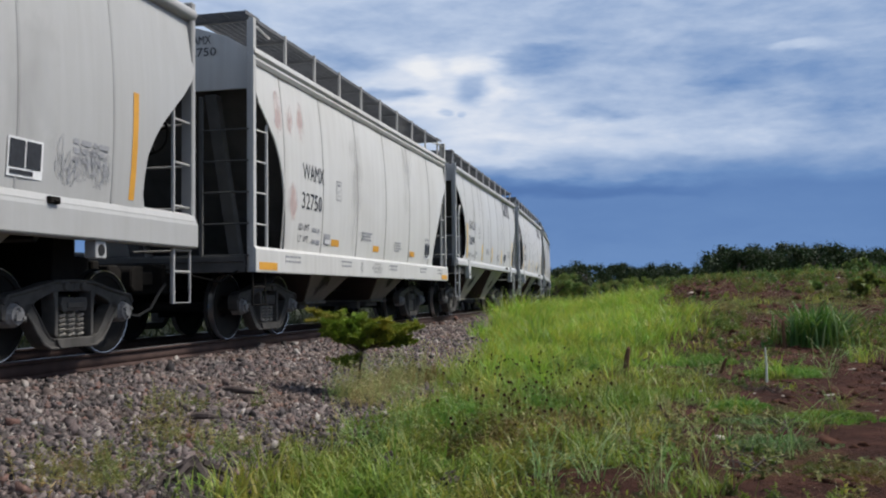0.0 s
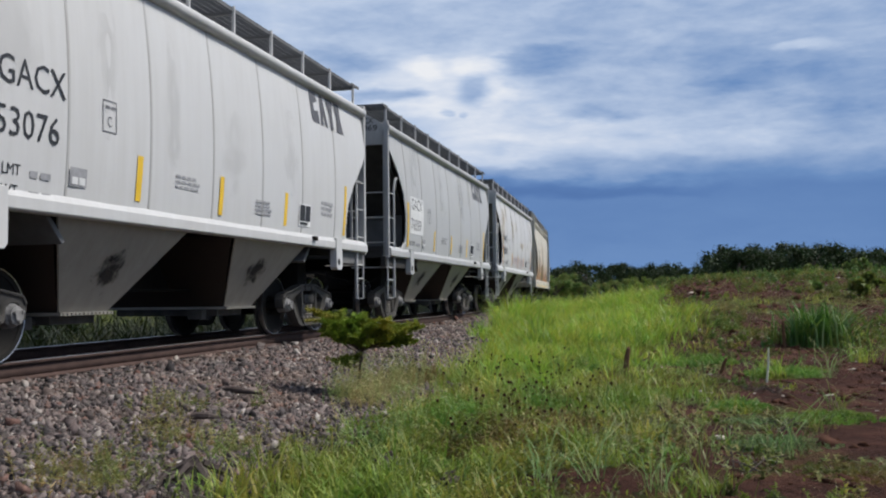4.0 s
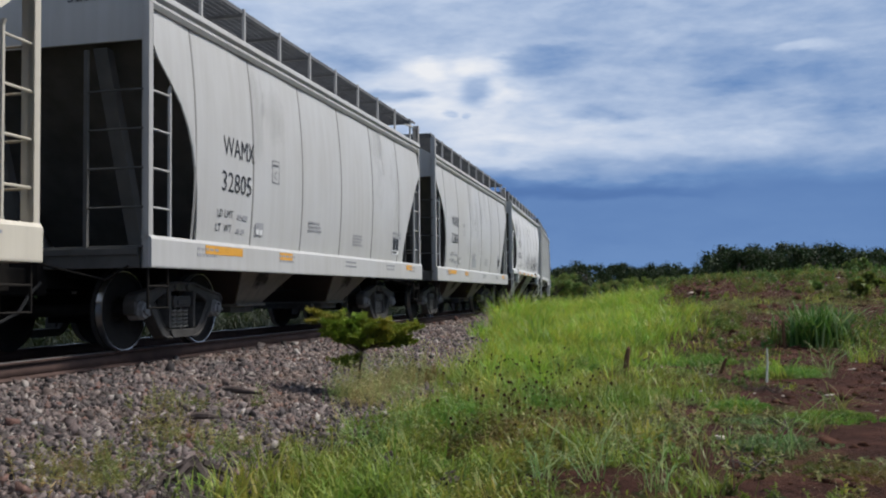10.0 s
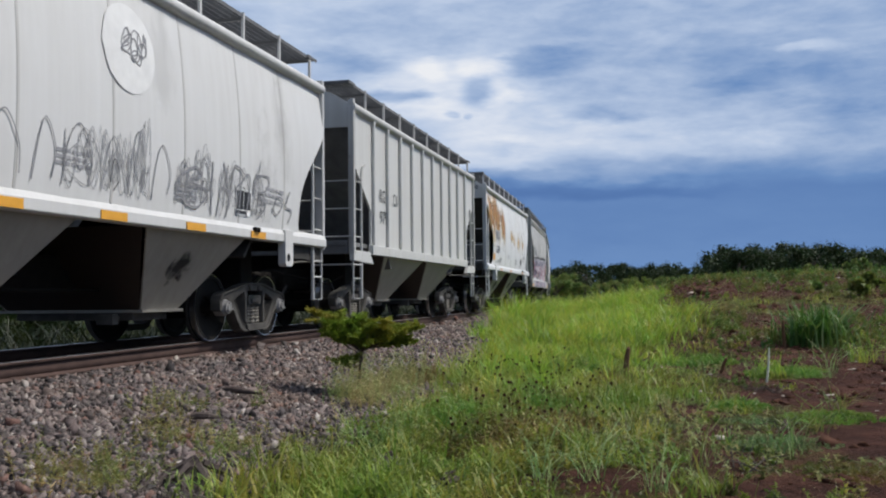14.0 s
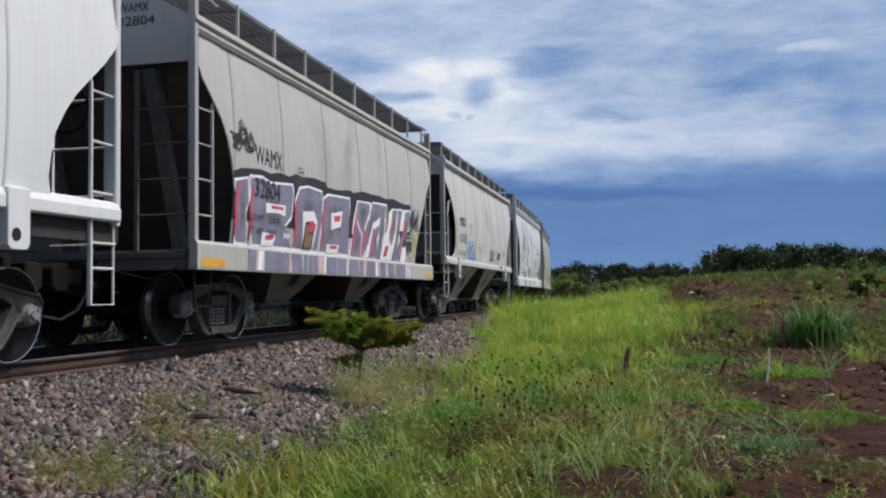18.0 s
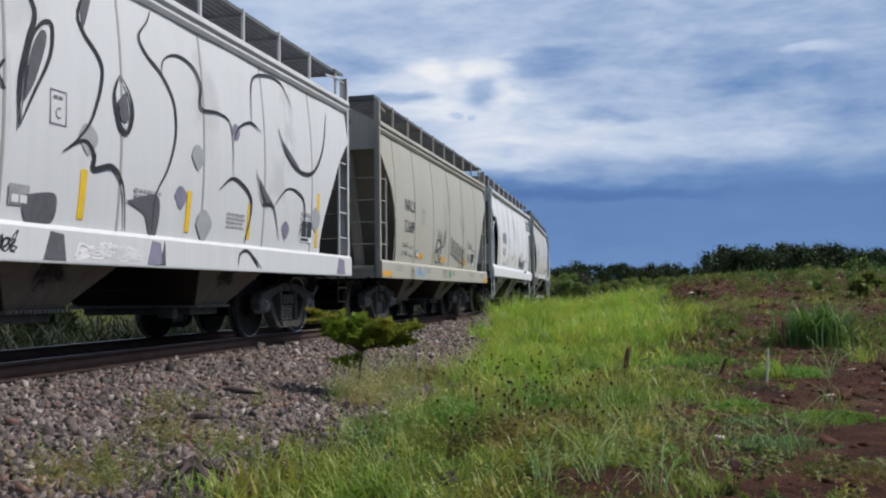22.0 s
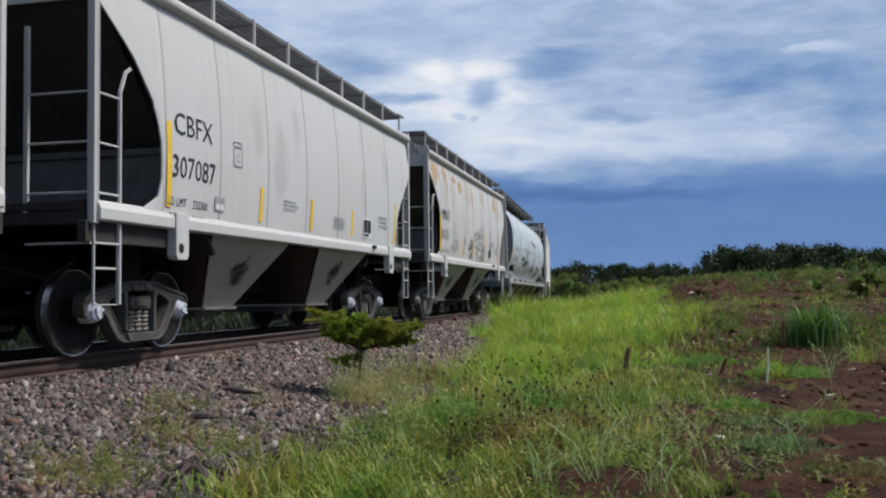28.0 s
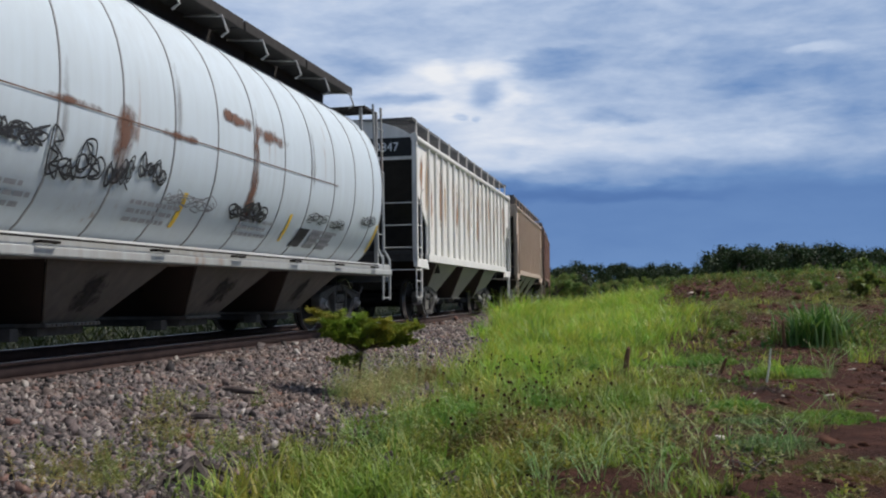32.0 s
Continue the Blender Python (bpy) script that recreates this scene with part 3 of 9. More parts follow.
def ballast():
    rng = np.random.RandomState(11)
    shapes, faces = rock_shapes(24, rng)
    V, F, k = [], [], 0
    for (s0, s1, dens, size) in ((-17.0, -9, 2150, 0.0172), (-9, -2, 1450, 0.0195), (-2, 8, 640, 0.027), (8, 26, 170, 0.042)):
        n_all = int((s1 - s0) * 3.9 * dens)
        s, n = rng.uniform(s0, s1, n_all), rng.uniform(0.82, 4.7, n_all)
        a = heading(s)
        x, y = np.interp(s, S_GRID, LINE_X) + n * np.cos(a), np.interp(s, S_GRID, LINE_Y) - n * np.sin(a)
        keep = rng.uniform(size=n_all) < 1.15 - 1.1 * smooth(3.4, 4.5, n + edge_shift(s) + 0.35 * waves(x, y, 2))
        # only the ground that the view takes in, with a margin
        keep &= (abs(x) < 0.52 * y + 0.8) & (y > 4.0)
        x, y = x[keep], y[keep]
        size_all = size * rng.lognormal(-0.05, 0.36, len(x))
        z = ground_z(x, y) + size_all * rng.uniform(-0.35, 0.75, len(x))
        R = turns(rng, len(x))
        kind = rng.randint(0, 24, len(x))
        base = np.stack(shapes)[kind]
        pts = np.einsum("nij,nkj->nki", R, base) * size_all[:, None, None]
        pts += np.stack([x, y, z], -1)[:, None, :]
        V.append(pts.reshape(-1, 3))
        F.append((faces[None] + (np.arange(len(x)) * 6)[:, None, None]).reshape(-1, 3) + k)
        k += len(x) * 6
    ob = new("ballast", quick_mesh("ballast", np.concatenate(V), np.concatenate(F), STONE))
    tagged(ob, "grey and pinkish crushed stone ballast along the track", "ballast", kind="stuff")
    made = [quick_mesh("stone", v, faces, STONE) for v in shapes]
    for i in range(290):
        s, n = rng.uniform(-16.0, -11.0), rng.uniform(2.2, 4.1)
        x, y, _ = on_track(s, n)
        r = 0.024 * rng.lognormal(0, 0.28)
        st = new("stone", made[i % len(made)])
        st.parent = ob
        st.matrix_basis = pose(x, y, float(ground_z(x, y)) + r * 0.55, *rng.uniform(0, 360, 3)) @ Matrix.Diagonal((r, r, r, 1))
    return ob


ballast()


# ---- plants ----
GRASS_BRIGHT = leafy("fresh tall grass", (0.10, 0.17, 0.016), (0.47, 0.56, 0.08), 0.5, 0.5)
GRASS_MID = leafy("near mixed grass", (0.10, 0.135, 0.018), (0.38, 0.43, 0.08), 0.5, 0.45)
GRASS_LUSH = leafy("lush green weeds", (0.085, 0.14, 0.022), (0.29, 0.41, 0.08), 0.5, 0.45)
WEED_GREY = leafy("pale grey-green weeds", (0.12, 0.14, 0.06), (0.30, 0.34, 0.15))
WEED_BROWN = leafy("olive-brown tangled weeds", (0.10, 0.09, 0.025), (0.25, 0.21, 0.06))
GRASS_DULL = leafy("short mixed grass", (0.10, 0.11, 0.025), (0.32, 0.32, 0.08), 0.5, 0.42)
GRASS_DRY = leafy("straw and dry stems", (0.16, 0.13, 0.06), (0.36, 0.31, 0.17))
WEED = leafy("olive weeds", (0.085, 0.105, 0.016), (0.24, 0.26, 0.06))
WEED_OLIVE = leafy("olive-brown weeds", (0.07, 0.07, 0.022), (0.20, 0.19, 0.06))
VERGE = leafy("rank verge leaves with shade in the colour", (0.010, 0.016, 0.004), (0.03, 0.038, 0.010))
WEED_YELLOW = leafy("feathery yellow-green weeds", (0.17, 0.16, 0.045), (0.40, 0.36, 0.13))
WEED_PALE = leafy("feathery pale weeds", (0.26, 0.28, 0.09), (0.52, 0.52, 0.22))
BROAD = leafy("broad dark blades", (0.045, 0.10, 0.018), (0.13, 0.23, 0.045))
PALE_BLADE = leafy("pale arching blades", (0.17, 0.23, 0.07), (0.34, 0.40, 0.16))
CEDAR = leafy("cedar needles", (0.10, 0.12, 0.01), (0.34, 0.34, 0.04), 0.6, 0.25)
TREE_DARK = leafy("dark oak leaves", (0.016, 0.028, 0.009), (0.036, 0.056, 0.017), 0.6, 0.2)
TREE_LIGHT = leafy("light scrub leaves", (0.10, 0.14, 0.035), (0.26, 0.31, 0.09), 0.6, 0.3)
TREE_FADED = leafy("faded tan blossom and leaves", (0.15, 0.14, 0.07), (0.33, 0.30, 0.17), 0.6, 0.25)
BARK = plain("grey-brown bark", (0.09, 0.07, 0.055), 0.95, 0, 0.4, 12, 0.6)
DEAD_WOOD = plain("dead grey twigs", (0.12, 0.10, 0.085), 0.95, 0, 0.4, 12, 0.4)
SEED = plain("dried brown seed heads", (0.05, 0.027, 0.015), 0.95)
ROOT = plain("weathered grey-brown root wood", (0.085, 0.068, 0.062), 0.95, 0, 0.5, 14, 0.8)


def blades(x, y, height, width, lean, rng, bend=0.6, z=None):
    """Curved tapering blades at the given places: 7 corners and 5 triangles each."""
    n = len(x)
    z = ground_z(x, y) - 0.02 if z is None else z
    a = rng.uniform(0, 2 * np.pi, n)
    dx, dy = np.cos(a) * lean, np.sin(a) * lean
    b = a + np.pi / 2 + rng.uniform(-0.6, 0.6, n)
    wx, wy = np.cos(b) * width / 2, np.sin(b) * width / 2
    P = np.stack([x, y, z], -1)
    out = np.empty((n, 7, 3))
    for r, (t, w) in enumerate(((0, 0.8), (0.4, 1.0), (0.75, 0.7))):
        q = t ** (1 + bend)
        c = P + np.stack([dx * q * height, dy * q * height, height * (t - 0.25 * lean * q * t)], -1)
        o = np.stack([wx * w, wy * w, 0 * wx], -1)
        out[:, 2 * r], out[:, 2 * r + 1] = c - o, c + o
    out[:, 6] = P + np.stack([dx * height, dy * height, height * (1 - 0.3 * lean)], -1)
    f = np.array([(0, 1, 3), (0, 3, 2), (2, 3, 5), (2, 5, 4), (4, 5, 6)])
    return out.reshape(-1, 3), (f[None] + (np.arange(n) * 7)[:, None, None]).reshape(-1, 3)


def scatter(rng, count, x0, x1, y0, y1, keep, bare=0.95):
    x, y = rng.uniform(x0, x1, count), rng.uniform(y0, y1, count)
    s, n = track_coords(x, y)
    n = n + edge_shift(s)
    ok = (rng.uniform(size=count) < keep(x, y, s, n) * (1 - bare * soil(x, y)))
    # only the ground that the view takes in, with a margin
    ok &= (abs(x) < 0.56 * y + 1.2)
    return x[ok], y[ok]


def tufts(rng, x, y, per, spread):
    k = rng.poisson(per, len(x)) + 1
    i = np.repeat(np.arange(len(x)), k)
    r = rng.normal(size=(len(i), 2)) * spread
    return x[i] + r[:, 0], y[i] + r[:, 1], i


def grass(name, label, mat, seed, count, area, keep, per, spread, h, w, lean):
    rng = np.random.RandomState(seed)
    x, y = scatter(rng, count, *area, keep)
    tall = rng.uniform(*h, len(x)) * (0.62 + 0.62 * smooth(-0.6, 0.7, waves(x * 1.3, y * 1.1, seed % 5)))
    tall = tall * (1 - 0.42 * bareness(x, y) * (1 - smooth(14, 20, y)))
    bx, by, i = tufts(rng, x, y, per, spread)
    hh = tall[i] * rng.uniform(0.55, 1.1, len(i))
    v, f = blades(bx, by, hh, rng.uniform(*w, len(i)), rng.uniform(*lean, len(i)), rng)
    return tagged(new(name, quick_mesh(name, v, f, mat, True)), label, "grass", kind="stuff")


def bank(x, y, s, n):
    """The strip of tall grass along the ballast's foot."""
    return smooth(3.9, 4.8, n + 0.5 * waves(x, y, 2)) * (1 - bareness(x, y))


def open_tufts(x, y, s, n):
    return bareness(x, y) * smooth(-0.1 + 0.1 * smooth(13, 26, y), 0.55, patches(x, y)) * (n > 4)


def make_grass():
    grass("tall_grass", "tall fresh green grass along the foot of the ballast", GRASS_BRIGHT, 21, 15000, (-3, 10, 9.5, 36),
          lambda x, y, s, n: bank(x, y, s, n) * (0.15 + 0.85 * smooth(10.5, 15, y)) * (0.55 + 0.45 * smooth(-0.3, 0.4, waves(x * 1.7, y * 1.7, 3))), 12, 0.10, (0.24, 0.62), (0.009, 0.018), (0.2, 1.3))
    grass("bank_grass", "tall lush grass on the crown of the bank", GRASS_BRIGHT, 35, 3600, (1.5, 10, 16, 36),
          lambda x, y, s, n: smooth(3.6, 4.6, n) * (1 - smooth(6.5, 9.0, n)) * (1 - 0.7 * bareness(x, y)) * (0.35 + 0.65 * smooth(-0.4, 0.4, waves(x * 0.8, y * 0.8, 3))), 19, 0.16, (0.62, 1.10), (0.010, 0.022), (0.2, 1.1))
    grass("far_grass", "green grass along the far curve of the line", GRASS_BRIGHT, 36, 2600, (3, 14, 32, 58),
          lambda x, y, s, n: smooth(3.6, 4.4, n) * (1 - smooth(6.5, 8.5, n)), 14, 0.2, (0.42, 0.75), (0.014, 0.028), (0.2, 1.1))
    grass("near_grass", "green grass tufts among the weeds", GRASS_MID, 27, 6500, (-2, 5, 4.6, 15),
          lambda x, y, s, n: bank(x, y, s, n) * (0.12 + 0.88 * smooth(-0.35, 0.45, waves(x * 1.5, y * 1.3, 4))), 13, 0.06, (0.10, 0.34), (0.006, 0.013), (0.2, 1.2))
    grass("lush_tufts", "clumps of saturated green grass standing out of the verge", GRASS_LUSH, 37, 1500, (-1.5, 8, 5, 26),
          lambda x, y, s, n: bank(x, y, s, n) * smooth(0.1, 0.45, waves(x * 1.1 + 5, y * 0.9, 15)), 26, 0.08, (0.16, 0.42), (0.006, 0.012), (0.2, 1.3))
    grass("meadow_grass", "short olive-green mixed grass on the verge", GRASS_DULL, 22, 34000, (-3, 26, 4, 46),
          lambda x, y, s, n: smooth(3.6, 4.7, n + 0.5 * waves(x, y, 2)) * np.clip(cover_of(x, y)[0] * (1 - 0.55 * bareness(x, y)), 0, 1), 8, 0.06, (0.05, 0.15), (0.005, 0.011), (0.2, 1.2))
    grass("open_ground_grass", "scattered green tufts on the open red earth", GRASS_DULL, 29, 9000, (1, 40, 5, 46), open_tufts, 12, 0.10, (0.10, 0.30), (0.006, 0.014), (0.3, 1.2))
    grass("bright_tufts", "bright green tufts on the open red earth", GRASS_BRIGHT, 30, 2200, (2, 40, 8, 46),
          lambda x, y, s, n: open_tufts(x, y, s, n) * 0.5, 12, 0.12, (0.2, 0.45), (0.008, 0.014), (0.3, 1.0))
    grass("straw", "dry straw stems lying in the grass", GRASS_DRY, 23, 5200, (-3, 20, 4.3, 40),
          lambda x, y, s, n: smooth(3.8, 4.8, n) * (0.25 + 0.5 * bareness(x, y)), 2, 0.09, (0.08, 0.26), (0.002, 0.004), (0.3, 1.8))
    grass("soil_straw", "bleached straw strewn over the bare red earth", GRASS_DRY, 38, 1500, (0.5, 9, 4.8, 15), lambda x, y, s, n: 0.2 + 0.8 * soil(x, y) * bareness(x, y), 2, 0.12, (0.05, 0.2), (0.003, 0.006), (1.2, 2.6))
    grass("crest_weeds", "pale weeds and straw along the top of the bank", GRASS_DRY, 25, 500, (6, 34, 33, 47), lambda x, y, s, n: smooth(0, 0.5, waves(x, y, 8) + 0.2) * (n > 9), 8, 0.16, (0.12, 0.4), (0.015, 0.03), (0.3, 1.3))
    grass("crest_grass", "green scrub along the top of the bank", WEED, 26, 3400, (5, 34, 29, 47), lambda x, y, s, n: smooth(0.0, 0.6, waves(x, y, 6)) * (n > 8), 9, 0.18, (0.06, 0.22), (0.012, 0.03), (0.4, 1.5))
    # beyond the track, seen under the cars; leaves coloured dark for the shade there
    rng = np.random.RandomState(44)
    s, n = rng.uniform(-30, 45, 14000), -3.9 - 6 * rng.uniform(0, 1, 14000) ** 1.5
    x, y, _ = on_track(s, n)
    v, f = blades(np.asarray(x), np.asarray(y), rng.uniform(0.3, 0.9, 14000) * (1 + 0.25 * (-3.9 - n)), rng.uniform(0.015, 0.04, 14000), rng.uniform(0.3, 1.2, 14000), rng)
    tagged(new("verge_weeds", quick_mesh("verge_weeds", v, f, VERGE, True)), "rank weeds beyond the track, coloured dark for shade", "weeds", kind="stuff")


make_grass()


def leafy_stems(name, label, mat, rng, x, y, h, per, leaf, fat):
    """Thin stems set with many tiny leaflets."""
    n = len(x)
    hh = (rng.uniform(*h, n) if isinstance(h, tuple) else h) * (1 - 0.5 * bareness(x, y) * (1 - smooth(12, 17, y)))
    a, lean = rng.uniform(0, 6.28, n), rng.uniform(0.05, 0.5, n)
    foot = np.stack([x, y, ground_z(x, y) - 0.02], -1)
    tip = foot + np.stack([np.cos(a) * lean * hh, np.sin(a) * lean * hh, hh], -1)
    w = np.stack([np.full(n, 0.0022), 0 * x, 0 * x], -1)
    stems = np.stack([foot - w, foot + w, tip], 1).reshape(-1, 3)
    t = rng.uniform(0.2, 1.02, (n, per, 1))
    c = (foot[:, None] * (1 - t) + tip[:, None] * t).reshape(-1, 3)
    d = rng.normal(size=(n * per, 3)) * np.array((1, 1, 0.4)) + np.array((0, 0, 0.5))
    d /= np.linalg.norm(d, axis=1)[:, None]
    size = rng.uniform(*leaf, (n * per, 1)) * (1.25 - t.reshape(-1, 1) * 0.6)
    s = np.cross(d, rng.normal(size=(n * per, 3)))
    s = s / np.linalg.norm(s, axis=1)[:, None] * size * fat
    v = np.concatenate([stems, np.stack([c - s, c + s, c + d * size], 1).reshape(-1, 3)])
    return tagged(new(name, quick_mesh(name, v, np.arange(len(v)).reshape(-1, 3), mat)), label, "weeds", kind="stuff")


def feathers(name, label, mat, seed, spots, h):
    """Feathery weeds round a few spots: (x, y, radius, stems)."""
    rng = np.random.RandomState(seed)
    x = np.concatenate([a + rng.normal(0, r * 0.5, n) for a, b, r, n in spots])
    y = np.concatenate([b + rng.normal(0, r * 0.6, n) for a, b, r, n in spots])
    return leafy_stems(name, label, mat, rng, x, y, h, 22, (0.02, 0.06), 0.10)


def forbs(name, label, mat, seed, count, area, keep, h, leaf=(0.02, 0.055)):
    """Low leafy weeds scattered over the ground."""
    rng = np.random.RandomState(seed)
    x, y = scatter(rng, count, *area, keep)
    x, y, _ = tufts(rng, x, y, 2.0, 0.05)
    return leafy_stems(name, label, mat, rng, x, y, h, 15, leaf, 0.22)


def make_feathers():
    forbs("leafy_weeds", "low leafy green weeds among the grass", GRASS_MID, 84, 3600, (-2, 5, 4.6, 17),
          lambda x, y, s, n: smooth(3.9, 4.7, n) * (1 - 0.85 * bareness(x, y)) * (0.25 + 0.75 * smooth(-0.3, 0.5, waves(x * 2.1 + 3, y * 1.9, 7))), (0.06, 0.22))
    forbs("olive_weeds", "olive-brown weeds along the edge of the bare earth", WEED_OLIVE, 85, 2300, (0, 9, 4.8, 24),
          lambda x, y, s, n: smooth(-2.2, 0.2, x - 0.05 - 0.205 * y) * (1 - 0.75 * smooth(0.5, 3.5, x - 0.05 - 0.205 * y)) * smooth(-0.5, 0.4, waves(x * 1.4, y * 1.2, 6)), (0.05, 0.20))
    forbs("hill_weeds", "mixed low weeds mottling the rising open ground", WEED, 86, 4600, (4, 26, 15, 40),
          lambda x, y, s, n: bareness(x, y) * smooth(-0.5, 0.5, waves(x * 0.8 + 2, y * 0.5, 11)), (0.08, 0.30), (0.04, 0.11))
    forbs("dark_hill_weeds", "dark green weeds in clumps on the open ground", BROAD, 87, 2400, (4, 26, 13, 40),
          lambda x, y, s, n: bareness(x, y) * smooth(0.05, 0.55, waves(x * 0.7 - 4, y * 0.45, 13)), (0.10, 0.42), (0.05, 0.13))
    forbs("ground_weeds", "low straggling weeds on the near earth", WEED_OLIVE, 88, 2600, (1.5, 9, 5, 15),
          lambda x, y, s, n: bareness(x, y) * smooth(-0.2, 0.6, waves(x * 1.2 + 7, y * 0.9, 14)), (0.03, 0.12), (0.02, 0.05))
    feathers("ballast_weeds", "feathery yellow-green weeds growing through the ballast", WEED_YELLOW, 81,
             [(-2.3, 8.2, 0.3, 26), (-2.2, 7.8, 0.4, 34), (-1.9, 6.8, 0.4, 40), (-1.55, 6.75, 0.45, 46), (-2.0, 7.0, 0.4, 26), (-1.95, 5.6, 0.35, 90), (-2.2, 5.5, 0.3, 60), (-1.7, 8.6, 0.1, 10), (-1.2, 6.5, 0.5, 40)], (0.07, 0.26))
    feathers("pale_weeds", "tall feathery pale weeds round the foot of the cedar", WEED_PALE, 82,
             [(-0.95, 9.7, 0.3, 60), (-0.6, 10.2, 0.35, 110), (-0.8, 9.2, 0.3, 56), (-0.35, 10.8, 0.4, 60), (-0.55, 9.3, 0.35, 50), (-0.2, 12.2, 0.6, 26), (0.1, 14.2, 0.8, 24)], (0.18, 0.55))
    feathers("mixed_weeds", "fine mixed weeds in the near grass", WEED_PALE, 83,
             [(-0.5, 6.9, 0.5, 40), (-0.3, 8.2, 0.5, 40), (0.7, 6.6, 0.8, 30), (1.5, 7.4, 0.9, 50), (0.5, 8.4, 0.9, 50), (1.1, 9.6, 0.9, 60), (2.2, 8.4, 0.8, 50), (1.9, 6.3, 0.8, 40), (2.0, 12.5, 1.0, 60), (3.6, 12.2, 0.9, 50)], (0.10, 0.28))


make_feathers()


def rooted(x, y):
    return float(ground_z(x, y))


def cedar():
    """A stunted, flat-topped cedar at the ballast's edge."""
    rng = np.random.RandomState(8)
    x, y = -0.88, 10.0
    t = new("cedar_sapling")
    t.matrix_basis = pose(x, y, rooted(x, y) - 0.03)
    tagged(t, "small flat-topped cedar with olive-green needles in the ballast", "shrub")
    f = Form()
    f.tube([(0, 0, 0), (-0.012, 0.02, 0.22), (0.012, 0, 0.45), (0.02, 0.02, 0.66)], [0.024, 0.022, 0.019, 0.012], 7)
    part("trunk", f, BARK, t)
    # a flat head to one side, a lower drooping lobe to the other, a sprig below
    limbs = [(-0.47, 0.93, 0.05), (-0.40, 0.84, -0.15), (-0.34, 0.90, 0.18), (-0.26, 0.82, -0.2), (-0.20, 0.91, 0.0), (-0.12, 0.84, 0.2), (-0.05, 0.88, -0.12), (0.04, 0.86, 0.1), (0.12, 0.80, -0.18), (-0.30, 0.76, 0.05),
             (-0.16, 0.74, -0.1), (0.06, 0.75, 0.18), (0.20, 0.78, 0.05), (0.28, 0.84, -0.1), (0.36, 0.72, 0.12), (0.46, 0.70, -0.1), (0.54, 0.74, 0.05), (0.62, 0.78, 0.0), (0.40, 0.62, 0.05), (0.30, 0.66, -0.16), (0.52, 0.62, 0.08), (-0.22, 0.40, 0.05), (-0.14, 0.44, -0.06), (0.16, 0.68, 0.12), (-0.02, 0.70, -0.2), (-0.38, 0.72, 0.1), (-0.26, 0.68, -0.12), (-0.10, 0.64, 0.14), (0.06, 0.63, -0.1), (0.24, 0.60, 0.1), (-0.06, 0.80, 0.05), (0.34, 0.78, 0.14)]
    for k, (lx, lz, ly) in enumerate(limbs):
        start = Vector((0.012, 0, 0.46 + 0.18 * rng.uniform(0, 1)))
        if lz < 0.5:
            start = Vector((0, 0, 0.34))
        end = Vector((lx, ly, lz))
        mid = (start + end) / 2 + Vector((0, 0, -0.04 + 0.03 * rng.uniform()))
        g = Form()
        g.tube([start, mid, end], [0.011, 0.008, 0.003], 5)
        limb = part("branch", g, BARK, t)
        # flat sprays of fine needles on short side twigs, with gaps between
        knots = []
        for i in range(11):
            u = 0.62 + 0.4 * i / 10
            p = start * (1 - u) ** 2 + mid * 2 * u * (1 - u) + end * u * u
            way = Vector((rng.normal(), rng.normal(), rng.normal(0.15, 0.2))) * (0.06 + 0.035 * rng.uniform())
            knots += [(p + way * k / 4, way) for k in range(5)]
        m = len(knots) * 34
        c = np.repeat(np.array([q[0][:] for q in knots]), 34, 0)
        along = np.repeat(np.array([q[1].normalized()[:] for q in knots]), 34, 0)
        d = rng.normal(size=(m, 3)) * np.array((0.8, 0.8, 0.6)) + along * 0.9 + np.array((0, 0, 0.45))
        d /= np.linalg.norm(d, axis=1)[:, None]
        a = c + rng.normal(size=(m, 3)) * 0.008
        b = a + d * rng.uniform(0.02, 0.045, (m, 1))
        w = np.cross(d, rng.normal(size=(m, 3)))
        w = w / np.linalg.norm(w, axis=1)[:, None] * rng.uniform(0.0024, 0.0044, (m, 1))
        v = np.stack([a - w, a + w, b + w * 0.6, b - w * 0.6], 1).reshape(-1, 3)
        part("needles", quick_mesh("needles", v, np.arange(len(v)).reshape(-1, 4), CEDAR), CEDAR, limb, "olive-green needle sprays")
    return t


cedar()


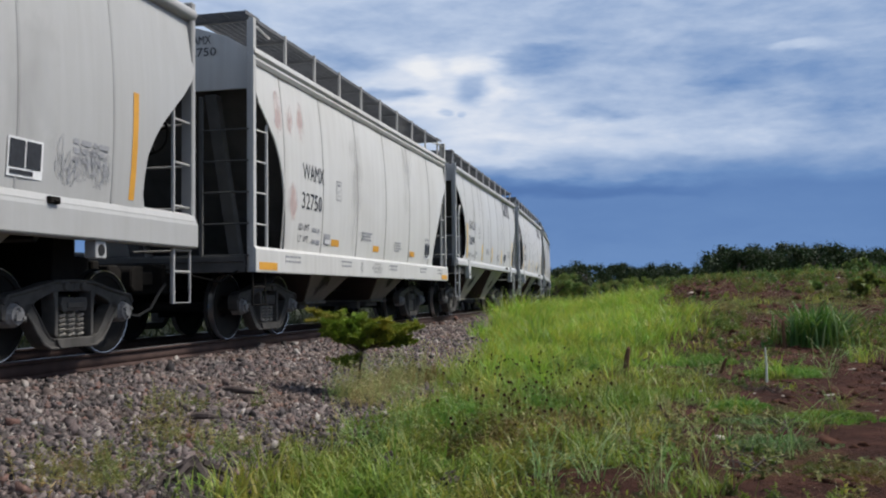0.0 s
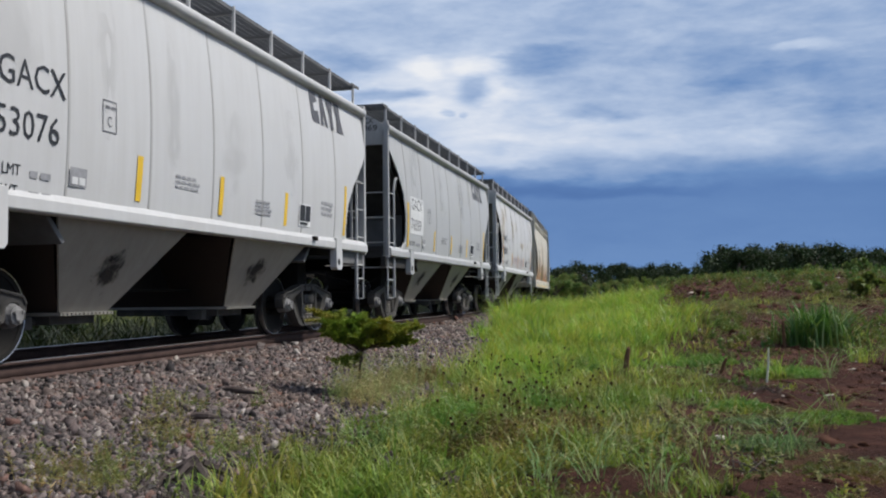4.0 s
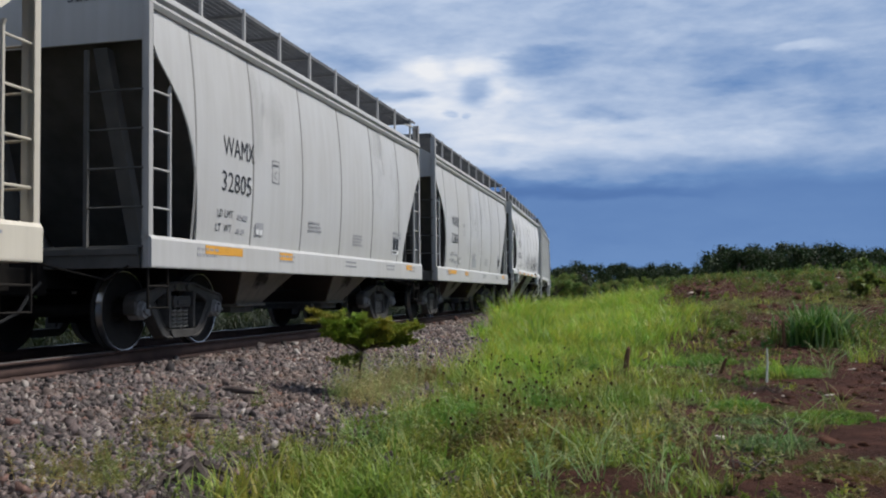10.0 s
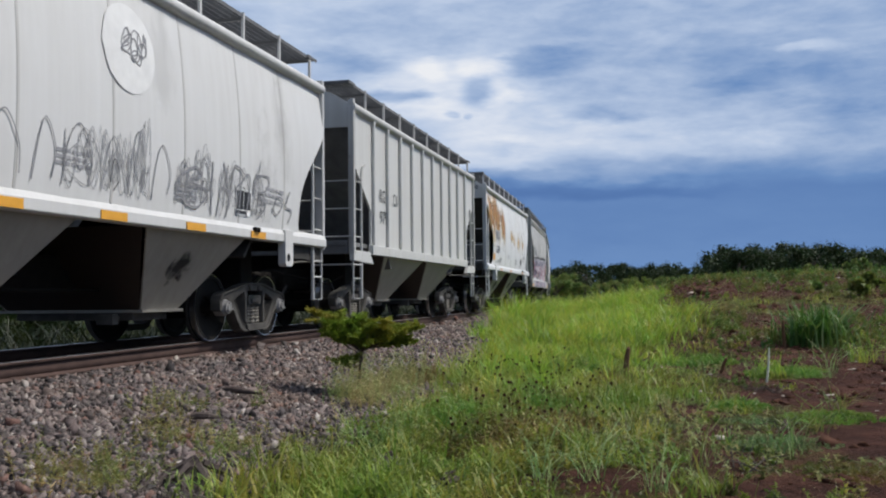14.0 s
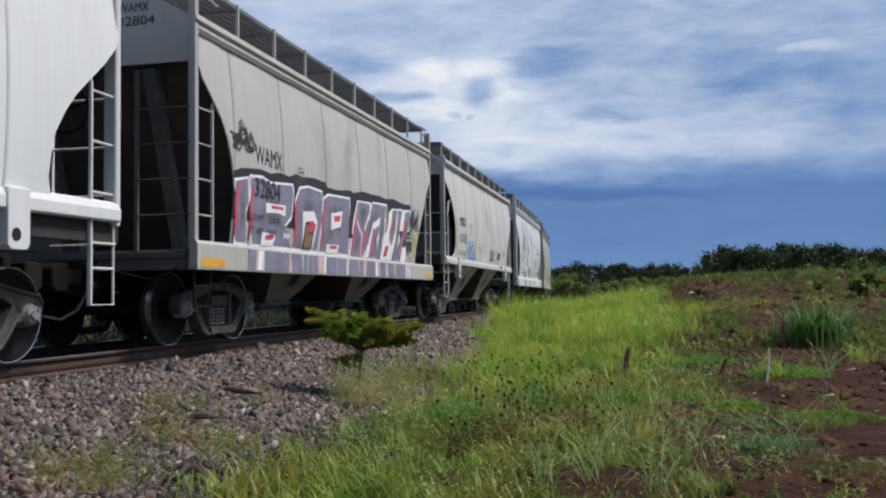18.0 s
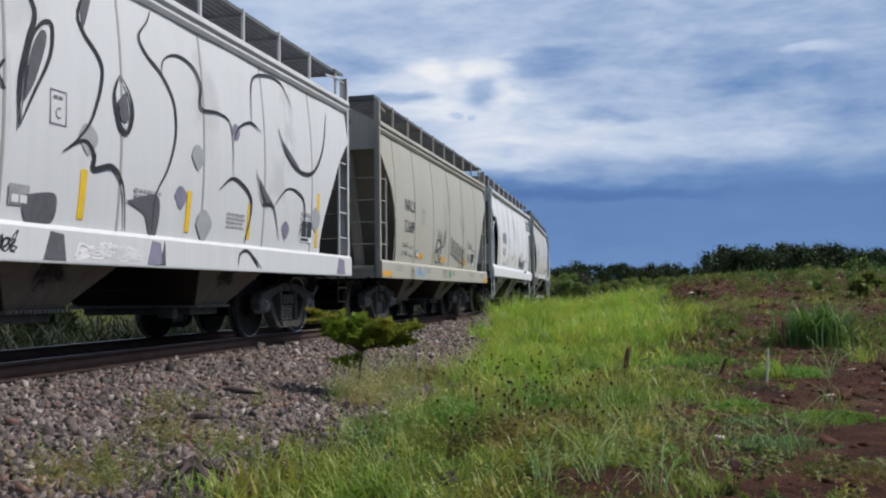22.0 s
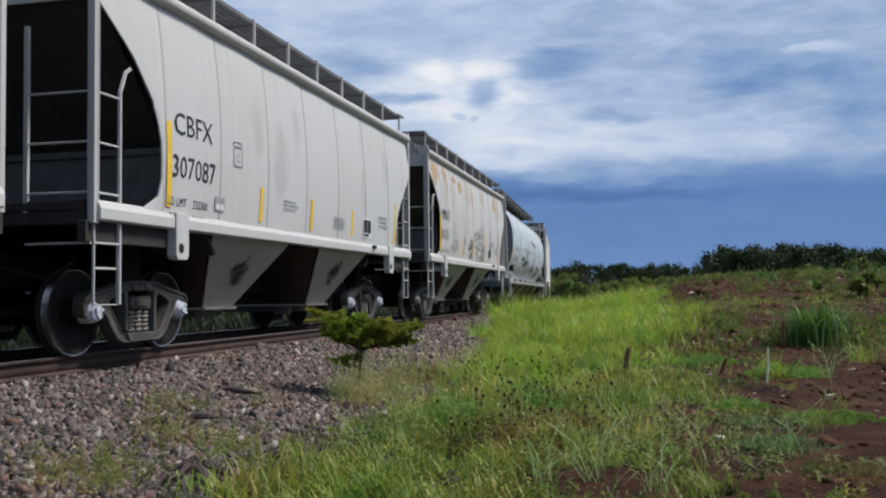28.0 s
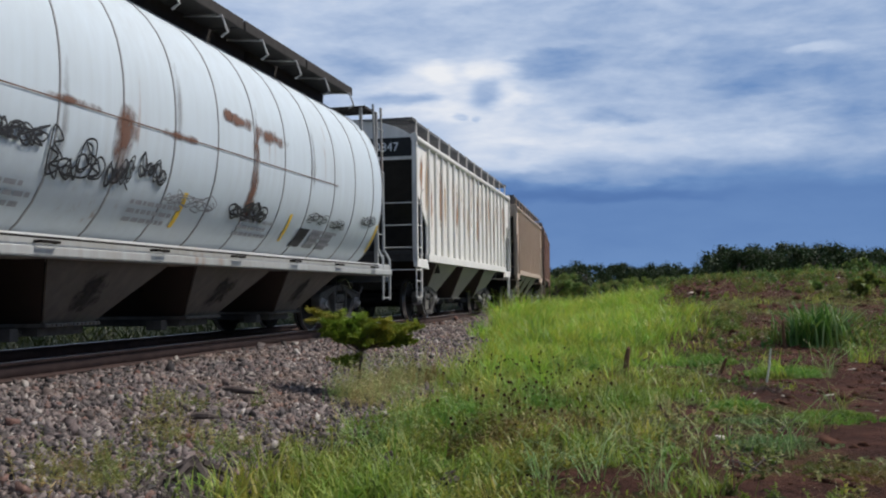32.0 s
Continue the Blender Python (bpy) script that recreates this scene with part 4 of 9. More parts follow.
def mounds():
    """Low domes of close leafy weeds, each round a spot: (x, y, half width, height)."""
    for seed, name, label, mat, leaf, spots in (
            (101, "green_mounds", "low rounded mounds of fresh green weeds on red earth", GRASS_LUSH, (0.018, 0.05), ((4.15, 11.5, 0.5, 0.24), (4.5, 11.9, 0.35, 0.2), (3.3, 8.0, 0.42, 0.12), (3.9, 7.75, 0.3, 0.10), (2.7, 8.6, 0.3, 0.2), (3.6, 13.0, 0.5, 0.3), (0.2, 7.9, 0.35, 0.24), (0.05, 8.3, 0.3, 0.26), (1.0, 8.6, 0.3, 0.22), (1.9, 9.6, 0.35, 0.2), (1.6, 11.8, 0.45, 0.3))),
            (102, "grey_mounds", "low spreading mounds of pale grey-green weeds", WEED_GREY, (0.015, 0.04), ((2.45, 6.75, 0.4, 0.10), (2.15, 6.6, 0.25, 0.09), (1.6, 7.6, 0.3, 0.12), (2.9, 5.9, 0.35, 0.07), (1.3, 6.9, 0.25, 0.10), (2.6, 7.9, 0.25, 0.10), (-0.35, 5.35, 0.18, 0.14), (-0.1, 5.2, 0.2, 0.12))),
            (103, "brown_mounds", "olive-brown tangles of low weeds", WEED_BROWN, (0.018, 0.045), ((0.6, 6.9, 0.4, 0.2), (0.35, 7.4, 0.35, 0.2), (0.9, 7.6, 0.4, 0.2), (1.2, 9.0, 0.4, 0.2), (0.1, 6.6, 0.3, 0.17), (2.4, 10.3, 0.35, 0.14), (2.9, 10.9, 0.4, 0.16), (2.5, 5.7, 0.4, 0.08), (2.0, 11.0, 0.4, 0.2), (-0.3, 11.6, 0.4, 0.3)))):
        rng = np.random.RandomState(seed)
        xs, ys, hs = [], [], []
        for x, y, r, h in spots:
            k = int(620 * r)
            q, a = np.sqrt(rng.uniform(size=k)), rng.uniform(0, 6.28, k)
            xs.append(x + np.cos(a) * q * r)
            ys.append(y + np.sin(a) * q * r * 0.9)
            hs.append(h * np.sqrt(1.05 - q * q) * rng.uniform(0.6, 1.1, k))
        leafy_stems(name, label, mat, rng, np.concatenate(xs), np.concatenate(ys), np.concatenate(hs), 20, leaf, 0.2)


mounds()


def tussock(name, label, x, y, count, h, w, lean, mat, seed, spread=0.05):
    rng = np.random.RandomState(seed)
    bx, by = rng.normal(0, spread, count), rng.normal(0, spread, count)
    v, f = blades(bx, by, rng.uniform(*h, count), rng.uniform(*w, count), rng.uniform(*lean, count), rng, 1.0, np.full(count, -0.02))
    ob = new(name, quick_mesh(name, v, f, mat, True))
    ob.matrix_basis = pose(x, y, rooted(x, y))
    return tagged(ob, label, "grass", "tussocks on the verge")


SWAYING = []


def tussocks():
    big = tussock("broadleaf_tussock", "dark green broad-bladed tussock on red earth", 6.25, 15.6, 460, (0.40, 0.95), (0.014, 0.034), (0.1, 1.3), BROAD, 51, 0.28)
    SWAYING.append((tussock("pale_plumes", "pale plume blades rising from a dark tussock", 6.3, 15.5, 16, (0.7, 1.05), (0.02, 0.035), (0.2, 0.9), PALE_BLADE, 52, 0.25), 4.0))
    SWAYING.append((big, 2.0))
    for i, (x, y) in enumerate(((3.95, 11.3), (2.7, 16.5), (4.4, 19.5), (6.6, 24.0), (8.6, 21.0), (5.8, 13.0), (6.3, 12.6))):
        SWAYING.append((tussock("grass_tussock", "green grass tussock with arching blades", x, y, 70, (0.22, 0.5), (0.006, 0.014), (0.3, 1.8), BROAD if i % 3 == 1 else GRASS_BRIGHT, 60 + i, 0.14), 3.0))
    for i, (x, y, h) in enumerate(((1.62, 5.9, 0.34), (0.9, 5.6, 0.3), (1.35, 6.6, 0.28), (2.3, 6.3, 0.30), (2.9, 7.3, 0.28), (1.2, 5.3, 0.30), (3.5, 8.3, 0.3), (0.6, 5.4, 0.26), (2.6, 9.3, 0.34), (4.6, 11.2, 0.4))):
        SWAYING.append((tussock("arching_grass", "pale arching grass blades on the verge", x, y, 24, (h * 0.7, h * 2.0), (0.004, 0.010), (0.7, 2.0), PALE_BLADE if i % 2 else GRASS_DULL, 70 + i, 0.05), 4.0))
    for i, (x, y) in enumerate(((0.25, 5.4), (-0.35, 5.2), (0.9, 6.6), (0.1, 7.3), (1.5, 8.2), (1.1, 10.3))):
        SWAYING.append((tussock("grass_tussock", "fresh green grass tussock", x, y, 60, (0.14, 0.32), (0.005, 0.010), (0.3, 1.3), GRASS_MID, 90 + i, 0.10), 3.0))


tussocks()


def stalk():
    f = Form()
    f.tube([(0, 0, -0.05), (0.005, 0, 0.2), (-0.004, 0, 0.40)], [0.014, 0.013, 0.008], 6)
    ob = new("pale_stalk", f.mesh("pale_stalk", 0, True))
    ob.data.materials.append(plain("bleached stalk", (0.55, 0.57, 0.46), 0.8, 0, 0.2, 20))
    ob.matrix_basis = pose(3.72, 10.8, rooted(3.72, 10.8))
    SWAYING.append((ob, 7.0))
    return tagged(ob, "pale upright dry stalk standing in the weeds", "plant stalk")


stalk()


def stakes():
    wood = plain("weathered brown stake wood", (0.13, 0.075, 0.045), 0.9, 0, 0.4, 16, 0.5)
    for (x, y, h, r, tilt) in ((2.19, 11.3, 0.40, 0.035, 4), (5.61, 15.4, 0.46, 0.03, -3), (3.49, 11.8, 0.22, 0.022, 14)):
        f = Form()
        f.tube([(0, 0, -0.1), (0, 0, h * 0.6), (0.01, 0, h * 0.92), (0.02, 0.01, h)], [r, r * 0.95, r * 0.8, r * 0.3], 7)
        ob = new("wooden_stake", f.mesh("wooden_stake"))
        ob.data.materials.append(wood)
        ob.matrix_basis = pose(x, y, rooted(x, y), tilt, tilt, 0)
        tagged(ob, "short broken brown wooden stake in the grass", "stake", "stakes in the verge")


stakes()


def seed_weeds():
    """Thin stalks with dried dark seed heads."""
    rng = np.random.RandomState(17)
    F, H = Form(), Form()
    for _ in range(210):
        y = 6.4 + 6.5 * rng.uniform() ** 1.2
        x = (0.015 + 0.15 * rng.uniform()) * y + rng.normal(0, 0.15)
        z, h = rooted(x, y), rng.uniform(0.12, 0.34)
        a, l = rng.uniform(0, 6.28), rng.uniform(0.0, 0.1)
        top = (x + math.cos(a) * l, y + math.sin(a) * l, z + h)
        F.tube([(x, y, z), top], 0.0025, 3)
        r = rng.uniform(0.006, 0.015)
        H.lathe([(0, -r * 1.2), (r, 0), (r * 0.8, r * 0.7), (0, r * 1.3)], top, 6, "z")
    ob = new("seed_weeds", F.mesh("seed_weeds"))
    ob.data.materials.append(WEED)
    tagged(ob, "thin weeds with dried dark seed heads", "weeds", kind="stuff")
    part("seed_heads", H, SEED, ob)


seed_weeds()


def brush():
    """Dead twigs and a root clump in the foreground."""
    rng = np.random.RandomState(23)
    for (cx, cy, n, size) in ((-1.35, 5.15, 34, 0.30), (-1.75, 5.4, 22, 0.3), (-0.35, 5.6, 40, 0.16), (1.9, 5.9, 14, 0.3), (3.4, 9.9, 16, 0.25), (2.6, 7.4, 12, 0.25)):
        ob = new("dead_brush")
        ob.matrix_basis = pose(cx, cy, rooted(cx, cy))
        tagged(ob, "tangle of dead grey twigs lying in the weeds", "brush", "dead brush on the verge")
        for _ in range(n):
            a, r = rng.uniform(0, 6.28), size * rng.uniform(0.2, 1.0)
            p = Vector((rng.normal(0, size * 0.35), rng.normal(0, size * 0.35), 0.0))
            q = p + Vector((math.cos(a) * r, math.sin(a) * r, rng.uniform(0.02, 0.5) * size))
            m = (p + q) / 2 + Vector(rng.normal(0, 0.03, 3))
            m.z = max(m.z, 0.01)
            part("twig", Form().tube([p, m, q], [0.006, 0.0045, 0.002], 4), DEAD_WOOD, ob)


brush()


def debris():
    """Grey wood scraps on the ballast, a white stone, and two root stumps in the weeds."""
    rng = np.random.RandomState(57)
    for x, y, n, turn in ((-2.14, 7.34, 0.20, 8), (-1.96, 7.66, 0.14, 25), (-2.01, 9.16, 0.24, -22)):
        f = Form()
        f.tube([(-n, 0, 0.0), (-n * 0.4, 0.015, 0.022), (n * 0.3, -0.01, 0.02), (n, 0.01, 0.0)], [0.02, 0.032, 0.03, 0.012], 7)
        ob = new("wood_scrap", f.mesh("wood_scrap"))
        ob.data.materials.append(ROOT)
        ob.matrix_basis = pose(x, y, rooted(x, y) + 0.045, 0, 0, turn)
        tagged(ob, "weathered grey wood scrap lying on the ballast", "wood scrap", "wood scraps on the ballast")
    for x, y, size, count in ((-1.48, 5.62, 0.17, 16), (-0.34, 5.98, 0.12, 14), (0.05, 5.5, 0.09, 9)):
        ob = new("root_stump")
        ob.matrix_basis = pose(x, y, rooted(x, y))
        tagged(ob, "dark gnarled root stump half hidden in the weeds", "root stump", "root stumps in the weeds")
        f = Form()
        f.tube([(0, 0, -0.05), (0.01, 0, size * 0.4), (-0.02, 0.01, size * 0.75), (0.02, 0, size)], [size * 0.55, size * 0.5, size * 0.36, size * 0.12], 9)
        part("stump", f, ROOT, ob)
        for k in range(count):
            a = 6.28 * k / count + rng.uniform(-0.3, 0.3)
            r = size * rng.uniform(0.9, 1.9)
            f = Form()
            f.tube([(0.3 * size * math.cos(a), 0.3 * size * math.sin(a), size * rng.uniform(0.3, 0.8)), (0.7 * r * math.cos(a), 0.7 * r * math.sin(a), size * rng.uniform(0.1, 0.55)), (r * math.cos(a + 0.3), r * math.sin(a + 0.3), rng.uniform(-0.02, 0.05))], [size * 0.16, size * 0.10, size * 0.03], 5)
            part("root", f, ROOT, ob)


debris()


def clods():
    """Lumps of red earth and pale litter on the open ground."""
    rng = np.random.RandomState(29)
    shapes, faces = rock_shapes(10, rng)
    clod = plain("red earth clods", (0.07, 0.033, 0.021), 0.95, 0, 0.5, 10, 0.8)
    pale = plain("bleached wood chips", (0.45, 0.40, 0.34), 0.9, 0, 0.3, 14, 0.2)
    for name, label, mat, count, size, flat in (("earth_clods", "loose lumps of red-brown earth", clod, 4200, 0.020, 0.6), ("wood_chips", "scattered bleached wood chips on the earth", pale, 620, 0.016, 0.3)):
        x, y = scatter(rng, count * 3, 1, 26, 5, 42, lambda x, y, s, n: np.maximum(bareness(x, y) * 0.6, soil(x, y)), 0.0)
        r = size * rng.lognormal(0, 0.5, len(x)) * (1 + y * 0.03)
        base = np.stack(shapes)[rng.randint(0, 10, len(x))]
        pts = np.einsum("nij,nkj->nki", turns(rng, len(x)), base) * r[:, None, None]
        pts[:, :, 2] *= flat
        pts += np.stack([x, y, ground_z(x, y) + r * 0.1], -1)[:, None, :]
        ob = new(name, quick_mesh(name, pts.reshape(-1, 3), (faces[None] + (np.arange(len(x)) * 6)[:, None, None]).reshape(-1, 3), mat))
        tagged(ob, label, "earth" if mat == clod else "litter", kind="stuff")


clods()


def crown_mesh(name, rng, blobs, leaf, mat, count):
    """Leaves in many small tilted quads round the ends of the limbs."""
    V = []
    for c, r in blobs:
        d = rng.normal(size=(count, 3))
        d /= np.linalg.norm(d, axis=1)[:, None]
        # a dense inside of larger leaf masses and a fine rim
        inner = (np.arange(count) % 2)[:, None]
        p = np.array(c) + d * (r * np.where(inner, rng.uniform(0.1, 0.75, (count, 1)), rng.uniform(0.7, 1.0, (count, 1)))) * np.array((1, 1, 0.8))
        R = turns(rng, count)
        q = np.array([(-1, -0.6, 0), (1, -0.6, 0), (1, 0.6, 0), (-1, 0.6, 0)]) * leaf / 2
        V.append((np.einsum("nij,kj->nki", R, q) * rng.uniform(0.6, 1.3, (count, 1, 1)) * np.where(inner, 2.2, 0.8)[:, :, None] + p[:, None]).reshape(-1, 3))
    V = np.concatenate(V)
    return quick_mesh(name, V, np.arange(len(V)).reshape(-1, 4), mat)


def tree(x, y, height, width, rng, mat, label):
    z = float(ground_z(x, y)) - 0.2
    t = new("tree")
    t.matrix_basis = pose(x, y, z, 0, 0, rng.uniform(0, 360))
    tagged(t, label, "tree", "far line of trees")
    blobs = []
    f = Form()
    f.tube([(0, 0, 0), (0.1, 0, height * 0.25), (0, 0.15, height * 0.6)], [height * 0.035, height * 0.028, height * 0.012], 7)
    for k in range(17):
        a, h = rng.uniform(0, 6.28), rng.uniform(0.16, 0.82)
        r = width * 0.5 * rng.uniform(0.35, 0.8) * (1.1 - 0.75 * abs(h - 0.45))
        c = (math.cos(a) * r, math.sin(a) * r, height * h)
        blobs.append((c, width * rng.uniform(0.13, 0.22)))
        if k < 6:
            f.tube([(0, 0.05, height * h * 0.6), (c[0] * 0.5, c[1] * 0.5, height * h * 0.85), c], [height * 0.014, height * 0.009, height * 0.003], 5)
    part("trunk", f, BARK, t)
    part("crown", crown_mesh("crown", rng, blobs, height * 0.021, mat, 260), mat, t)
    return t


def tree_line():
    rng = np.random.RandomState(31)
    for k in range(46):
        px = 930 + k * 15.5 + rng.uniform(-6, 6)
        right = smooth(1240, 1275, px)
        d = rng.uniform(135, 165) * (1 - right) + rng.uniform(95, 125) * right
        top = (56 + rng.uniform(-8, 9)) * (1 - right) + (88 + rng.uniform(-8, 12)) * right
        x = (px - 784) / 1653.6 * d
        h = top / 1653.6 * d + 0.68 - float(ground_z(x, d))
        tree(x, d, h, h * rng.uniform(0.9, 1.4), rng, TREE_DARK, "dark green round-headed tree in a far wood's edge")
    for k in range(30):
        px = 935 + k * 22 + rng.uniform(-9, 9)
        d = rng.uniform(80, 92)
        x = (px - 784) / 1653.6 * d
        h = rng.uniform(26, 46) / 1653.6 * d + 0.68 - float(ground_z(x, d))
        faded = k in (22, 23, 26)
        tree(x, d, h * (1.35 if faded else 1), h * rng.uniform(0.7, 1.1), rng, TREE_FADED if faded else TREE_LIGHT, "faded tan scrubby tree before the wood" if faded else "pale green scrubby young tree before the wood")


tree_line()


def shrubs():
    rng = np.random.RandomState(37)
    for k in range(20):
        y = rng.uniform(22, 46)
        x = rng.uniform(0.29 * y + 2.0, 0.52 * y + 2)
        h = rng.uniform(0.22, 0.55) * (0.5 + y / 60)
        t = new("shrub")
        t.matrix_basis = pose(x, y, rooted(x, y) - 0.03, 0, 0, rng.uniform(0, 360))
        mat = (TREE_LIGHT, WEED, TREE_LIGHT)[k % 3]
        tagged(t, "low green scrub bush on red earth" if k % 3 else "pale green scrub bush on red earth", "shrub", "scrub bushes on the open ground")
        f, blobs = Form(), []
        for i in range(7):
            a, r = rng.uniform(0, 6.28), h * rng.uniform(0.1, 0.7)
            c = (math.cos(a) * r, math.sin(a) * r, h * rng.uniform(0.25, 0.9))
            blobs.append((c, h * rng.uniform(0.16, 0.30)))
            f.tube([(0, 0, 0), (c[0] * 0.4, c[1] * 0.4, c[2] * 0.6), c], [0.012, 0.009, 0.004], 5)
        part("stems", f, BARK, t)
        part("foliage", crown_mesh("foliage", rng, blobs, 0.07 + h * 0.03, mat, 70), mat, t)


shrubs()


def far_scrub():
    """Dark bushes beyond the track, seen under and between the cars."""
    rng = np.random.RandomState(41)
    for k in range(46):
        s, n = -24 + k * 1.7 + rng.uniform(-0.5, 0.5), -rng.uniform(7.0, 10.5)
        x, y, _ = on_track(s, n)
        x, y = float(x), float(y)
        h = rng.uniform(1.7, 2.6)
        t = new("shrub")
        t.matrix_basis = pose(x, y, rooted(x, y) - 0.05, 0, 0, rng.uniform(0, 360))
        tagged(t, "dark green bush beyond the railway track", "shrub", "bushes beyond the track")
        f, blobs = Form(), []
        for i in range(11):
            a, r = rng.uniform(0, 6.28), h * rng.uniform(0.05, 0.5)
            c = (math.cos(a) * r, math.sin(a) * r, h * rng.uniform(0.12, 0.85))
            blobs.append((c, h * rng.uniform(0.16, 0.26)))
            if i < 5:
                f.tube([(0, 0, 0), (c[0] * 0.4, c[1] * 0.4, c[2] * 0.6), c], [0.03, 0.02, 0.008], 5)
        part("stems", f, BARK, t)
        part("foliage", crown_mesh("foliage", rng, blobs, 0.10, TREE_DARK, 70), TREE_DARK, t)


far_scrub()


# ---- the train ----
SPEED = 7.9
WHEEL_R = 0.457


def side_y(z, kind="deep"):
    """How far out the car's side stands at a height."""
    if kind == "ribbed":
        return 1.50
    if kind == "tank":
        return 1.61 * max(0.0, 1 - abs((z - 2.6) / 1.70) ** 2.3) ** 0.435
    return 1.60 - 0.075 * ((z - 2.4) / 1.2) ** 2


def cut_back(z, kind, rear=False):
    """How far the side sheet's end edge stands back from the corner post."""
    if kind == "deep":
        if rear:
            return float(np.interp(z, [1.2, 1.43, 1.79, 2.21, 2.5, 2.85, 3.25, 3.4], [1.40, 1.44, 1.34, 1.08, 0.86, 0.60, 0.09, 0.0]))
        return float(np.interp(z, [1.2, 1.5, 2.0, 2.5, 2.9, 3.2, 3.4, 4.0], [1.05, 1.03, 0.97, 0.83, 0.57, 0.2, 0.06, 0.0]))
    if kind == "hook":
        return float(np.interp(z, [1.24, 1.30, 1.42, 1.6, 1.85, 2.15, 2.45, 2.7, 3.1, 3.4, 4.0], [0.30, 0.8, 1.20, 1.42, 1.48, 1.45, 1.28, 1.05, 0.5, 0.12, 0.0]))
    if kind == "slim" and rear:
        return float(np.interp(z, [1.5, 1.76, 2.2, 2.55, 3.08, 3.3, 4.0], [1.10, 1.18, 1.08, 0.78, 0.15, 0.0, 0.0]))
    if kind == "angled":
        return float(np.interp(z, [1.4, 2.08, 2.82, 3.14, 3.16, 4.0], [1.06, 1.13, 1.17, 0.84, 0.20, 0.20]))
    return float(np.interp(z, [1.5, 1.54, 1.66, 1.9, 2.3, 2.7, 3.17, 3.53, 3.66, 4.0], [0.75, 0.93, 1.13, 1.20, 1.18, 1.04, 0.63, 0.16, 0.0, 0.0]))


def sheet(form, xa, xb, z0, z1, kind, L, thick=0.02, belly=0.010, side=1):
    """One side sheet between two seams, following the side's curve; at the car's ends its edge is cut back."""
    zs = sorted({*np.linspace(z0, z1, 13), *((3.14, 3.16) if kind == "angled" else ())})
    cols = 4
    grid = []
    for lay in (0, 1):
        for z in zs:
            lim, back_lim = L / 2 - cut_back(z, kind), cut_back(z, kind, True) - L / 2
            a, b = min(max(xa, back_lim), lim), max(min(xb, lim), back_lim)
            for k in range(cols + 1):
                u = k / cols
                y = side_y(z, kind) + belly * math.sin(math.pi * u) - lay * thick
                grid.append((a + (b - a) * u, side * y, z))
    n, h = cols + 1, len(zs)
    f = []
    for i in range(h - 1):
        for k in range(cols):
            q = i * n + k
            f.append((q, q + 1, q + n + 1, q + n))
            q += n * h
            f.append((q, q + n, q + n + 1, q + 1))
    rim = [k for k in range(n)] + [i * n + n - 1 for i in range(1, h)] + [(h - 1) * n + k for k in range(n - 2, -1, -1)] + [i * n for i in range(h - 2, 0, -1)]
    f += [(rim[i], rim[(i + 1) % len(rim)], rim[(i + 1) % len(rim)] + n * h, rim[i] + n * h) for i in range(len(rim))]
    form.add(grid, f)


def decal(name, verts, faces, mat, car, kind, lift=0.014, label="", rim=None):
    """A flat shape of (back from the front post, height) corners laid on the side."""
    L = car["length"]
    low = kind == "deep" and max(z for _, z in verts) < 1.25
    # the deep sill is flat, the sheets above it are curved
    v = [(L / 2 - u, 1.591 + 0.15 * lift if low else side_y(z, kind) + lift, z) for u, z in verts]
    form = Form()
    form.add(v, faces)
    me = bpy.data.meshes.new(name)
    me.from_pydata(form.v, [], form.f)
    if rim:
        me.attributes.new("rim", "FLOAT", "POINT").data.foreach_set("value", rim)
    return part(name, me, mat, car, label)


def words(car, kind, text, back, z, height, width=None, mat=None, name="lettering", lift=0.014):
    v, f = WORDS[text]
    w = v[:, 0].max()
    k = (width / w) if width else height
    return decal(name, [(back + p[0] * k, z + p[1] * height) for p in v], f, mat or LETTER_BLACK, car, kind, lift)


def strip(car, kind, back, z0, z1, w, mat, name="reflector_strip", slant=0.0, lift=0.013):
    zs = np.linspace(z0, z1, 5)
    v = [(back + d + slant * (z - z0), z) for z in zs for d in (0, w)]
    return decal(name, v, [(2 * i, 2 * i + 2, 2 * i + 3, 2 * i + 1) for i in range(4)], mat, car, kind, lift)


def bars(car, kind, back, z, rows, width, h, rng, mat=None, gap=1.7):
    """Writing too small to read: short bars."""
    v, f = [], []
    for r in range(rows):
        u = back
        while u < back + width * rng.uniform(0.75, 1.0):
            w = h * rng.uniform(1.2, 3.5)
            k = len(v)
            v += [(u, z - r * h * gap), (u + w, z - r * h * gap), (u + w, z - r * h * gap + h), (u, z - r * h * gap + h)]
            f.append((k, k + 1, k + 2, k + 3))
            u += w + h * 0.6
    return tagged(decal("small_lettering", v, f, mat or LETTER_PALE, car, kind), kind="stuff")


def label_box(car, kind, back, z):
    """The black inspection panel in its white frame."""
    strip(car, kind, back, z, z + 0.34, 0.46, LETTER_WHITE, "inspection_panel", 0, 0.012)
    strip(car, kind, back + 0.02, z + 0.08, z + 0.32, 0.195, LETTER_BLACK, "inspection_field", 0, 0.016)
    strip(car, kind, back + 0.235, z + 0.08, z + 0.32, 0.195, LETTER_BLACK, "inspection_field", 0, 0.016)
    strip(car, kind, back + 0.03, z + 0.02, z + 0.06, 0.30, LETTER_BLACK, "inspection_field", 0, 0.016)


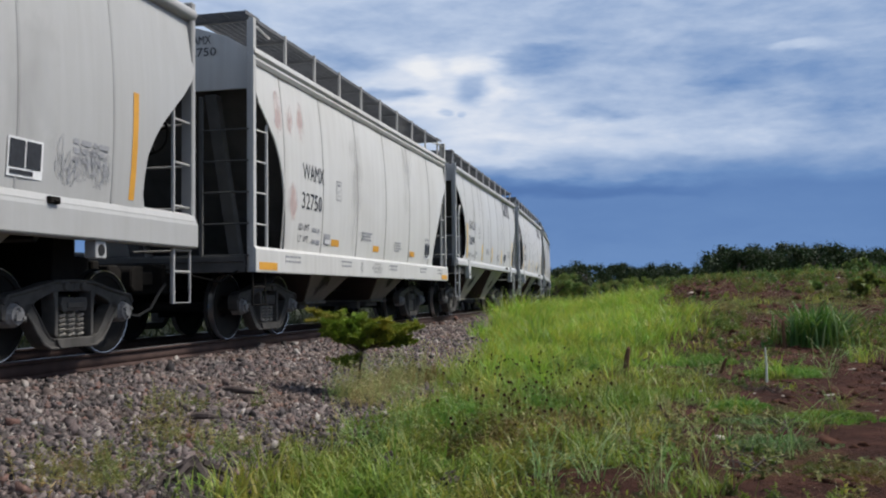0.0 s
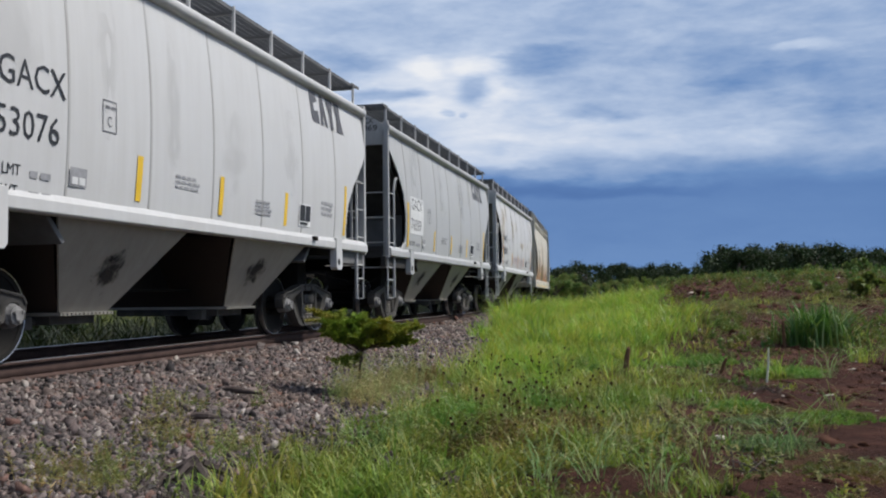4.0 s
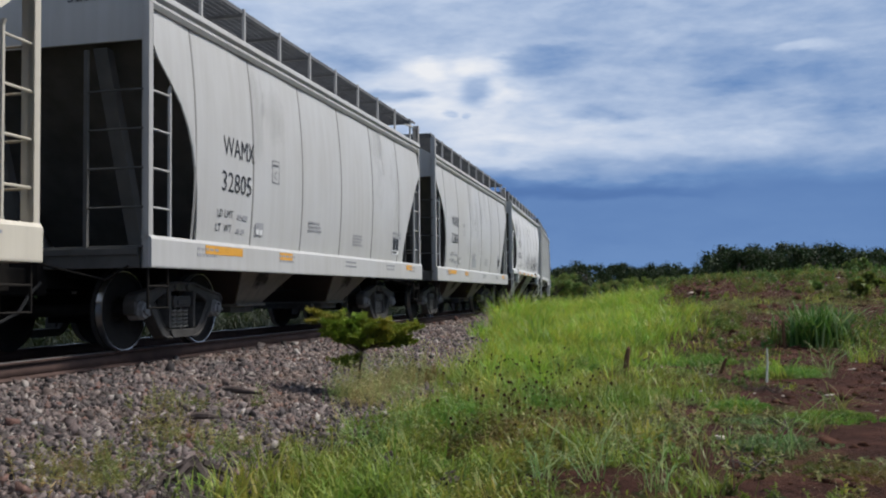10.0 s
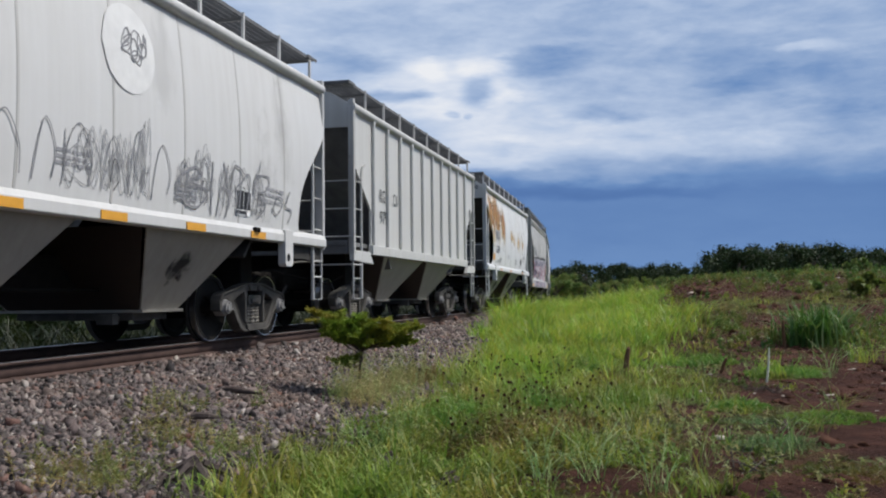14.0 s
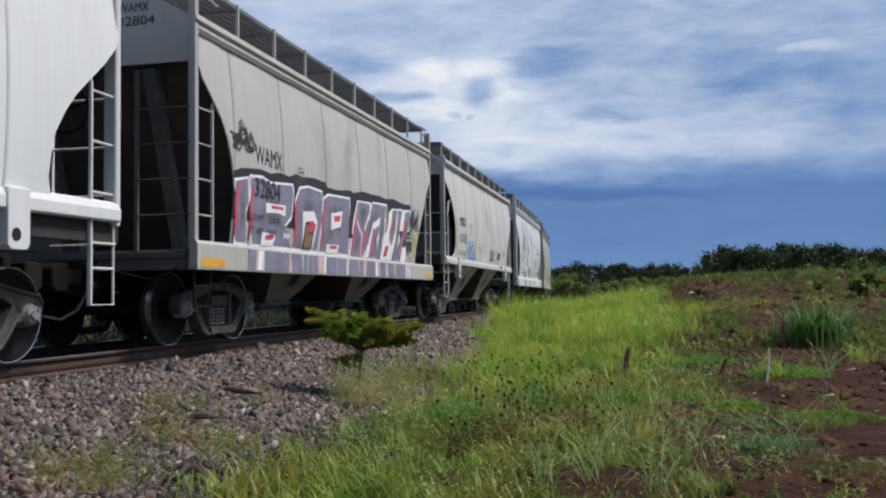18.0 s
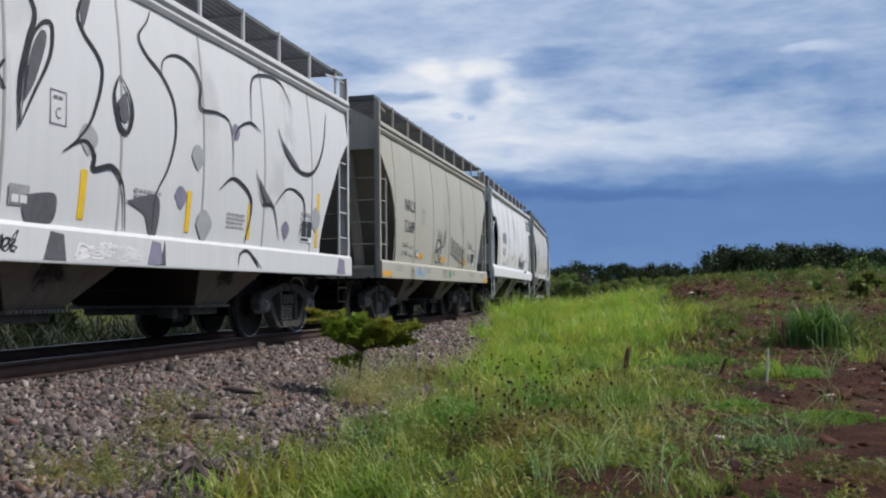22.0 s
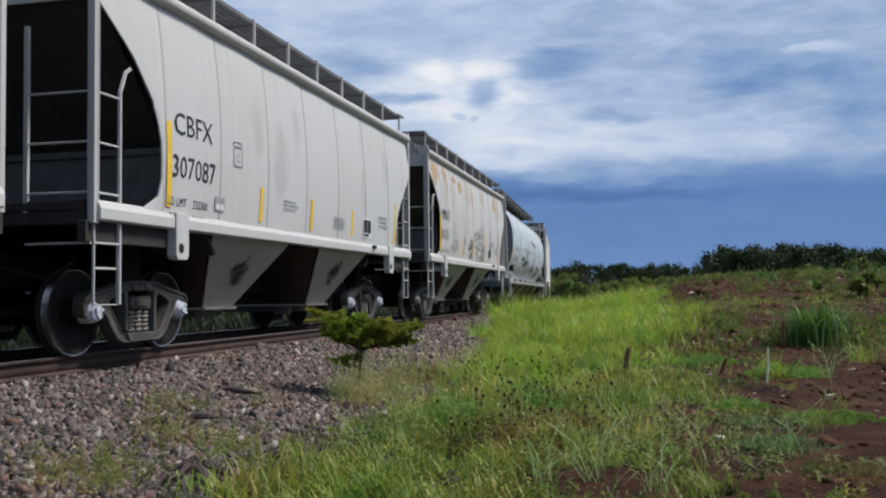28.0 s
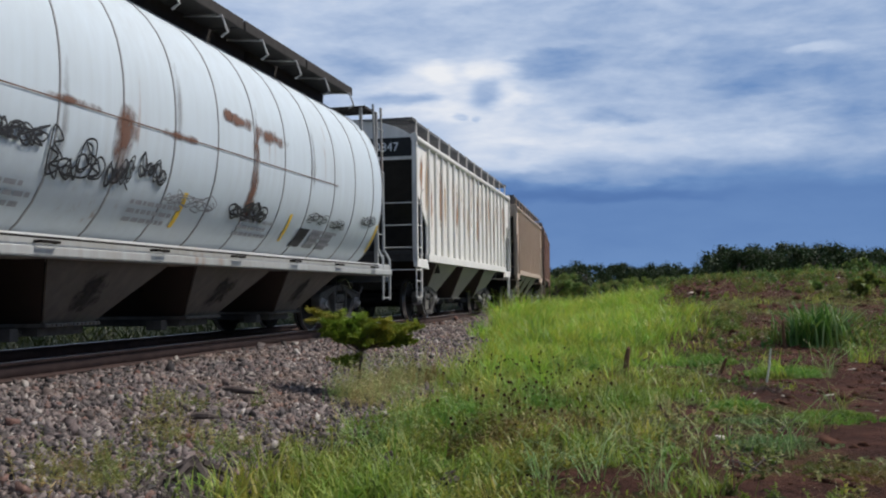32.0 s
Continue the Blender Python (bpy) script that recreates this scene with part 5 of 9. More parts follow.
# -- running gear, shared by all cars --
def frame_form(f):
    """A cast three-piece truck side frame, seen from outside."""
    y0, y1 = 0.92, 1.07
    arch = [(0.0, 0.80), (0.22, 0.795), (0.42, 0.765), (0.62, 0.715), (0.80, 0.68), (0.95, 0.665), (1.04, 0.62), (1.07, 0.55), (1.06, 0.42), (1.01, 0.40), (0.99, 0.53), (0.93, 0.575), (0.85, 0.575), (0.79, 0.53), (0.77, 0.40), (0.72, 0.38), (0.68, 0.50), (0.58, 0.585), (0.42, 0.645), (0.24, 0.68), (0.0, 0.685)]
    strut = [(0.76, 0.50), (0.72, 0.57), (0.66, 0.57), (0.57, 0.46), (0.48, 0.33), (0.40, 0.235), (0.32, 0.195), (0.26, 0.185), (0.26, 0.10), (0.36, 0.105), (0.46, 0.145), (0.56, 0.25), (0.65, 0.37), (0.72, 0.46)]
    web = [(0.27, 0.21), (0.32, 0.25), (0.315, 0.42), (0.325, 0.60), (0.36, 0.67), (0.27, 0.70)]
    for k in (1, -1):
        for line, out in ((arch, 0.0), (strut, 0.0), (web, 0.014)):
            f.prism([(k * x, z) for x, z in line], y0, y1 + out)
        # raised flanges along the outer edges of the casting
        f.tube([(k * x, y1 + 0.004, z) for x, z in ((0.0, 0.785), (0.3, 0.775), (0.6, 0.705), (0.85, 0.66), (1.0, 0.635), (1.05, 0.56))], 0.022, 6)
        f.tube([(k * x, y1 + 0.004, z) for x, z in ((0.24, 0.115), (0.37, 0.12), (0.47, 0.165), (0.57, 0.27), (0.66, 0.39), (0.73, 0.47))], 0.02, 6)
        f.tube([(k * x, y1 + 0.004, z) for x, z in ((0.65, 0.56), (0.56, 0.45), (0.47, 0.32), (0.39, 0.23), (0.30, 0.195))], 0.012, 5)
        f.lathe([(0.0, 0.03), (0.045, 0.03), (0.055, 0.0)], (k * 0.14, y1, 0.73), 10)
    f.prism([(-0.30, 0.21), (0.30, 0.21), (0.29, 0.17), (0.24, 0.11), (-0.24, 0.11), (-0.29, 0.17)], y0 - 0.06, y1 + 0.03)
    f.prism([(-0.20, 0.62), (0.20, 0.62), (0.22, 0.55), (0.19, 0.48), (-0.19, 0.48), (-0.22, 0.55)], y0 - 0.05, y1 + 0.01)
    f.box(-0.13, 0.13, y0, y1 + 0.03, 0.51, 0.57)


def spring_form(f):
    f.tube([(0.055 * math.cos(a), 0.055 * math.sin(a), 0.235 + 0.24 * a / (2 * math.pi * 5)) for a in np.linspace(0, 2 * math.pi * 5, 41)], 0.017, 4)


def wheel_form(f):
    f.lathe([(0.07, -0.05), (0.13, -0.06), (0.16, -0.02), (0.36, 0.025), (0.395, 0.045), (0.40, 0.06), (0.455, 0.062), (0.458, 0.0), (0.46, -0.035), (0.482, -0.05), (0.484, -0.066), (0.47, -0.078), (0.40, -0.072), (0.37, -0.04), (0.17, -0.065), (0.13, -0.1), (0.07, -0.1)], (0, 0, 0), 30)


def rim_form(f):
    f.lathe([(0.447, 0.0605), (0.4592, 0.064), (0.4605, 0.0), (0.4585, -0.02)], (0, 0, 0), 30)


def axle_form(f):
    f.lathe([(0, -1.06), (0.075, -1.06), (0.075, -0.85), (0.085, -0.80), (0.08, -0.55), (0.07, 0), (0.08, 0.55), (0.085, 0.80), (0.075, 0.85), (0.075, 1.06), (0, 1.06)], (0, 0, 0), 14)


def cap_form(f):
    f.lathe([(0.0, 0.075), (0.05, 0.075), (0.06, 0.055), (0.09, 0.05), (0.10, 0.02), (0.115, 0.0), (0.12, -0.13), (0.0, -0.13)], (0, 0, 0), 14)
    for k in range(3):
        a = 2 * math.pi * k / 3
        f.lathe([(0.02, 0.05), (0.02, 0.085), (0.0, 0.085)], (0.058 * math.cos(a), 0, 0.058 * math.sin(a)), 6)


AXLES = []


def truck(car, x, rng, frame_mat, cap_mat):
    for side in (1, -1):
        m = pose(x, 0, 0) if side == 1 else pose(x, 0, 0, 0, 0, 180)
        part("truck_side_frame", kept("truck_side_frame", frame_form, 0.014), frame_mat, car, "cast steel truck side frame", m)
        for k in (-0.15, 0.0, 0.15) if side == 1 else ():
            part("spring", kept("spring", spring_form, 0, True), SPRING if side == 1 else STEEL_DARK, car, "", pose(x + k, side * 1.0, 0))
    part("truck_bolster", kept("truck_bolster", lambda f: f.prism([(-0.2, 0.47), (0.2, 0.47), (0.17, 0.66), (-0.17, 0.66)], -0.9, 0.9), 0.02), STEEL_DARK, car, "", pose(x, 0, 0))
    part("brake_beam", kept("brake_beam", lambda f: f.box(-0.33, -0.27, -0.6, 0.6, 0.3, 0.4).box(0.27, 0.33, -0.6, 0.6, 0.3, 0.4).box(-0.3, 0.3, -0.03, 0.03, 0.33, 0.37), 0.006), STEEL_DARK, car, "", pose(x, 0, 0))
    for k in (0.889, -0.889):
        axle = part("axle", kept("axle", axle_form, 0, True), STEEL_DARK, car, "", pose(x + k, 0, WHEEL_R))
        AXLES.append((axle, x + k, rng.uniform(0, 360), car))
        for side in (1, -1):
            turn = pose(0, side * 0.775, 0, 0, 0, 0 if side == 1 else 180)
            w = part("wheel", kept("wheel", wheel_form, 0, True), WHEEL, axle, "dark steel wheel with a flange", turn)
            part("wheel_rim", kept("wheel_rim", rim_form, 0, True), TREAD, axle, "bright worn rim", turn)
            part("bearing_cap", kept("bearing_cap", cap_form), cap_mat, axle, "", pose(0, side * 1.06, 0, 0, 0, 0 if side == 1 else 180))


def coupler_form(f):
    f.box(-0.3, 0.42, -0.08, 0.08, 0.76, 0.95)
    f.prism([(0.40, 0.68), (0.62, 0.68), (0.70, 0.74), (0.70, 0.96), (0.62, 1.02), (0.40, 1.02)], -0.13, 0.15)
    f.box(-0.1, 0.05, -0.24, 0.24, 0.64, 1.06)


def hose_form(f):
    f.tube([(0.1, 0.3, 0.78), (0.25, 0.3, 0.68), (0.42, 0.27, 0.46), (0.62, 0.2, 0.36), (0.8, 0.1, 0.4)], 0.021, 7)


def grating(f, x0, x1, y0, y1, z, pitch=0.06):
    f.box(x0, x1, y0, y0 + 0.012, z - 0.05, z)
    f.box(x0, x1, y1 - 0.012, y1, z - 0.05, z)
    for y in np.linspace(y0, y1, 9)[1:-1]:
        f.box(x0, x1, y - 0.003, y + 0.003, z - 0.022, z)
    for x in np.arange(x0, x1 + 0.001, pitch):
        f.box(x - 0.005, x + 0.005, y0, y1, z - 0.024, z - 0.004)


def END_ARCH(H, foot):
    """Outline of an end sheet whose top follows the roof."""
    top = [(1.45, H + 0.06), (1.07, H + 0.28), (0.63, H + 0.42), (0.0, H + 0.47), (-0.63, H + 0.42), (-1.07, H + 0.28), (-1.45, H + 0.06)]
    return [(1.45, foot)] + top + [(-1.45, foot)]


def ends(car, kind, L, look_of, rng):
    """Posts, ladders, end sheets, platforms and coupler at both ends."""
    paint, dark, H = look_of["trim"], look_of["end"], look_of["height"]
    low = look_of["sill_low"]
    for end in (1, -1):
        E = L / 2
        flip = pose(0, 0, 0) if end == 1 else pose(0, 0, 0, 0, 0, 180)
        part("end_sheet", kept(("end_sheet", kind, L), lambda f: f.sweep(END_ARCH(H, 3.47 if kind == "deep" else 3.64), E - 0.20, E - 0.17), 0.004), look_of["end_top"], car, "", flip)
        # recessed end parts take a colour darkened for the shade in there
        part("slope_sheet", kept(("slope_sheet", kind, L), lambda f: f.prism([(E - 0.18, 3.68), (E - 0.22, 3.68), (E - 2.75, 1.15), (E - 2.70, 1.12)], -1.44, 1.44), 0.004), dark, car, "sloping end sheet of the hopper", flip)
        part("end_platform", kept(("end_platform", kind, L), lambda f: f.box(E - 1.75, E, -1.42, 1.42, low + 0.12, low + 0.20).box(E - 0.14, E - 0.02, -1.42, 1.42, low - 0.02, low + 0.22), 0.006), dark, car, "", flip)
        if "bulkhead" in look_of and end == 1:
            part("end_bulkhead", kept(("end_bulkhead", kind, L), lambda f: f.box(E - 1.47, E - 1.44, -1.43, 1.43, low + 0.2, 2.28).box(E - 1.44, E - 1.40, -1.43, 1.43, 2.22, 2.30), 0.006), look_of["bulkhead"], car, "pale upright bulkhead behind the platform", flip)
        part("coupler", kept("coupler", coupler_form, 0.02), STEEL_DARK, car, "", pose(E, 0, 0) if end == 1 else pose(-E, 0, 0, 0, 0, 180))
        part("air_hose", kept("air_hose", hose_form, 0, True), BLACK, car, "", pose(E, 0, 0) if end == 1 else pose(-E, 0, 0, 0, 0, 180))
        for side in (1, -1):
            top = H + (0.46 if kind == "deep" else 0.12)
            part("corner_post", kept(("corner_post", kind, L, side), lambda f: f.box(E - (0.09 if kind == "deep" else 0.065), E, side * 1.485, side * 1.555, low - 0.02, top).box(E - 0.09, E - 0.075, side * 1.42, side * 1.555, low - 0.02, top), 0.004), paint, car, "", flip)
            inner = E - 0.47
            foot = low - (0.46 if kind == "deep" else 0.82)
            part("ladder_stile", kept(("ladder_stile", kind, L, side), lambda f: f.tube([(inner, side * 1.53, foot if kind != "deep" else low), (inner, side * 1.53, 2.72), (inner - 0.10 * (kind != "deep"), side * 1.53, 2.95), (inner - 0.16 * (kind != "deep"), side * 1.55, 3.0)], 0.023, 6)), paint, car, "", flip)
            part("ladder_stile", kept(("end_stile", kind, L, side), lambda f: f.box(E - 0.05, E - 0.01, side * 0.74, side * 0.79, low + 0.1, 3.35), 0.003), paint if kind != "deep" else dark, car, "", flip)
            zs = (1.16, 1.59, 2.02, 2.45, 2.88) if kind == "deep" else (1.15, 1.65, 2.15, 2.65)
            for z in zs:
                part("rung", kept(("rung", kind, L, side), lambda f: f.tube([(E - 0.04, side * 1.52, 0), (inner, side * 1.53, 0)], 0.014, 6)), paint, car, "", flip @ pose(0, 0, z))
                part("rung", kept(("end_rung", kind, L, side), lambda f: f.tube([(E - 0.03, side * 1.50, 0), (E - 0.03, side * 0.76, 0)], 0.014, 6)), paint if kind != "deep" else dark, car, "", flip @ pose(0, 0, z))
            part("sill_step", kept(("sill_step", kind, L, side), lambda f: f.tube([(E - 0.06, side * 1.51, low), (E - 0.06, side * 1.51, foot), (inner, side * 1.51, foot), (inner, side * 1.51, low)], 0.016, 6).tube([(E - 0.06, side * 1.51, foot + (0.24 if kind == "deep" else 0.36)), (inner, side * 1.51, foot + (0.24 if kind == "deep" else 0.36))], 0.014, 6)), paint if kind != "deep" else STEEL_DARK, car, "stirrup step below the corner", flip)
            if kind == "deep":
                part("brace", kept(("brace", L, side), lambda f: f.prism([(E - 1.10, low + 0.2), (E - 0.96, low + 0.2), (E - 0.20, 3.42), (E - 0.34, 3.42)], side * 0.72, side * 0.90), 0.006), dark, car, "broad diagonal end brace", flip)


def hoppers(car, L, centres, half, top, mat, foot=0.50, port_on=True, out=0.9, rim=1.47):
    def bay(f):
        face = [(-half, rim, top), (half, rim, top), (0.42, out, foot), (-0.42, out, foot)]
        f.add(face + [(x, y - 0.02, z) for x, y, z in face], [(0, 1, 2, 3), (7, 6, 5, 4), (0, 4, 5, 1), (1, 5, 6, 2), (2, 6, 7, 3), (3, 7, 4, 0)])

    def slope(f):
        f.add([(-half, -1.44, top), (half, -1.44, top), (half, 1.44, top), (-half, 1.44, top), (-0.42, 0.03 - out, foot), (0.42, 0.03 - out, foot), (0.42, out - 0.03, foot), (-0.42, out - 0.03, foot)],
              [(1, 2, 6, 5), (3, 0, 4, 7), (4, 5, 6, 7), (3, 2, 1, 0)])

    def flange(f):
        f.box(-0.46, 0.46, -out - 0.05, out + 0.05, foot - 0.035, foot)
        for k in range(13):
            f.box(-0.44 + k * 0.07, -0.41 + k * 0.07, out + 0.05, out + 0.065, foot - 0.03, foot - 0.005)

    def gate(f):
        f.box(-0.38, 0.38, -0.8, 0.8, foot - 0.13, foot - 0.036)
        f.tube([(-0.62, 0.6, foot - 0.10), (0.62, 0.6, foot - 0.10)], 0.035, 8)
        f.box(0.55, 0.68, 0.5, 0.72, foot - 0.17, foot - 0.04)

    def smudge(c):
        """A frayed greasy smear round the port in the bay's sloping side."""
        tilt, n = (rim - out) / (top - foot), 18
        rng = random.Random(int(c * 10) + len(AXLES))
        cx, cz = rng.uniform(-0.05, 0.15), (top + foot) / 2 + rng.uniform(-0.05, 0.08)
        ring = [(cx + 0.27 * rng.uniform(0.75, 1.2) * math.cos(6.2832 * i / n), cz + 0.24 * rng.uniform(0.75, 1.2) * math.sin(6.2832 * i / n)) for i in range(n)]
        pts = [(cx, cz)] + [((x + cx) / 2, (z + cz) / 2) for x, z in ring] + ring
        me = bpy.data.meshes.new("port_smear")
        me.from_pydata([(x, out + (z - foot) * tilt + 0.012, z) for x, z in pts], [], [(0, 1 + (i + 1) % n, 1 + i) for i in range(n)] + [(1 + i, 1 + (i + 1) % n, 1 + n + (i + 1) % n, 1 + n + i) for i in range(n)])
        me.attributes.new("rim", "FLOAT", "POINT").data.foreach_set("value", [0.0] + [0.5] * n + [1.0] * n)
        return me

    for c in centres:
        for turn in (0, 180):
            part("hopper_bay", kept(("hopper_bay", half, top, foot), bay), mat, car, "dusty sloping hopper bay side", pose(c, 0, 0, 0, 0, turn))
        # the bay's end slopes carry their shade in this dark rust-brown colour
        part("bay_slope", kept(("bay_slope", half, top, foot), slope), UNDER_RUST_SHADE, car, "rust-brown sloping bay sheet, darkened for its shade", pose(c, 0, 0))
        part("bay_flange", kept(("bay_flange", foot, out), flange), mat, car, "", pose(c, 0, 0))
        part("outlet_gate", kept(("outlet_gate", foot), gate, 0.006), FRAME_GREY, car, "", pose(c, 0, 0))
        if port_on:
            part("port_smear", smudge(c), STAIN_GREASE, car, "greasy dark smear in the bay's side", pose(c, 0, 0))


def new_car(kind, L, label, group="covered hopper cars of the train"):
    car = new("hopper_car")
    car["length"] = L
    return tagged(car, label, "railway car", group)


def roof_gear(car, kind, L, look_of):
    H, E, paint = look_of["height"], L / 2, look_of["trim"]
    part("roof", kept(("roof", kind, L), lambda f: f.sweep([(1.48, H - 0.02), (1.07, H + 0.27), (0.63, H + 0.41), (0, H + 0.46), (-0.63, H + 0.41), (-1.07, H + 0.27), (-1.48, H - 0.02), (-1.3, H - 0.02), (0, H + 0.38), (1.3, H - 0.02)], -E + 0.205, E - 0.205), 0, True), paint, car, "low-arched steel roof")
    for x in np.arange(-E + 0.9, E - 1.9, 1.36):
        part("roof_hatch", kept(("roof_hatch", H), lambda f: f.box(0, 1.28, -0.28, 0.28, H + 0.43, H + 0.58), 0.03), paint, car, "", pose(x, 0, 0))
    for s in (1, -1):
        if kind == "deep":
            part("top_chord", kept(("top_chord_deep", L, s), lambda f: f.sweep([(s * 1.46, H - 0.16), (s * 1.53, H - 0.16), (s * 1.56, H - 0.10), (s * 1.54, H - 0.06), (s * 1.58, H - 0.02), (s * 1.56, H + 0.06), (s * 1.46, H + 0.06)], -E + 0.01, E - 0.01), 0.006), paint, car, "stepped roof edge")
        else:
            part("top_chord", kept(("top_chord_round", L, s), lambda f: f.sweep([(s * 1.5 + 0.085 * math.cos(a), H - 0.02 + 0.085 * math.sin(a)) for a in np.linspace(0, 2 * math.pi, 13)[:-1]], -E + 0.01, E - 0.01), 0, True), paint, car, "rounded roof edge")
    board = look_of.get("board", BLACK)
    zb = H + (0.56 if kind == "deep" else 0.47)
    for s in (1, -1):
        part("running_board", kept(("running_board", kind, L, s, H), lambda f: (grating(f, -E + 0.25, E - 0.25, min(s * 0.62, s * 1.42), max(s * 0.62, s * 1.42), zb), [f.box(x - 0.025, x + 0.025, min(s * 0.6, s * 1.41), max(s * 0.6, s * 1.41), zb - 0.09, zb - 0.05) for x in np.arange(-E + 0.3, E - 0.1, 1.2)])), board, car, "dark open grating along the roof")
        for x in np.arange(-E + 0.3, E - 0.1, 1.2):
            part("running_board_bracket", kept(("running_board_bracket", kind, s, H), lambda f: f.box(-0.02, 0.02, s * 1.40, s * 1.44, H, zb + 0.02), 0.003), paint, car, "", pose(x, 0, 0))
    for end in (1, -1):
        part("end_running_board", kept(("end_running_board", kind, L, H), lambda f: grating(f, E - 0.42, E + (0.02 if kind == "deep" else -0.05), -1.45, 1.45, zb + 0.005)), board, car, "", pose(0, 0, 0, 0, 0, 0 if end == 1 else 180))
    if kind == "deep":
        for end in (1, -1):
            for s in (1, -1):
                part("roof_handrail", kept(("roof_handrail", L, H, s), lambda f: f.tube([(E - 0.05, s * 1.5, H + 0.30), (E - 0.10, s * 1.49, H + 0.38), (E - 0.35, s * 1.45, H + 0.42), (E - 0.8, s * 1.43, H + 0.38)], 0.018, 6)), paint, car, "", pose(0, 0, 0, 0, 0, 0 if end == 1 else 180))


def small_gear(car, kind, L, look_of, rng):
    E, low = L / 2, look_of["sill_low"]
    part("centre_sill", kept(("centre_sill", L), lambda f: f.box(-E + 0.1, E - 0.1, -0.2, 0.2, 0.72, 1.10), 0.01), STEEL_DARK, car)
    for x in (look_of["truck"], -look_of["truck"]):
        part("body_bolster", kept(("body_bolster", low), lambda f: f.prism([(-0.2, 0.70), (0.2, 0.70), (0.16, low + 0.1), (-0.16, low + 0.1)], -1.42, 0.95), 0.01), STEEL_DARK, car, "", pose(x, 0, 0))
        truck(car, x, rng, FRAME_GREY, look_of["cap"])
    part("brake_cylinder", kept("brake_cylinder", lambda f: f.lathe([(0, -0.30), (0.14, -0.30), (0.15, -0.26), (0.15, 0.26), (0.14, 0.30), (0, 0.30)], (0, 0, 0), 16, "x"), 0, True), STEEL_DARK, car, "", pose(-E + 1.15, 0.55, 1.62))
    part("air_reservoir", kept("air_reservoir", lambda f: f.lathe([(0, -0.55), (0.15, -0.5), (0.19, -0.42), (0.19, 0.42), (0.15, 0.5), (0, 0.55)], (0, 0, 0), 18, "y"), 0, True), STEEL_DARK, car, "", pose(-E + 0.75, 0.1, 1.85))
    part("brake_wheel", kept("brake_wheel", lambda f: (f.tube([(0, 0.24 * math.cos(a), 0.24 * math.sin(a)) for a in np.linspace(0, 2 * math.pi, 25)], 0.016, 6), [f.tube([(0, 0, 0), (0, 0.24 * math.cos(a), 0.24 * math.sin(a))], 0.012, 5) for a in (0.3, 1.87, 3.44, 5.0)]), 0, True), STEEL_DARK, car, "", pose(-E + 0.12, 1.02, 2.55))
    part("brake_pipe", kept(("brake_pipe", L), lambda f: f.tube([(-E + 0.2, 0.42, 0.86), (-E + 2.4, 0.5, 0.70), (E - 2.4, 0.5, 0.70), (E - 0.2, 0.42, 0.86)], 0.022, 6)), STEEL_DARK, car)
    part("uncoupling_lever", kept(("uncoupling_lever", L), lambda f: f.tube([(E + 0.06, 1.35, 0.95), (E + 0.10, 1.1, 0.80), (E + 0.10, 0.3, 0.98), (E + 0.2, 0.1, 1.05)], 0.014, 5)), STEEL_DARK, car)


def deep_car(label, look_of, cut="deep"):
    """Curved-side covered hopper with a deep flat side sill."""
    L, kind, rng = 11.3, "deep", random.Random(look_of["seed"])
    E, H = L / 2, look_of["height"]
    car = new_car(kind, L, label)
    cutx = [E - u for u in (L, 9.45, 7.71, 5.98, 4.25, 2.52, 0.95, 0.0)]
    for i in range(7):
        part("side_sheet", kept(("side_sheet", cut, i), lambda f: sheet(f, cutx[i] + 0.004, cutx[i + 1] - 0.004, 1.22, H, cut, L), 0, True), look_of["paint"], car)
    for x in cutx[1:-1]:
        part("weld_seam", kept(("weld_seam", kind), lambda f: f.add([(s * 0.034, side_y(z) + o, z) for z in np.linspace(1.24, H - 0.1, 13) for s, o in ((-0.75, -0.002), (-0.4, 0.007), (0.4, 0.007), (0.75, -0.002))],
             [(4 * i + k, 4 * i + k + 1, 4 * i + k + 5, 4 * i + k + 4) for i in range(12) for k in range(3)]), 0, True), look_of["seam"], car, "", pose(x, 0, 0))
    part("side_wall", kept(("far_wall", kind), lambda f: sheet(f, -E, E, 1.22, H, kind, L, side=-1), 0, True), look_of["paint"], car, "plain far side sheets")
    for s in (1, -1):
        part("side_sill", kept(("side_sill", kind, s), lambda f: f.sweep([(s * 1.50, 0.93), (s * 1.585, 0.93), (s * 1.59, 0.95), (s * 1.59, 1.24), (s * 1.56, 1.28), (s * 1.46, 1.28), (s * 1.46, 1.25), (s * 1.55, 1.22), (s * 1.56, 0.98), (s * 1.50, 0.96)], -E, E), 0.003), look_of["sill"], car, "deep flat side sill with worn lettering")
    ends(car, kind, L, look_of, rng)
    roof_gear(car, kind, L, look_of)
    hoppers(car, L, (1.82, -1.82), 1.25, 1.25, look_of["under"])
    small_gear(car, kind, L, look_of, rng)
    return car


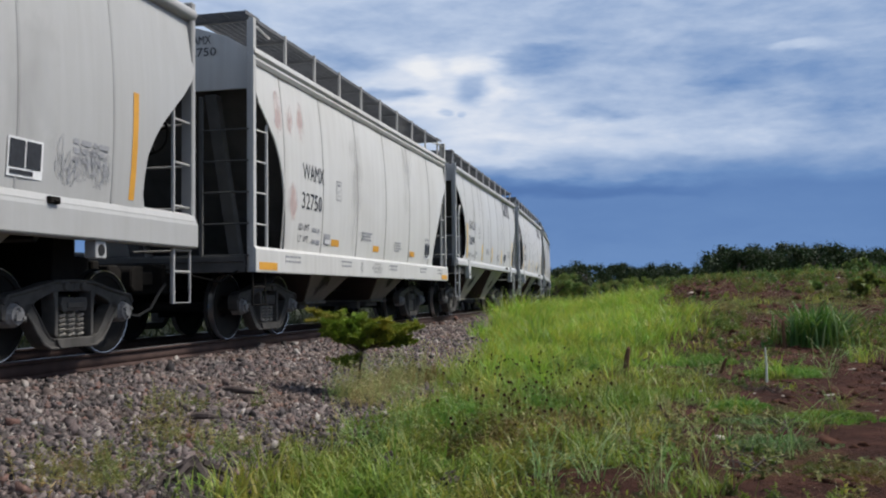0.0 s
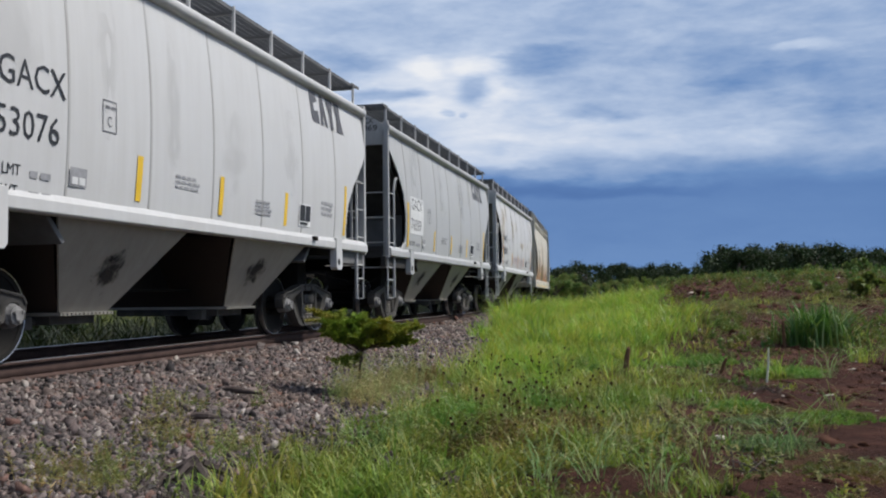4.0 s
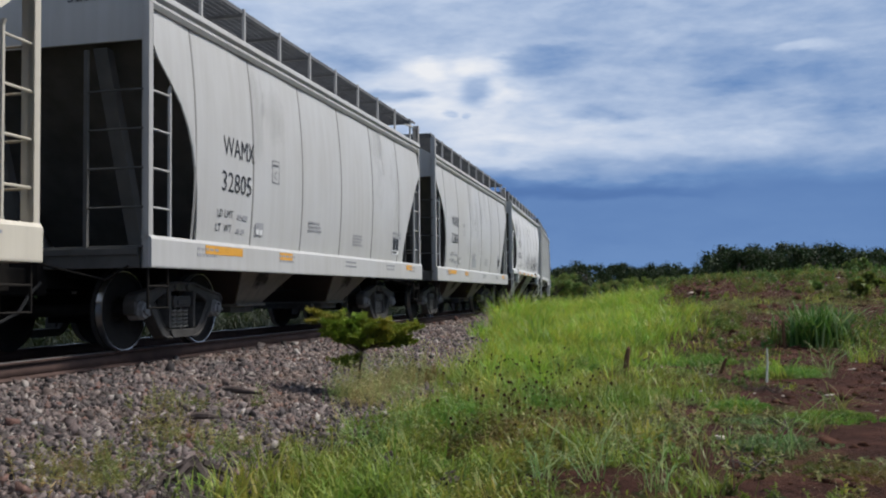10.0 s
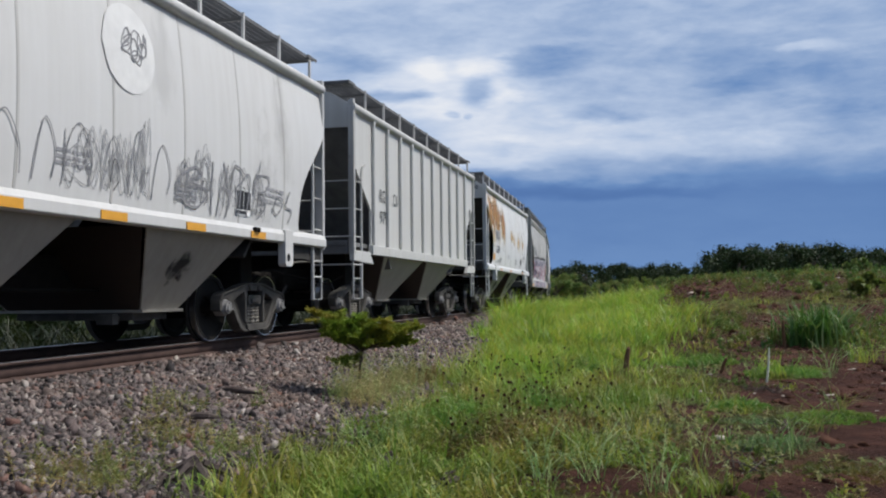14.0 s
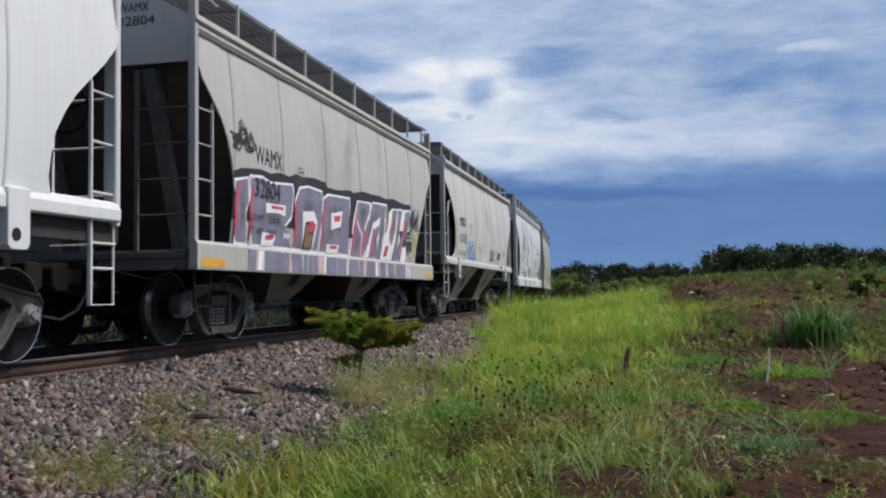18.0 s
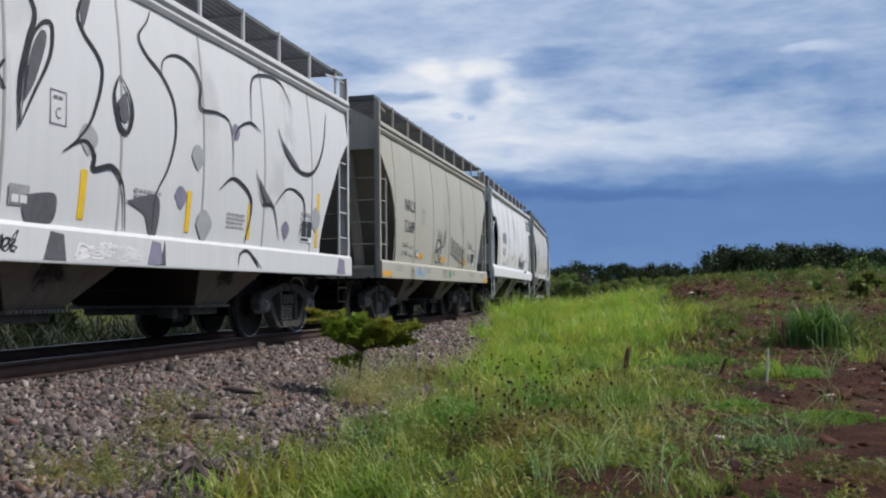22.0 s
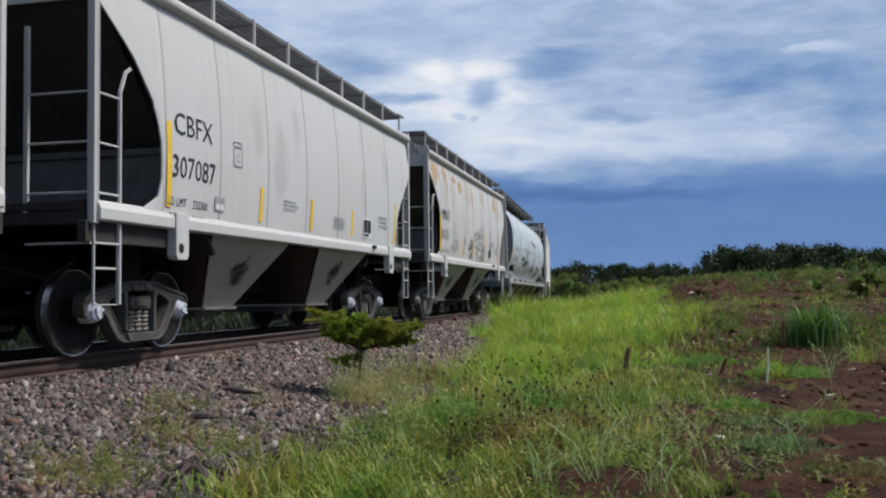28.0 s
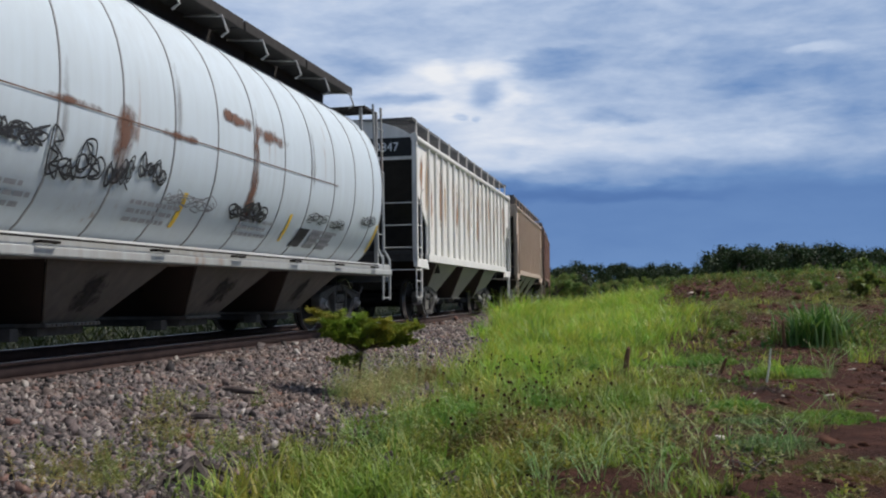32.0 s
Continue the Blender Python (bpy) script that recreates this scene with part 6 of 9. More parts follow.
def slim_car(label, look_of, sheets=8, tall_sill=False, cut="slim"):
    """Curved-side covered hopper with a slim rounded sill and open hopper bays below."""
    L, kind, rng = 11.4, "slim", random.Random(look_of["seed"])
    E, H = L / 2, look_of["height"]
    car = new_car(kind, L, label)
    cutx = [E - u for u in (L, 9.67, 8.25, 6.83, 5.41, 3.99, 2.57, 1.25, 0.0)]
    for i in range(sheets):
        part("side_sheet", kept(("side_sheet", cut, sheets, i), lambda f: sheet(f, cutx[i] + 0.004, cutx[i + 1] - 0.004, 1.50, H, cut, L), 0, True), look_of["paint"], car)
    for x in cutx[1:-1]:
        part("weld_seam", kept(("weld_seam", kind), lambda f: f.add([(s * 0.034, side_y(z) + o, z) for z in np.linspace(1.56, H - 0.1, 13) for s, o in ((-0.75, -0.002), (-0.4, 0.007), (0.4, 0.007), (0.75, -0.002))],
             [(4 * i + k, 4 * i + k + 1, 4 * i + k + 5, 4 * i + k + 4) for i in range(12) for k in range(3)]), 0, True), look_of["seam"], car, "", pose(x, 0, 0))
    part("side_wall", kept(("far_wall", kind), lambda f: sheet(f, -E, E, 1.50, H, kind, L, side=-1), 0, True), look_of["paint"], car, "plain far side sheets")
    for s in (1, -1):
        part("side_sill", kept(("side_sill", kind, s), lambda f: f.sweep([(s * 1.46, 1.37), (s * 1.575, 1.37), (s * 1.598, 1.385), (s * 1.60, 1.49), (s * 1.57, 1.55), (s * 1.52, 1.58), (s * 1.46, 1.58)], -E + 0.05, E - 0.05), 0.006), look_of["sill"], car, "slim rounded side sill")
        if tall_sill:
            part("sill_skirt", kept(("sill_skirt", s), lambda f: f.sweep([(s * 1.46, 1.17), (s * 1.59, 1.17), (s * 1.612, 1.19), (s * 1.612, 1.44), (s * 1.60, 1.48), (s * 1.46, 1.48)], -E + 0.04, E - 0.04), 0.005), look_of["sill"], car, "broad flat side sill")
        for x in (E - 1.6, -E + 1.6) if not tall_sill else ():
            part("jacking_pad", kept(("jacking_pad", s), lambda f: f.prism([(-0.14, 1.56), (0.14, 1.56), (0.14, 1.07), (0.10, 1.03), (-0.10, 1.03), (-0.14, 1.08)], s * 1.50, s * 1.62), 0.006), look_of["sill"], car, "steel plate below the sill", pose(x, 0, 0))
            part("pad_hole", kept("pad_hole", lambda f: f.lathe([(0, 0.004), (0.055, 0.004), (0.06, 0)], (0, 0, 0), 14)), BLACK, car, "", pose(x + 0.04, s * 1.622, 1.16, 0, 0, 0 if s == 1 else 180))
            part("sill_beam", kept(("sill_beam", s), lambda f: f.box(-0.8, 0.8, s * 1.40, s * 1.50, 1.16, 1.37), 0.006), look_of["end"], car, "", pose(x + (0.85 if x > 0 else -0.85), 0, 0))
    part("sill_lug", kept("sill_lug", lambda f: f.box(-0.07, 0.07, 1.59, 1.645, -0.035, 0.03).box(-0.03, 0.03, 1.59, 1.66, -0.02, 0.0), 0.008), STEEL_DARK, car, "small dark lug on the sill", pose(E - 8.7, 0, 1.50))
    if tall_sill:
        for x in (E - 1.9, -E + 1.9):
            part("jacking_bracket", kept("jacking_bracket", lambda f: f.box(-0.09, 0.09, 1.44, 1.57, 1.0, 1.17), 0.008), look_of["sill"], car, "", pose(x, 0, 0))
            part("pad_hole", kept("pad_hole", lambda f: f.lathe([(0, 0.004), (0.055, 0.004), (0.06, 0)], (0, 0, 0), 14)), BLACK, car, "", pose(x, 1.573, 1.08))
    ends(car, kind, L, look_of, rng)
    roof_gear(car, kind, L, look_of)
    hoppers(car, L, (1.92, -1.72), 1.22, 1.40, look_of["under"], 0.465, True, 0.93, 1.50)
    small_gear(car, kind, L, look_of, rng)
    return car


def ribbed_car(label, look_of, L=11.4, bays=2, ribs=15):
    """Flat-sided covered hopper with upright ribs."""
    kind, rng = "ribbed", random.Random(look_of["seed"])
    E, H, low = L / 2, look_of["height"], 1.42
    car = new_car(kind, L, label)
    lean = [(-E, H), (E, H), (E, 3.1), (E - 1.15, 2.2), (E - 1.15, low), (-E + 1.15, low), (-E + 1.15, 2.2), (-E, 3.1)]
    for s in (1, -1):
        part("side_wall", kept(("ribbed_wall", L, s), lambda f: f.prism(lean, s * 1.46, s * 1.50)), look_of["paint"], car, "flat side sheet")
        part("side_sill", kept(("side_sill", kind, L, s), lambda f: f.box(-E + 1.1, E - 1.1, s * 1.46, s * 1.56, low - 0.06, low + 0.12), 0.006), look_of["sill"], car)
        part("corner_plate", kept(("corner_plate", L, s), lambda f: [f.prism([(k * E, 1.40), (k * (E - 0.95), 1.40), (k * (E - 1.15), 1.18), (k * E, 1.22)], s * 1.46, s * 1.55) for k in (1, -1)], 0.006), look_of["sill"], car)
    gap = (L - 2.5) / (ribs - 1)
    for i in range(ribs):
        x = -E + 1.25 + i * gap
        part("rib", kept(("rib", kind, H), lambda f: f.prism([(-0.045, low), (0.045, low), (0.045, H - 0.02), (-0.045, H - 0.02)], 1.50, 1.565), 0.012), look_of["paint"], car, "", pose(x, 0, 0))
    ends(car, kind, L, look_of, rng)
    roof_gear(car, kind, L, look_of)
    c = (1.75, -1.75) if bays == 2 else np.linspace(1, -1, bays) * (L / 2 - 3.6)
    hoppers(car, L, [float(v) for v in c], 1.6 if bays == 2 else 1.25, 1.40, look_of["under"], 0.50, False)
    small_gear(car, kind, L, look_of, rng)
    return car


def tank_car(label, look_of, L=16.0):
    """Round-bodied covered hopper with hoops and a long hatch rail."""
    kind, rng = "tank", random.Random(look_of["seed"])
    E, H, low = L / 2, 3.9, 0.98
    car = new_car(kind, L, label)
    prof = [(side_y(z, kind), z) for z in np.linspace(1.14, 4.16, 18)] + [(0.62, 4.26), (0.3, 4.31), (0, 4.32)]
    prof = prof + [(-y, z) for y, z in prof[-2::-1]]
    cutx = sorted(E - u for u in (0.75, 1.40, *[2.35 + 1.03 * k for k in range(13)], 15.25))
    for i in range(15):
        def shell(f, a=cutx[i], b=cutx[i + 1]):
            v = [(x, y, z) for x in (a, b) for y, z in prof]
            k = len(prof)
            f.add(v, [(j, j + 1, j + 1 + k, j + k) for j in range(k - 1)])
        part("body_sheet", kept(("body_sheet", kind, i), shell, 0, True), look_of["paint"], car)
    for x in cutx:
        def hoop(f):
            k = len(prof)
            v = [(s * 0.016, y * (1 + o), 2.5 + (z - 2.5) * (1 + o)) for s, o in ((-1, -0.002), (-0.6, 0.006), (0.6, 0.006), (1, -0.002)) for y, z in prof]
            f.add(v, [(r * k + j, r * k + j + 1, (r + 1) * k + j + 1, (r + 1) * k + j) for r in range(3) for j in range(k - 1)])
        part("hoop", kept(("hoop", kind), hoop, 0, True), look_of["seam"], car, "thin dark weld hoop round the body", pose(x, 0, 0))
    for end in (1, -1):
        part("end_sheet", kept(("end_sheet", kind), lambda f: f.add([(E - 0.75, y, z) for y, z in prof] + [(E - 0.9, 0, 2.5)], [(j, j + 1, len(prof)) for j in range(len(prof) - 1)] + [(len(prof) - 1, 0, len(prof))])), look_of["end"], car, "round end bulkhead", pose(0, 0, 0, 0, 0, 0 if end == 1 else 180))
    for s in (1, -1):
        part("side_sill", kept(("side_sill", kind, s), lambda f: f.sweep([(s * 1.10, low), (s * 1.56, low), (s * 1.575, low + 0.02), (s * 1.575, low + 0.10), (s * 1.55, low + 0.11), (s * 1.55, low + 0.19), (s * 1.52, low + 0.22), (s * 1.10, low + 0.22)], -E, E), 0.006), look_of["sill"], car, "pale grey two-step side sill")
        for x in np.arange(-E + 1.2, E - 1, 1.9):
            part("tie_loop", kept(("tie_loop", s), lambda f: f.tube([(-0.13, s * 1.56, 1.12), (-0.13, s * 1.63, 1.12), (0.13, s * 1.63, 1.12), (0.13, s * 1.56, 1.12)], 0.016, 5)), STEEL_DARK, car, "", pose(x, 0, 0))
        part("running_board", kept(("running_board", kind, s), lambda f: [f.box(x, x + 2.3, min(s * 0.42, s * 1.02), max(s * 0.42, s * 1.10), 4.50, 4.54).box(x, x + 2.3, s * 1.07, s * 1.11, 4.44, 4.60) for x in np.arange(-E + 1.0, E - 2.4, 2.36)], 0.01), look_of["board"], car, "dark rusty roof walk")
        for x in np.arange(-E + 1.2, E - 1, 1.3):
            part("running_board_bracket", kept(("bracket", kind, s), lambda f: f.tube([(0, s * 1.10, 4.16), (0, s * 1.20, 4.22), (0.05, s * 1.14, 4.44), (0.05, s * 0.5, 4.49)], 0.02, 5)), look_of["seam"], car, "", pose(x, 0, 0))
    part("hatch_trough", kept(("hatch_trough", kind), lambda f: [f.sweep([(0.55, 4.24), (0.57, 4.66), (0.30, 4.90), (-0.30, 4.90), (-0.57, 4.66), (-0.55, 4.24)], x, x + 3.3) for x in np.arange(-E + 1.1, E - 3.0, 3.45)], 0.02), look_of["board"], car, "dark long roof hatch")
    for end in (1, -1):
        flip = pose(0, 0, 0, 0, 0, 0 if end == 1 else 180)
        part("end_platform", kept(("end_platform", kind), lambda f: f.box(E - 1.6, E, -1.5, 1.5, low + 0.02, low + 0.12).box(E - 0.14, E - 0.02, -1.5, 1.5, low - 0.12, low + 0.14), 0.006), look_of["end"], car, "", flip)
        part("coupler", kept("coupler", coupler_form, 0.02), STEEL_DARK, car, "", pose(E * end, 0, 0, 0, 0, 0 if end == 1 else 180))
        part("air_hose", kept("air_hose", hose_form, 0, True), BLACK, car, "", pose(E * end, 0, 0, 0, 0, 0 if end == 1 else 180))
        part("end_running_board", kept(("end_running_board", kind), lambda f: grating(f, E - 0.98, E - 0.2, -1.35, 1.35, 4.25)), look_of["board"], car, "", flip)
        for s in (1, -1):
            part("corner_post", kept(("corner_post", kind, s), lambda f: f.box(E - 0.30, E - 0.23, s * 1.30, s * 1.37, low, 4.25).box(E - 0.95, E - 0.90, s * 1.22, s * 1.28, 3.5, 4.25), 0.004), look_of["seam"], car, "", flip)
            part("slope_post", kept(("slope_post", s), lambda f: f.tube([(E - 0.3, s * 0.7, low + 0.1), (E - 0.85, s * 0.55, 3.5)], 0.05, 4)), look_of["end"], car, "", flip)
            part("ladder_stile", kept(("ladder_stile", kind, s), lambda f: f.tube([(E - 0.06, s * 1.54, 0.5), (E - 0.06, s * 1.54, 1.3), (E - 0.12, s * 1.44, 1.5), (E - 0.12, s * 1.40, 4.36)], 0.025, 6).tube([(E - 0.5, s * 1.54, 0.5), (E - 0.5, s * 1.54, 1.3), (E - 0.5, s * 1.44, 1.5), (E - 0.5, s * 1.36, 4.36)], 0.025, 6)), look_of["sill"], car, "", flip)
            for z in np.arange(0.54, 4.3, 0.42):
                inset = 0.0 if z < 1.3 else 0.115
                part("rung", kept(("rung", kind, s), lambda f: f.tube([(E - 0.06, s * 1.54, 0), (E - 0.5, s * 1.54, 0)], 0.013, 5)), look_of["sill"], car, "", flip @ pose(0, -s * inset, float(z)))
    hoppers(car, L, [4.2, 1.4, -1.4, -4.2], 1.12, 1.02, look_of["under"], 0.36, True)
    small_gear(car, kind, L, look_of, rng)
    return car


# ---- the cars, in running order ----
# End colours are set darker to hold the shade of the recessed ends.
PRIMER = plain("bare grey end steel", (0.15, 0.15, 0.15), 0.8, 0, 0.3, 5)
END_GREY = plain("shaded dusty grey end steel", (0.095, 0.092, 0.086), 0.85, 0, 0.4, 3)
BULKHEAD = plain("shaded dusty grey end bulkhead", (0.095, 0.095, 0.094), 0.8, 0, 0.3, 4)
END_DARK = plain("shaded near-black end steel", (0.038, 0.036, 0.034), 0.85, 0, 0.4, 5)
UNDER_LIGHT = car_paint("dusty light underside", (0.40, 0.37, 0.32), grime=0.7)
# Bay ends and deep cars' bay sides: under-car shade is mixed into the colour.
UNDER_RUST_SHADE = car_paint("shade-darkened rust-brown underside", (0.035, 0.022, 0.017), dirt=(0.05, 0.035, 0.025), grime=0.6)
UNDER_DARK = car_paint("dirty shade-darkened underside", (0.07, 0.064, 0.056), grime=0.9)


def finish(seed, colour, height, kind, grime=0.3, rust=0.0, rust_low=0.0, rust_at=None, seam=None, under=None, end=None, board=None, end_top=None, rust_colour=(0.25, 0.09, 0.025), cap=None):
    seam = seam or (0.84 if kind == "slim" else 0.62)
    paint = car_paint("car side paint", colour, grime=grime, rust=rust, rust_low=rust_low, seed=seed, rust_at=rust_at, rust_colour=rust_colour)
    return {"seed": seed, "paint": paint, "trim": car_paint("car ironwork paint", tuple(v * 0.92 for v in colour), grime=grime + 0.15, seed=seed + 0.3), "height": height, "seam": car_paint("weathered seam", tuple(c * seam for c in colour), grime=0.6, seed=seed),
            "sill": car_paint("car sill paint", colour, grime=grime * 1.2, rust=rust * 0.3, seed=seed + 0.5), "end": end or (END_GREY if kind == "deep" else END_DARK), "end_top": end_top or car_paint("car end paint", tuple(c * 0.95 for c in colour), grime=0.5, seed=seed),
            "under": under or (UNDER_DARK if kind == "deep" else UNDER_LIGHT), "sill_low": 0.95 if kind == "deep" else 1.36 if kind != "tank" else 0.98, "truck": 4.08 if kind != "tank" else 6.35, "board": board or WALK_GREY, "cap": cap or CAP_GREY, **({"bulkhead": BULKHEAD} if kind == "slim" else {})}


GREYISH, PALE = (0.57, 0.57, 0.555), (0.63, 0.64, 0.645)
letter_all(["WAMX", "32750", "GACX", "76094", "53076", "76069", "NAHX", "500697", "AOKX", "83253", "32805", "32806", "WSOX", "804826", "RG", "CX", "379", "NRLX", "32248", "32804",
            "MBKX", "101513", "CRDX", "7212", "32689", "5623", "CBFX", "307087", "101176", "WSOR", "17006", "0847", "LD LMT", "LT  WT", "C", "232600", "53400", "232300", "53600", "230100", "55600", "232800", "53100", "231000", "55000", "993", "CAPY", "200000", "201600", "61400", "233200", "52800", "CAUTION", "OPEN HATCH", "BEFORE UNLOADING", "COMPARTMENT", "Stane", "Me!", "283800", "52200", "233800", "979", "GCX", "22212"])


def common_marks(car, kind, name, number, seed, mat=None, z=(2.38, 1.93), back=1.60, h=0.26, load=None, lift=0.014, plate=(1.50, 0.0), panel=None, digit=0.168, letter=0.225):
    rng = random.Random(seed)
    mat = mat or LETTER_BLACK
    words(car, kind, name, back + 0.03, z[0], h, letter * len(name), mat)
    words(car, kind, number, back, z[1], h, digit * len(number), mat, lift=lift)
    words(car, kind, "LD LMT", back - 0.08, z[1] - 0.33, 0.10, 0.42, mat, "load_lettering", lift)
    words(car, kind, "LT  WT", back - 0.10, z[1] - 0.51, 0.10, 0.42, mat, "load_lettering", lift)
    if load:
        words(car, kind, load[0], back + 0.48, z[1] - 0.33, 0.10, 0.36, mat, "load_lettering", lift)
        words(car, kind, load[1], back + 0.48, z[1] - 0.51, 0.10, 0.30, mat, "load_lettering", lift)
    else:
        bars(car, kind, back + 0.46, z[1] - 0.33, 2, 0.32, 0.06, rng, LETTER_PALE, 3.0)
    u, w = back + plate[0], 0.24
    z = (z[0] + plate[1], z[1])
    words(car, kind, "C", u + 0.08, z[0] - 0.13, 0.11, 0.075, PLATE_GREY)
    bars(car, kind, u + 0.05, z[0] + 0.05, 1, 0.12, 0.03, rng, PLATE_GREY)
    for a in (z[0] - 0.19, z[0] + 0.12):
        strip(car, kind, u, a, a + 0.014, w, PLATE_GREY, "plate_outline")
    for v in (u, u + w - 0.014):
        strip(car, kind, v, z[0] - 0.19, z[0] + 0.13, 0.014, PLATE_GREY, "plate_outline")
    foot = 1.40 if kind == "deep" else 1.64
    label_box(car, kind, panel or (9.02 if kind == "deep" else 8.12), foot + 0.02)
    strip(car, kind, back + 1.02, foot + 0.02, foot + 0.20, 0.26, LETTER_PALE, "routing_box")
    for k in range(2):
        strip(car, kind, back + 1.05 + 0.11 * k, foot + 0.04, foot + 0.11, 0.09, PATCH_WHITE, "routing_field", 0, 0.018)
    bars(car, kind, 9.0, foot + 0.42, 3, 0.55, 0.05, rng)
    bars(car, kind, 4.5, foot + 0.32, 3, 0.55, 0.035, rng)
    bars(car, kind, 6.6, foot + 0.24, 4, 0.5, 0.032, rng)
    for _ in range(5):
        blotch(car, kind, rng.uniform(1.2, 10), rng.uniform(2.2, 3.6), rng.uniform(0.15, 0.5), rng.uniform(0.5, 1.1), STAIN_GREY, "faint sooty run")
    # the same mark on the end sheet, facing along the train
    L, H = car["length"], 3.98
    y0 = 0.42 if kind == "deep" else 0.78
    for text, zz, w in ((name, 4.13 if kind == "deep" else 4.08, 0.42), (number, 3.96 if kind == "deep" else 3.93, 0.50)):
        v, f = WORDS[text]
        k = w / v[:, 0].max()
        form = Form()
        form.add([(L / 2 - 0.160, y0 + p[0] * k, zz + p[1] * 0.12) for p in v], f)
        part("end_lettering", form, mat, car)


def tall_strips(car, mat, kind="slim", at=(1.30, 3.70, 5.55, 7.55, 10.05)):
    """Upright reflectors along the foot of the side; the outer ones are taller."""
    z0 = 1.62 if kind == "slim" else 1.36
    for i, u in enumerate(at):
        tall = 0.95 if i == 0 else 0.85 if i == len(at) - 1 else 0.48
        strip(car, kind, u, z0, z0 + tall, 0.105, mat, slant=-0.05 if i == 0 else 0.04)


def slim_sill_strips(car, at, mat):
    for u in at:
        part("reflector_strip", kept("slim_sill_strip", lambda f: f.box(-0.45, 0, 1.604, 1.612, 1.385, 1.475)), mat, car, "", pose(car["length"] / 2 - u + 0.22, 0, 0))


def flow(points, steps=7):
    """A smooth line through a few points."""
    p = [Vector((u, z, 0)) for u, z in points]
    p = [p[0] * 2 - p[1]] + p + [p[-1] * 2 - p[-2]]
    out = []
    for i in range(1, len(p) - 2):
        for k in range(steps):
            t = k / steps
            out.append(0.5 * (2 * p[i] + (p[i + 1] - p[i - 1]) * t + (2 * p[i - 1] - 5 * p[i] + 4 * p[i + 1] - p[i + 2]) * t * t + (3 * p[i] - p[i - 1] - 3 * p[i + 1] + p[i + 2]) * t ** 3))
    return out + [p[-2]]


def ribbon(points, width, taper=False, smoothed=True, first=0):
    """Corners and faces of a painted line."""
    line = flow(points) if smoothed else [Vector((u, z, 0)) for u, z in points]
    v, n = [], len(line)
    for i, p in enumerate(line):
        d = (line[min(i + 1, n - 1)] - line[max(i - 1, 0)])
        d = d.normalized() if d.length > 1e-6 else Vector((1, 0, 0))
        w = width / 2 * ((0.35 + 1.3 * math.sin(math.pi * i / (n - 1))) if taper else 1)
        v += [(p.x - d.y * w, p.y + d.x * w), (p.x + d.y * w, p.y - d.x * w)]
    return v, [(first + 2 * i, first + 2 * i + 1, first + 2 * i + 3, first + 2 * i + 2) for i in range(n - 1)]


def stroke(car, kind, points, width, mat, name="scrawl", lift=0.019, label="", taper=False, smoothed=True):
    v, f = ribbon(points, width, taper, smoothed)
    return decal(name, v, f, mat, car, kind, lift, label)


def patch(car, kind, points, mat, name="paint_patch", lift=0.016, smoothed=True, label=""):
    """A filled outline, fanned from its middle."""
    line = flow(points + points[:1]) if smoothed else [Vector((u, z, 0)) for u, z in points + points[:1]]
    c = sum(line, Vector()) / len(line)
    v = [(c.x, c.y)] + [((p.x + c.x) / 2, (p.y + c.y) / 2) for p in line] + [(p.x, p.y) for p in line]
    n = len(line)
    f = [(0, 1 + i, 2 + i) for i in range(n - 1)] + [(1 + i, 1 + n + i, 2 + n + i, 2 + i) for i in range(n - 1)]
    return decal(name, v, f, mat, car, kind, lift, label, [0.0] + [0.5] * n + [1.0] * n)


def blotch(car, kind, u, z, ru, rz, mat, label=""):
    """A frayed stain round a place on the side; each coat lies a hair above the last."""
    car["coats"] = car.get("coats", 0) + 1
    lift = 0.01085 + 0.00012 * car["coats"]
    ring = [(u + ru * math.cos(a), z + rz * math.sin(a)) for a in np.linspace(0, 2 * math.pi, 13)[:-1]]
    return patch(car, kind, ring, mat, "stain", lift, True, label)


SIGNS = ([(0, 0), (0.1, 0.8), (0.5, 1), (0.9, 0.7), (0.7, 0.1), (0.2, 0.4), (0.6, 0.8)],
         [(0.5, 1), (0.05, 0.6), (0.4, 0), (0.95, 0.4), (0.55, 1), (0.3, 0.5), (0.8, 0.1)],
         [(0.1, 1), (0.2, 0.2), (0.6, 0), (0.9, 0.6), (0.4, 0.7), (0.1, 0.4)],
         [(0, 0.1), (0.2, 0.95), (0.5, 0.35), (0.75, 1.0), (0.9, 0.3), (0.3, 0.1)],
         [(0.9, 1.05), (0.3, 0.7), (0.7, 0.5), (0.1, 0.2), (0.8, -0.05)])


def tag(car, kind, u0, u1, z0, z1, mat, width, seed, turns_of=9, name="scrawl", label=""):
    """A quick spray tag: tangled loops, one over another, that spell nothing."""
    rng = random.Random(seed)
    count = max(3, turns_of * 2 // 3)
    w, h = (u1 - u0) / count, z1 - z0
    line = []
    for i in range(count):
        for _ in range(2):
            size, low, lean, side = rng.uniform(0.5, 1.05), rng.uniform(-0.1, 0.3), rng.uniform(-0.3, 0.3), rng.choice((1, -1))
            line += [(u0 + w * (i + 0.5 + side * (a - 0.5) * 1.25 + lean * b + rng.uniform(-0.12, 0.12)), z0 + h * (low + b * size + rng.uniform(-0.08, 0.08))) for a, b in rng.choice(SIGNS)]
    V, F = ribbon(line, width * 0.65)
    return decal(name, V, F, mat, car, kind, 0.019, label or "looping spray-paint scrawl")


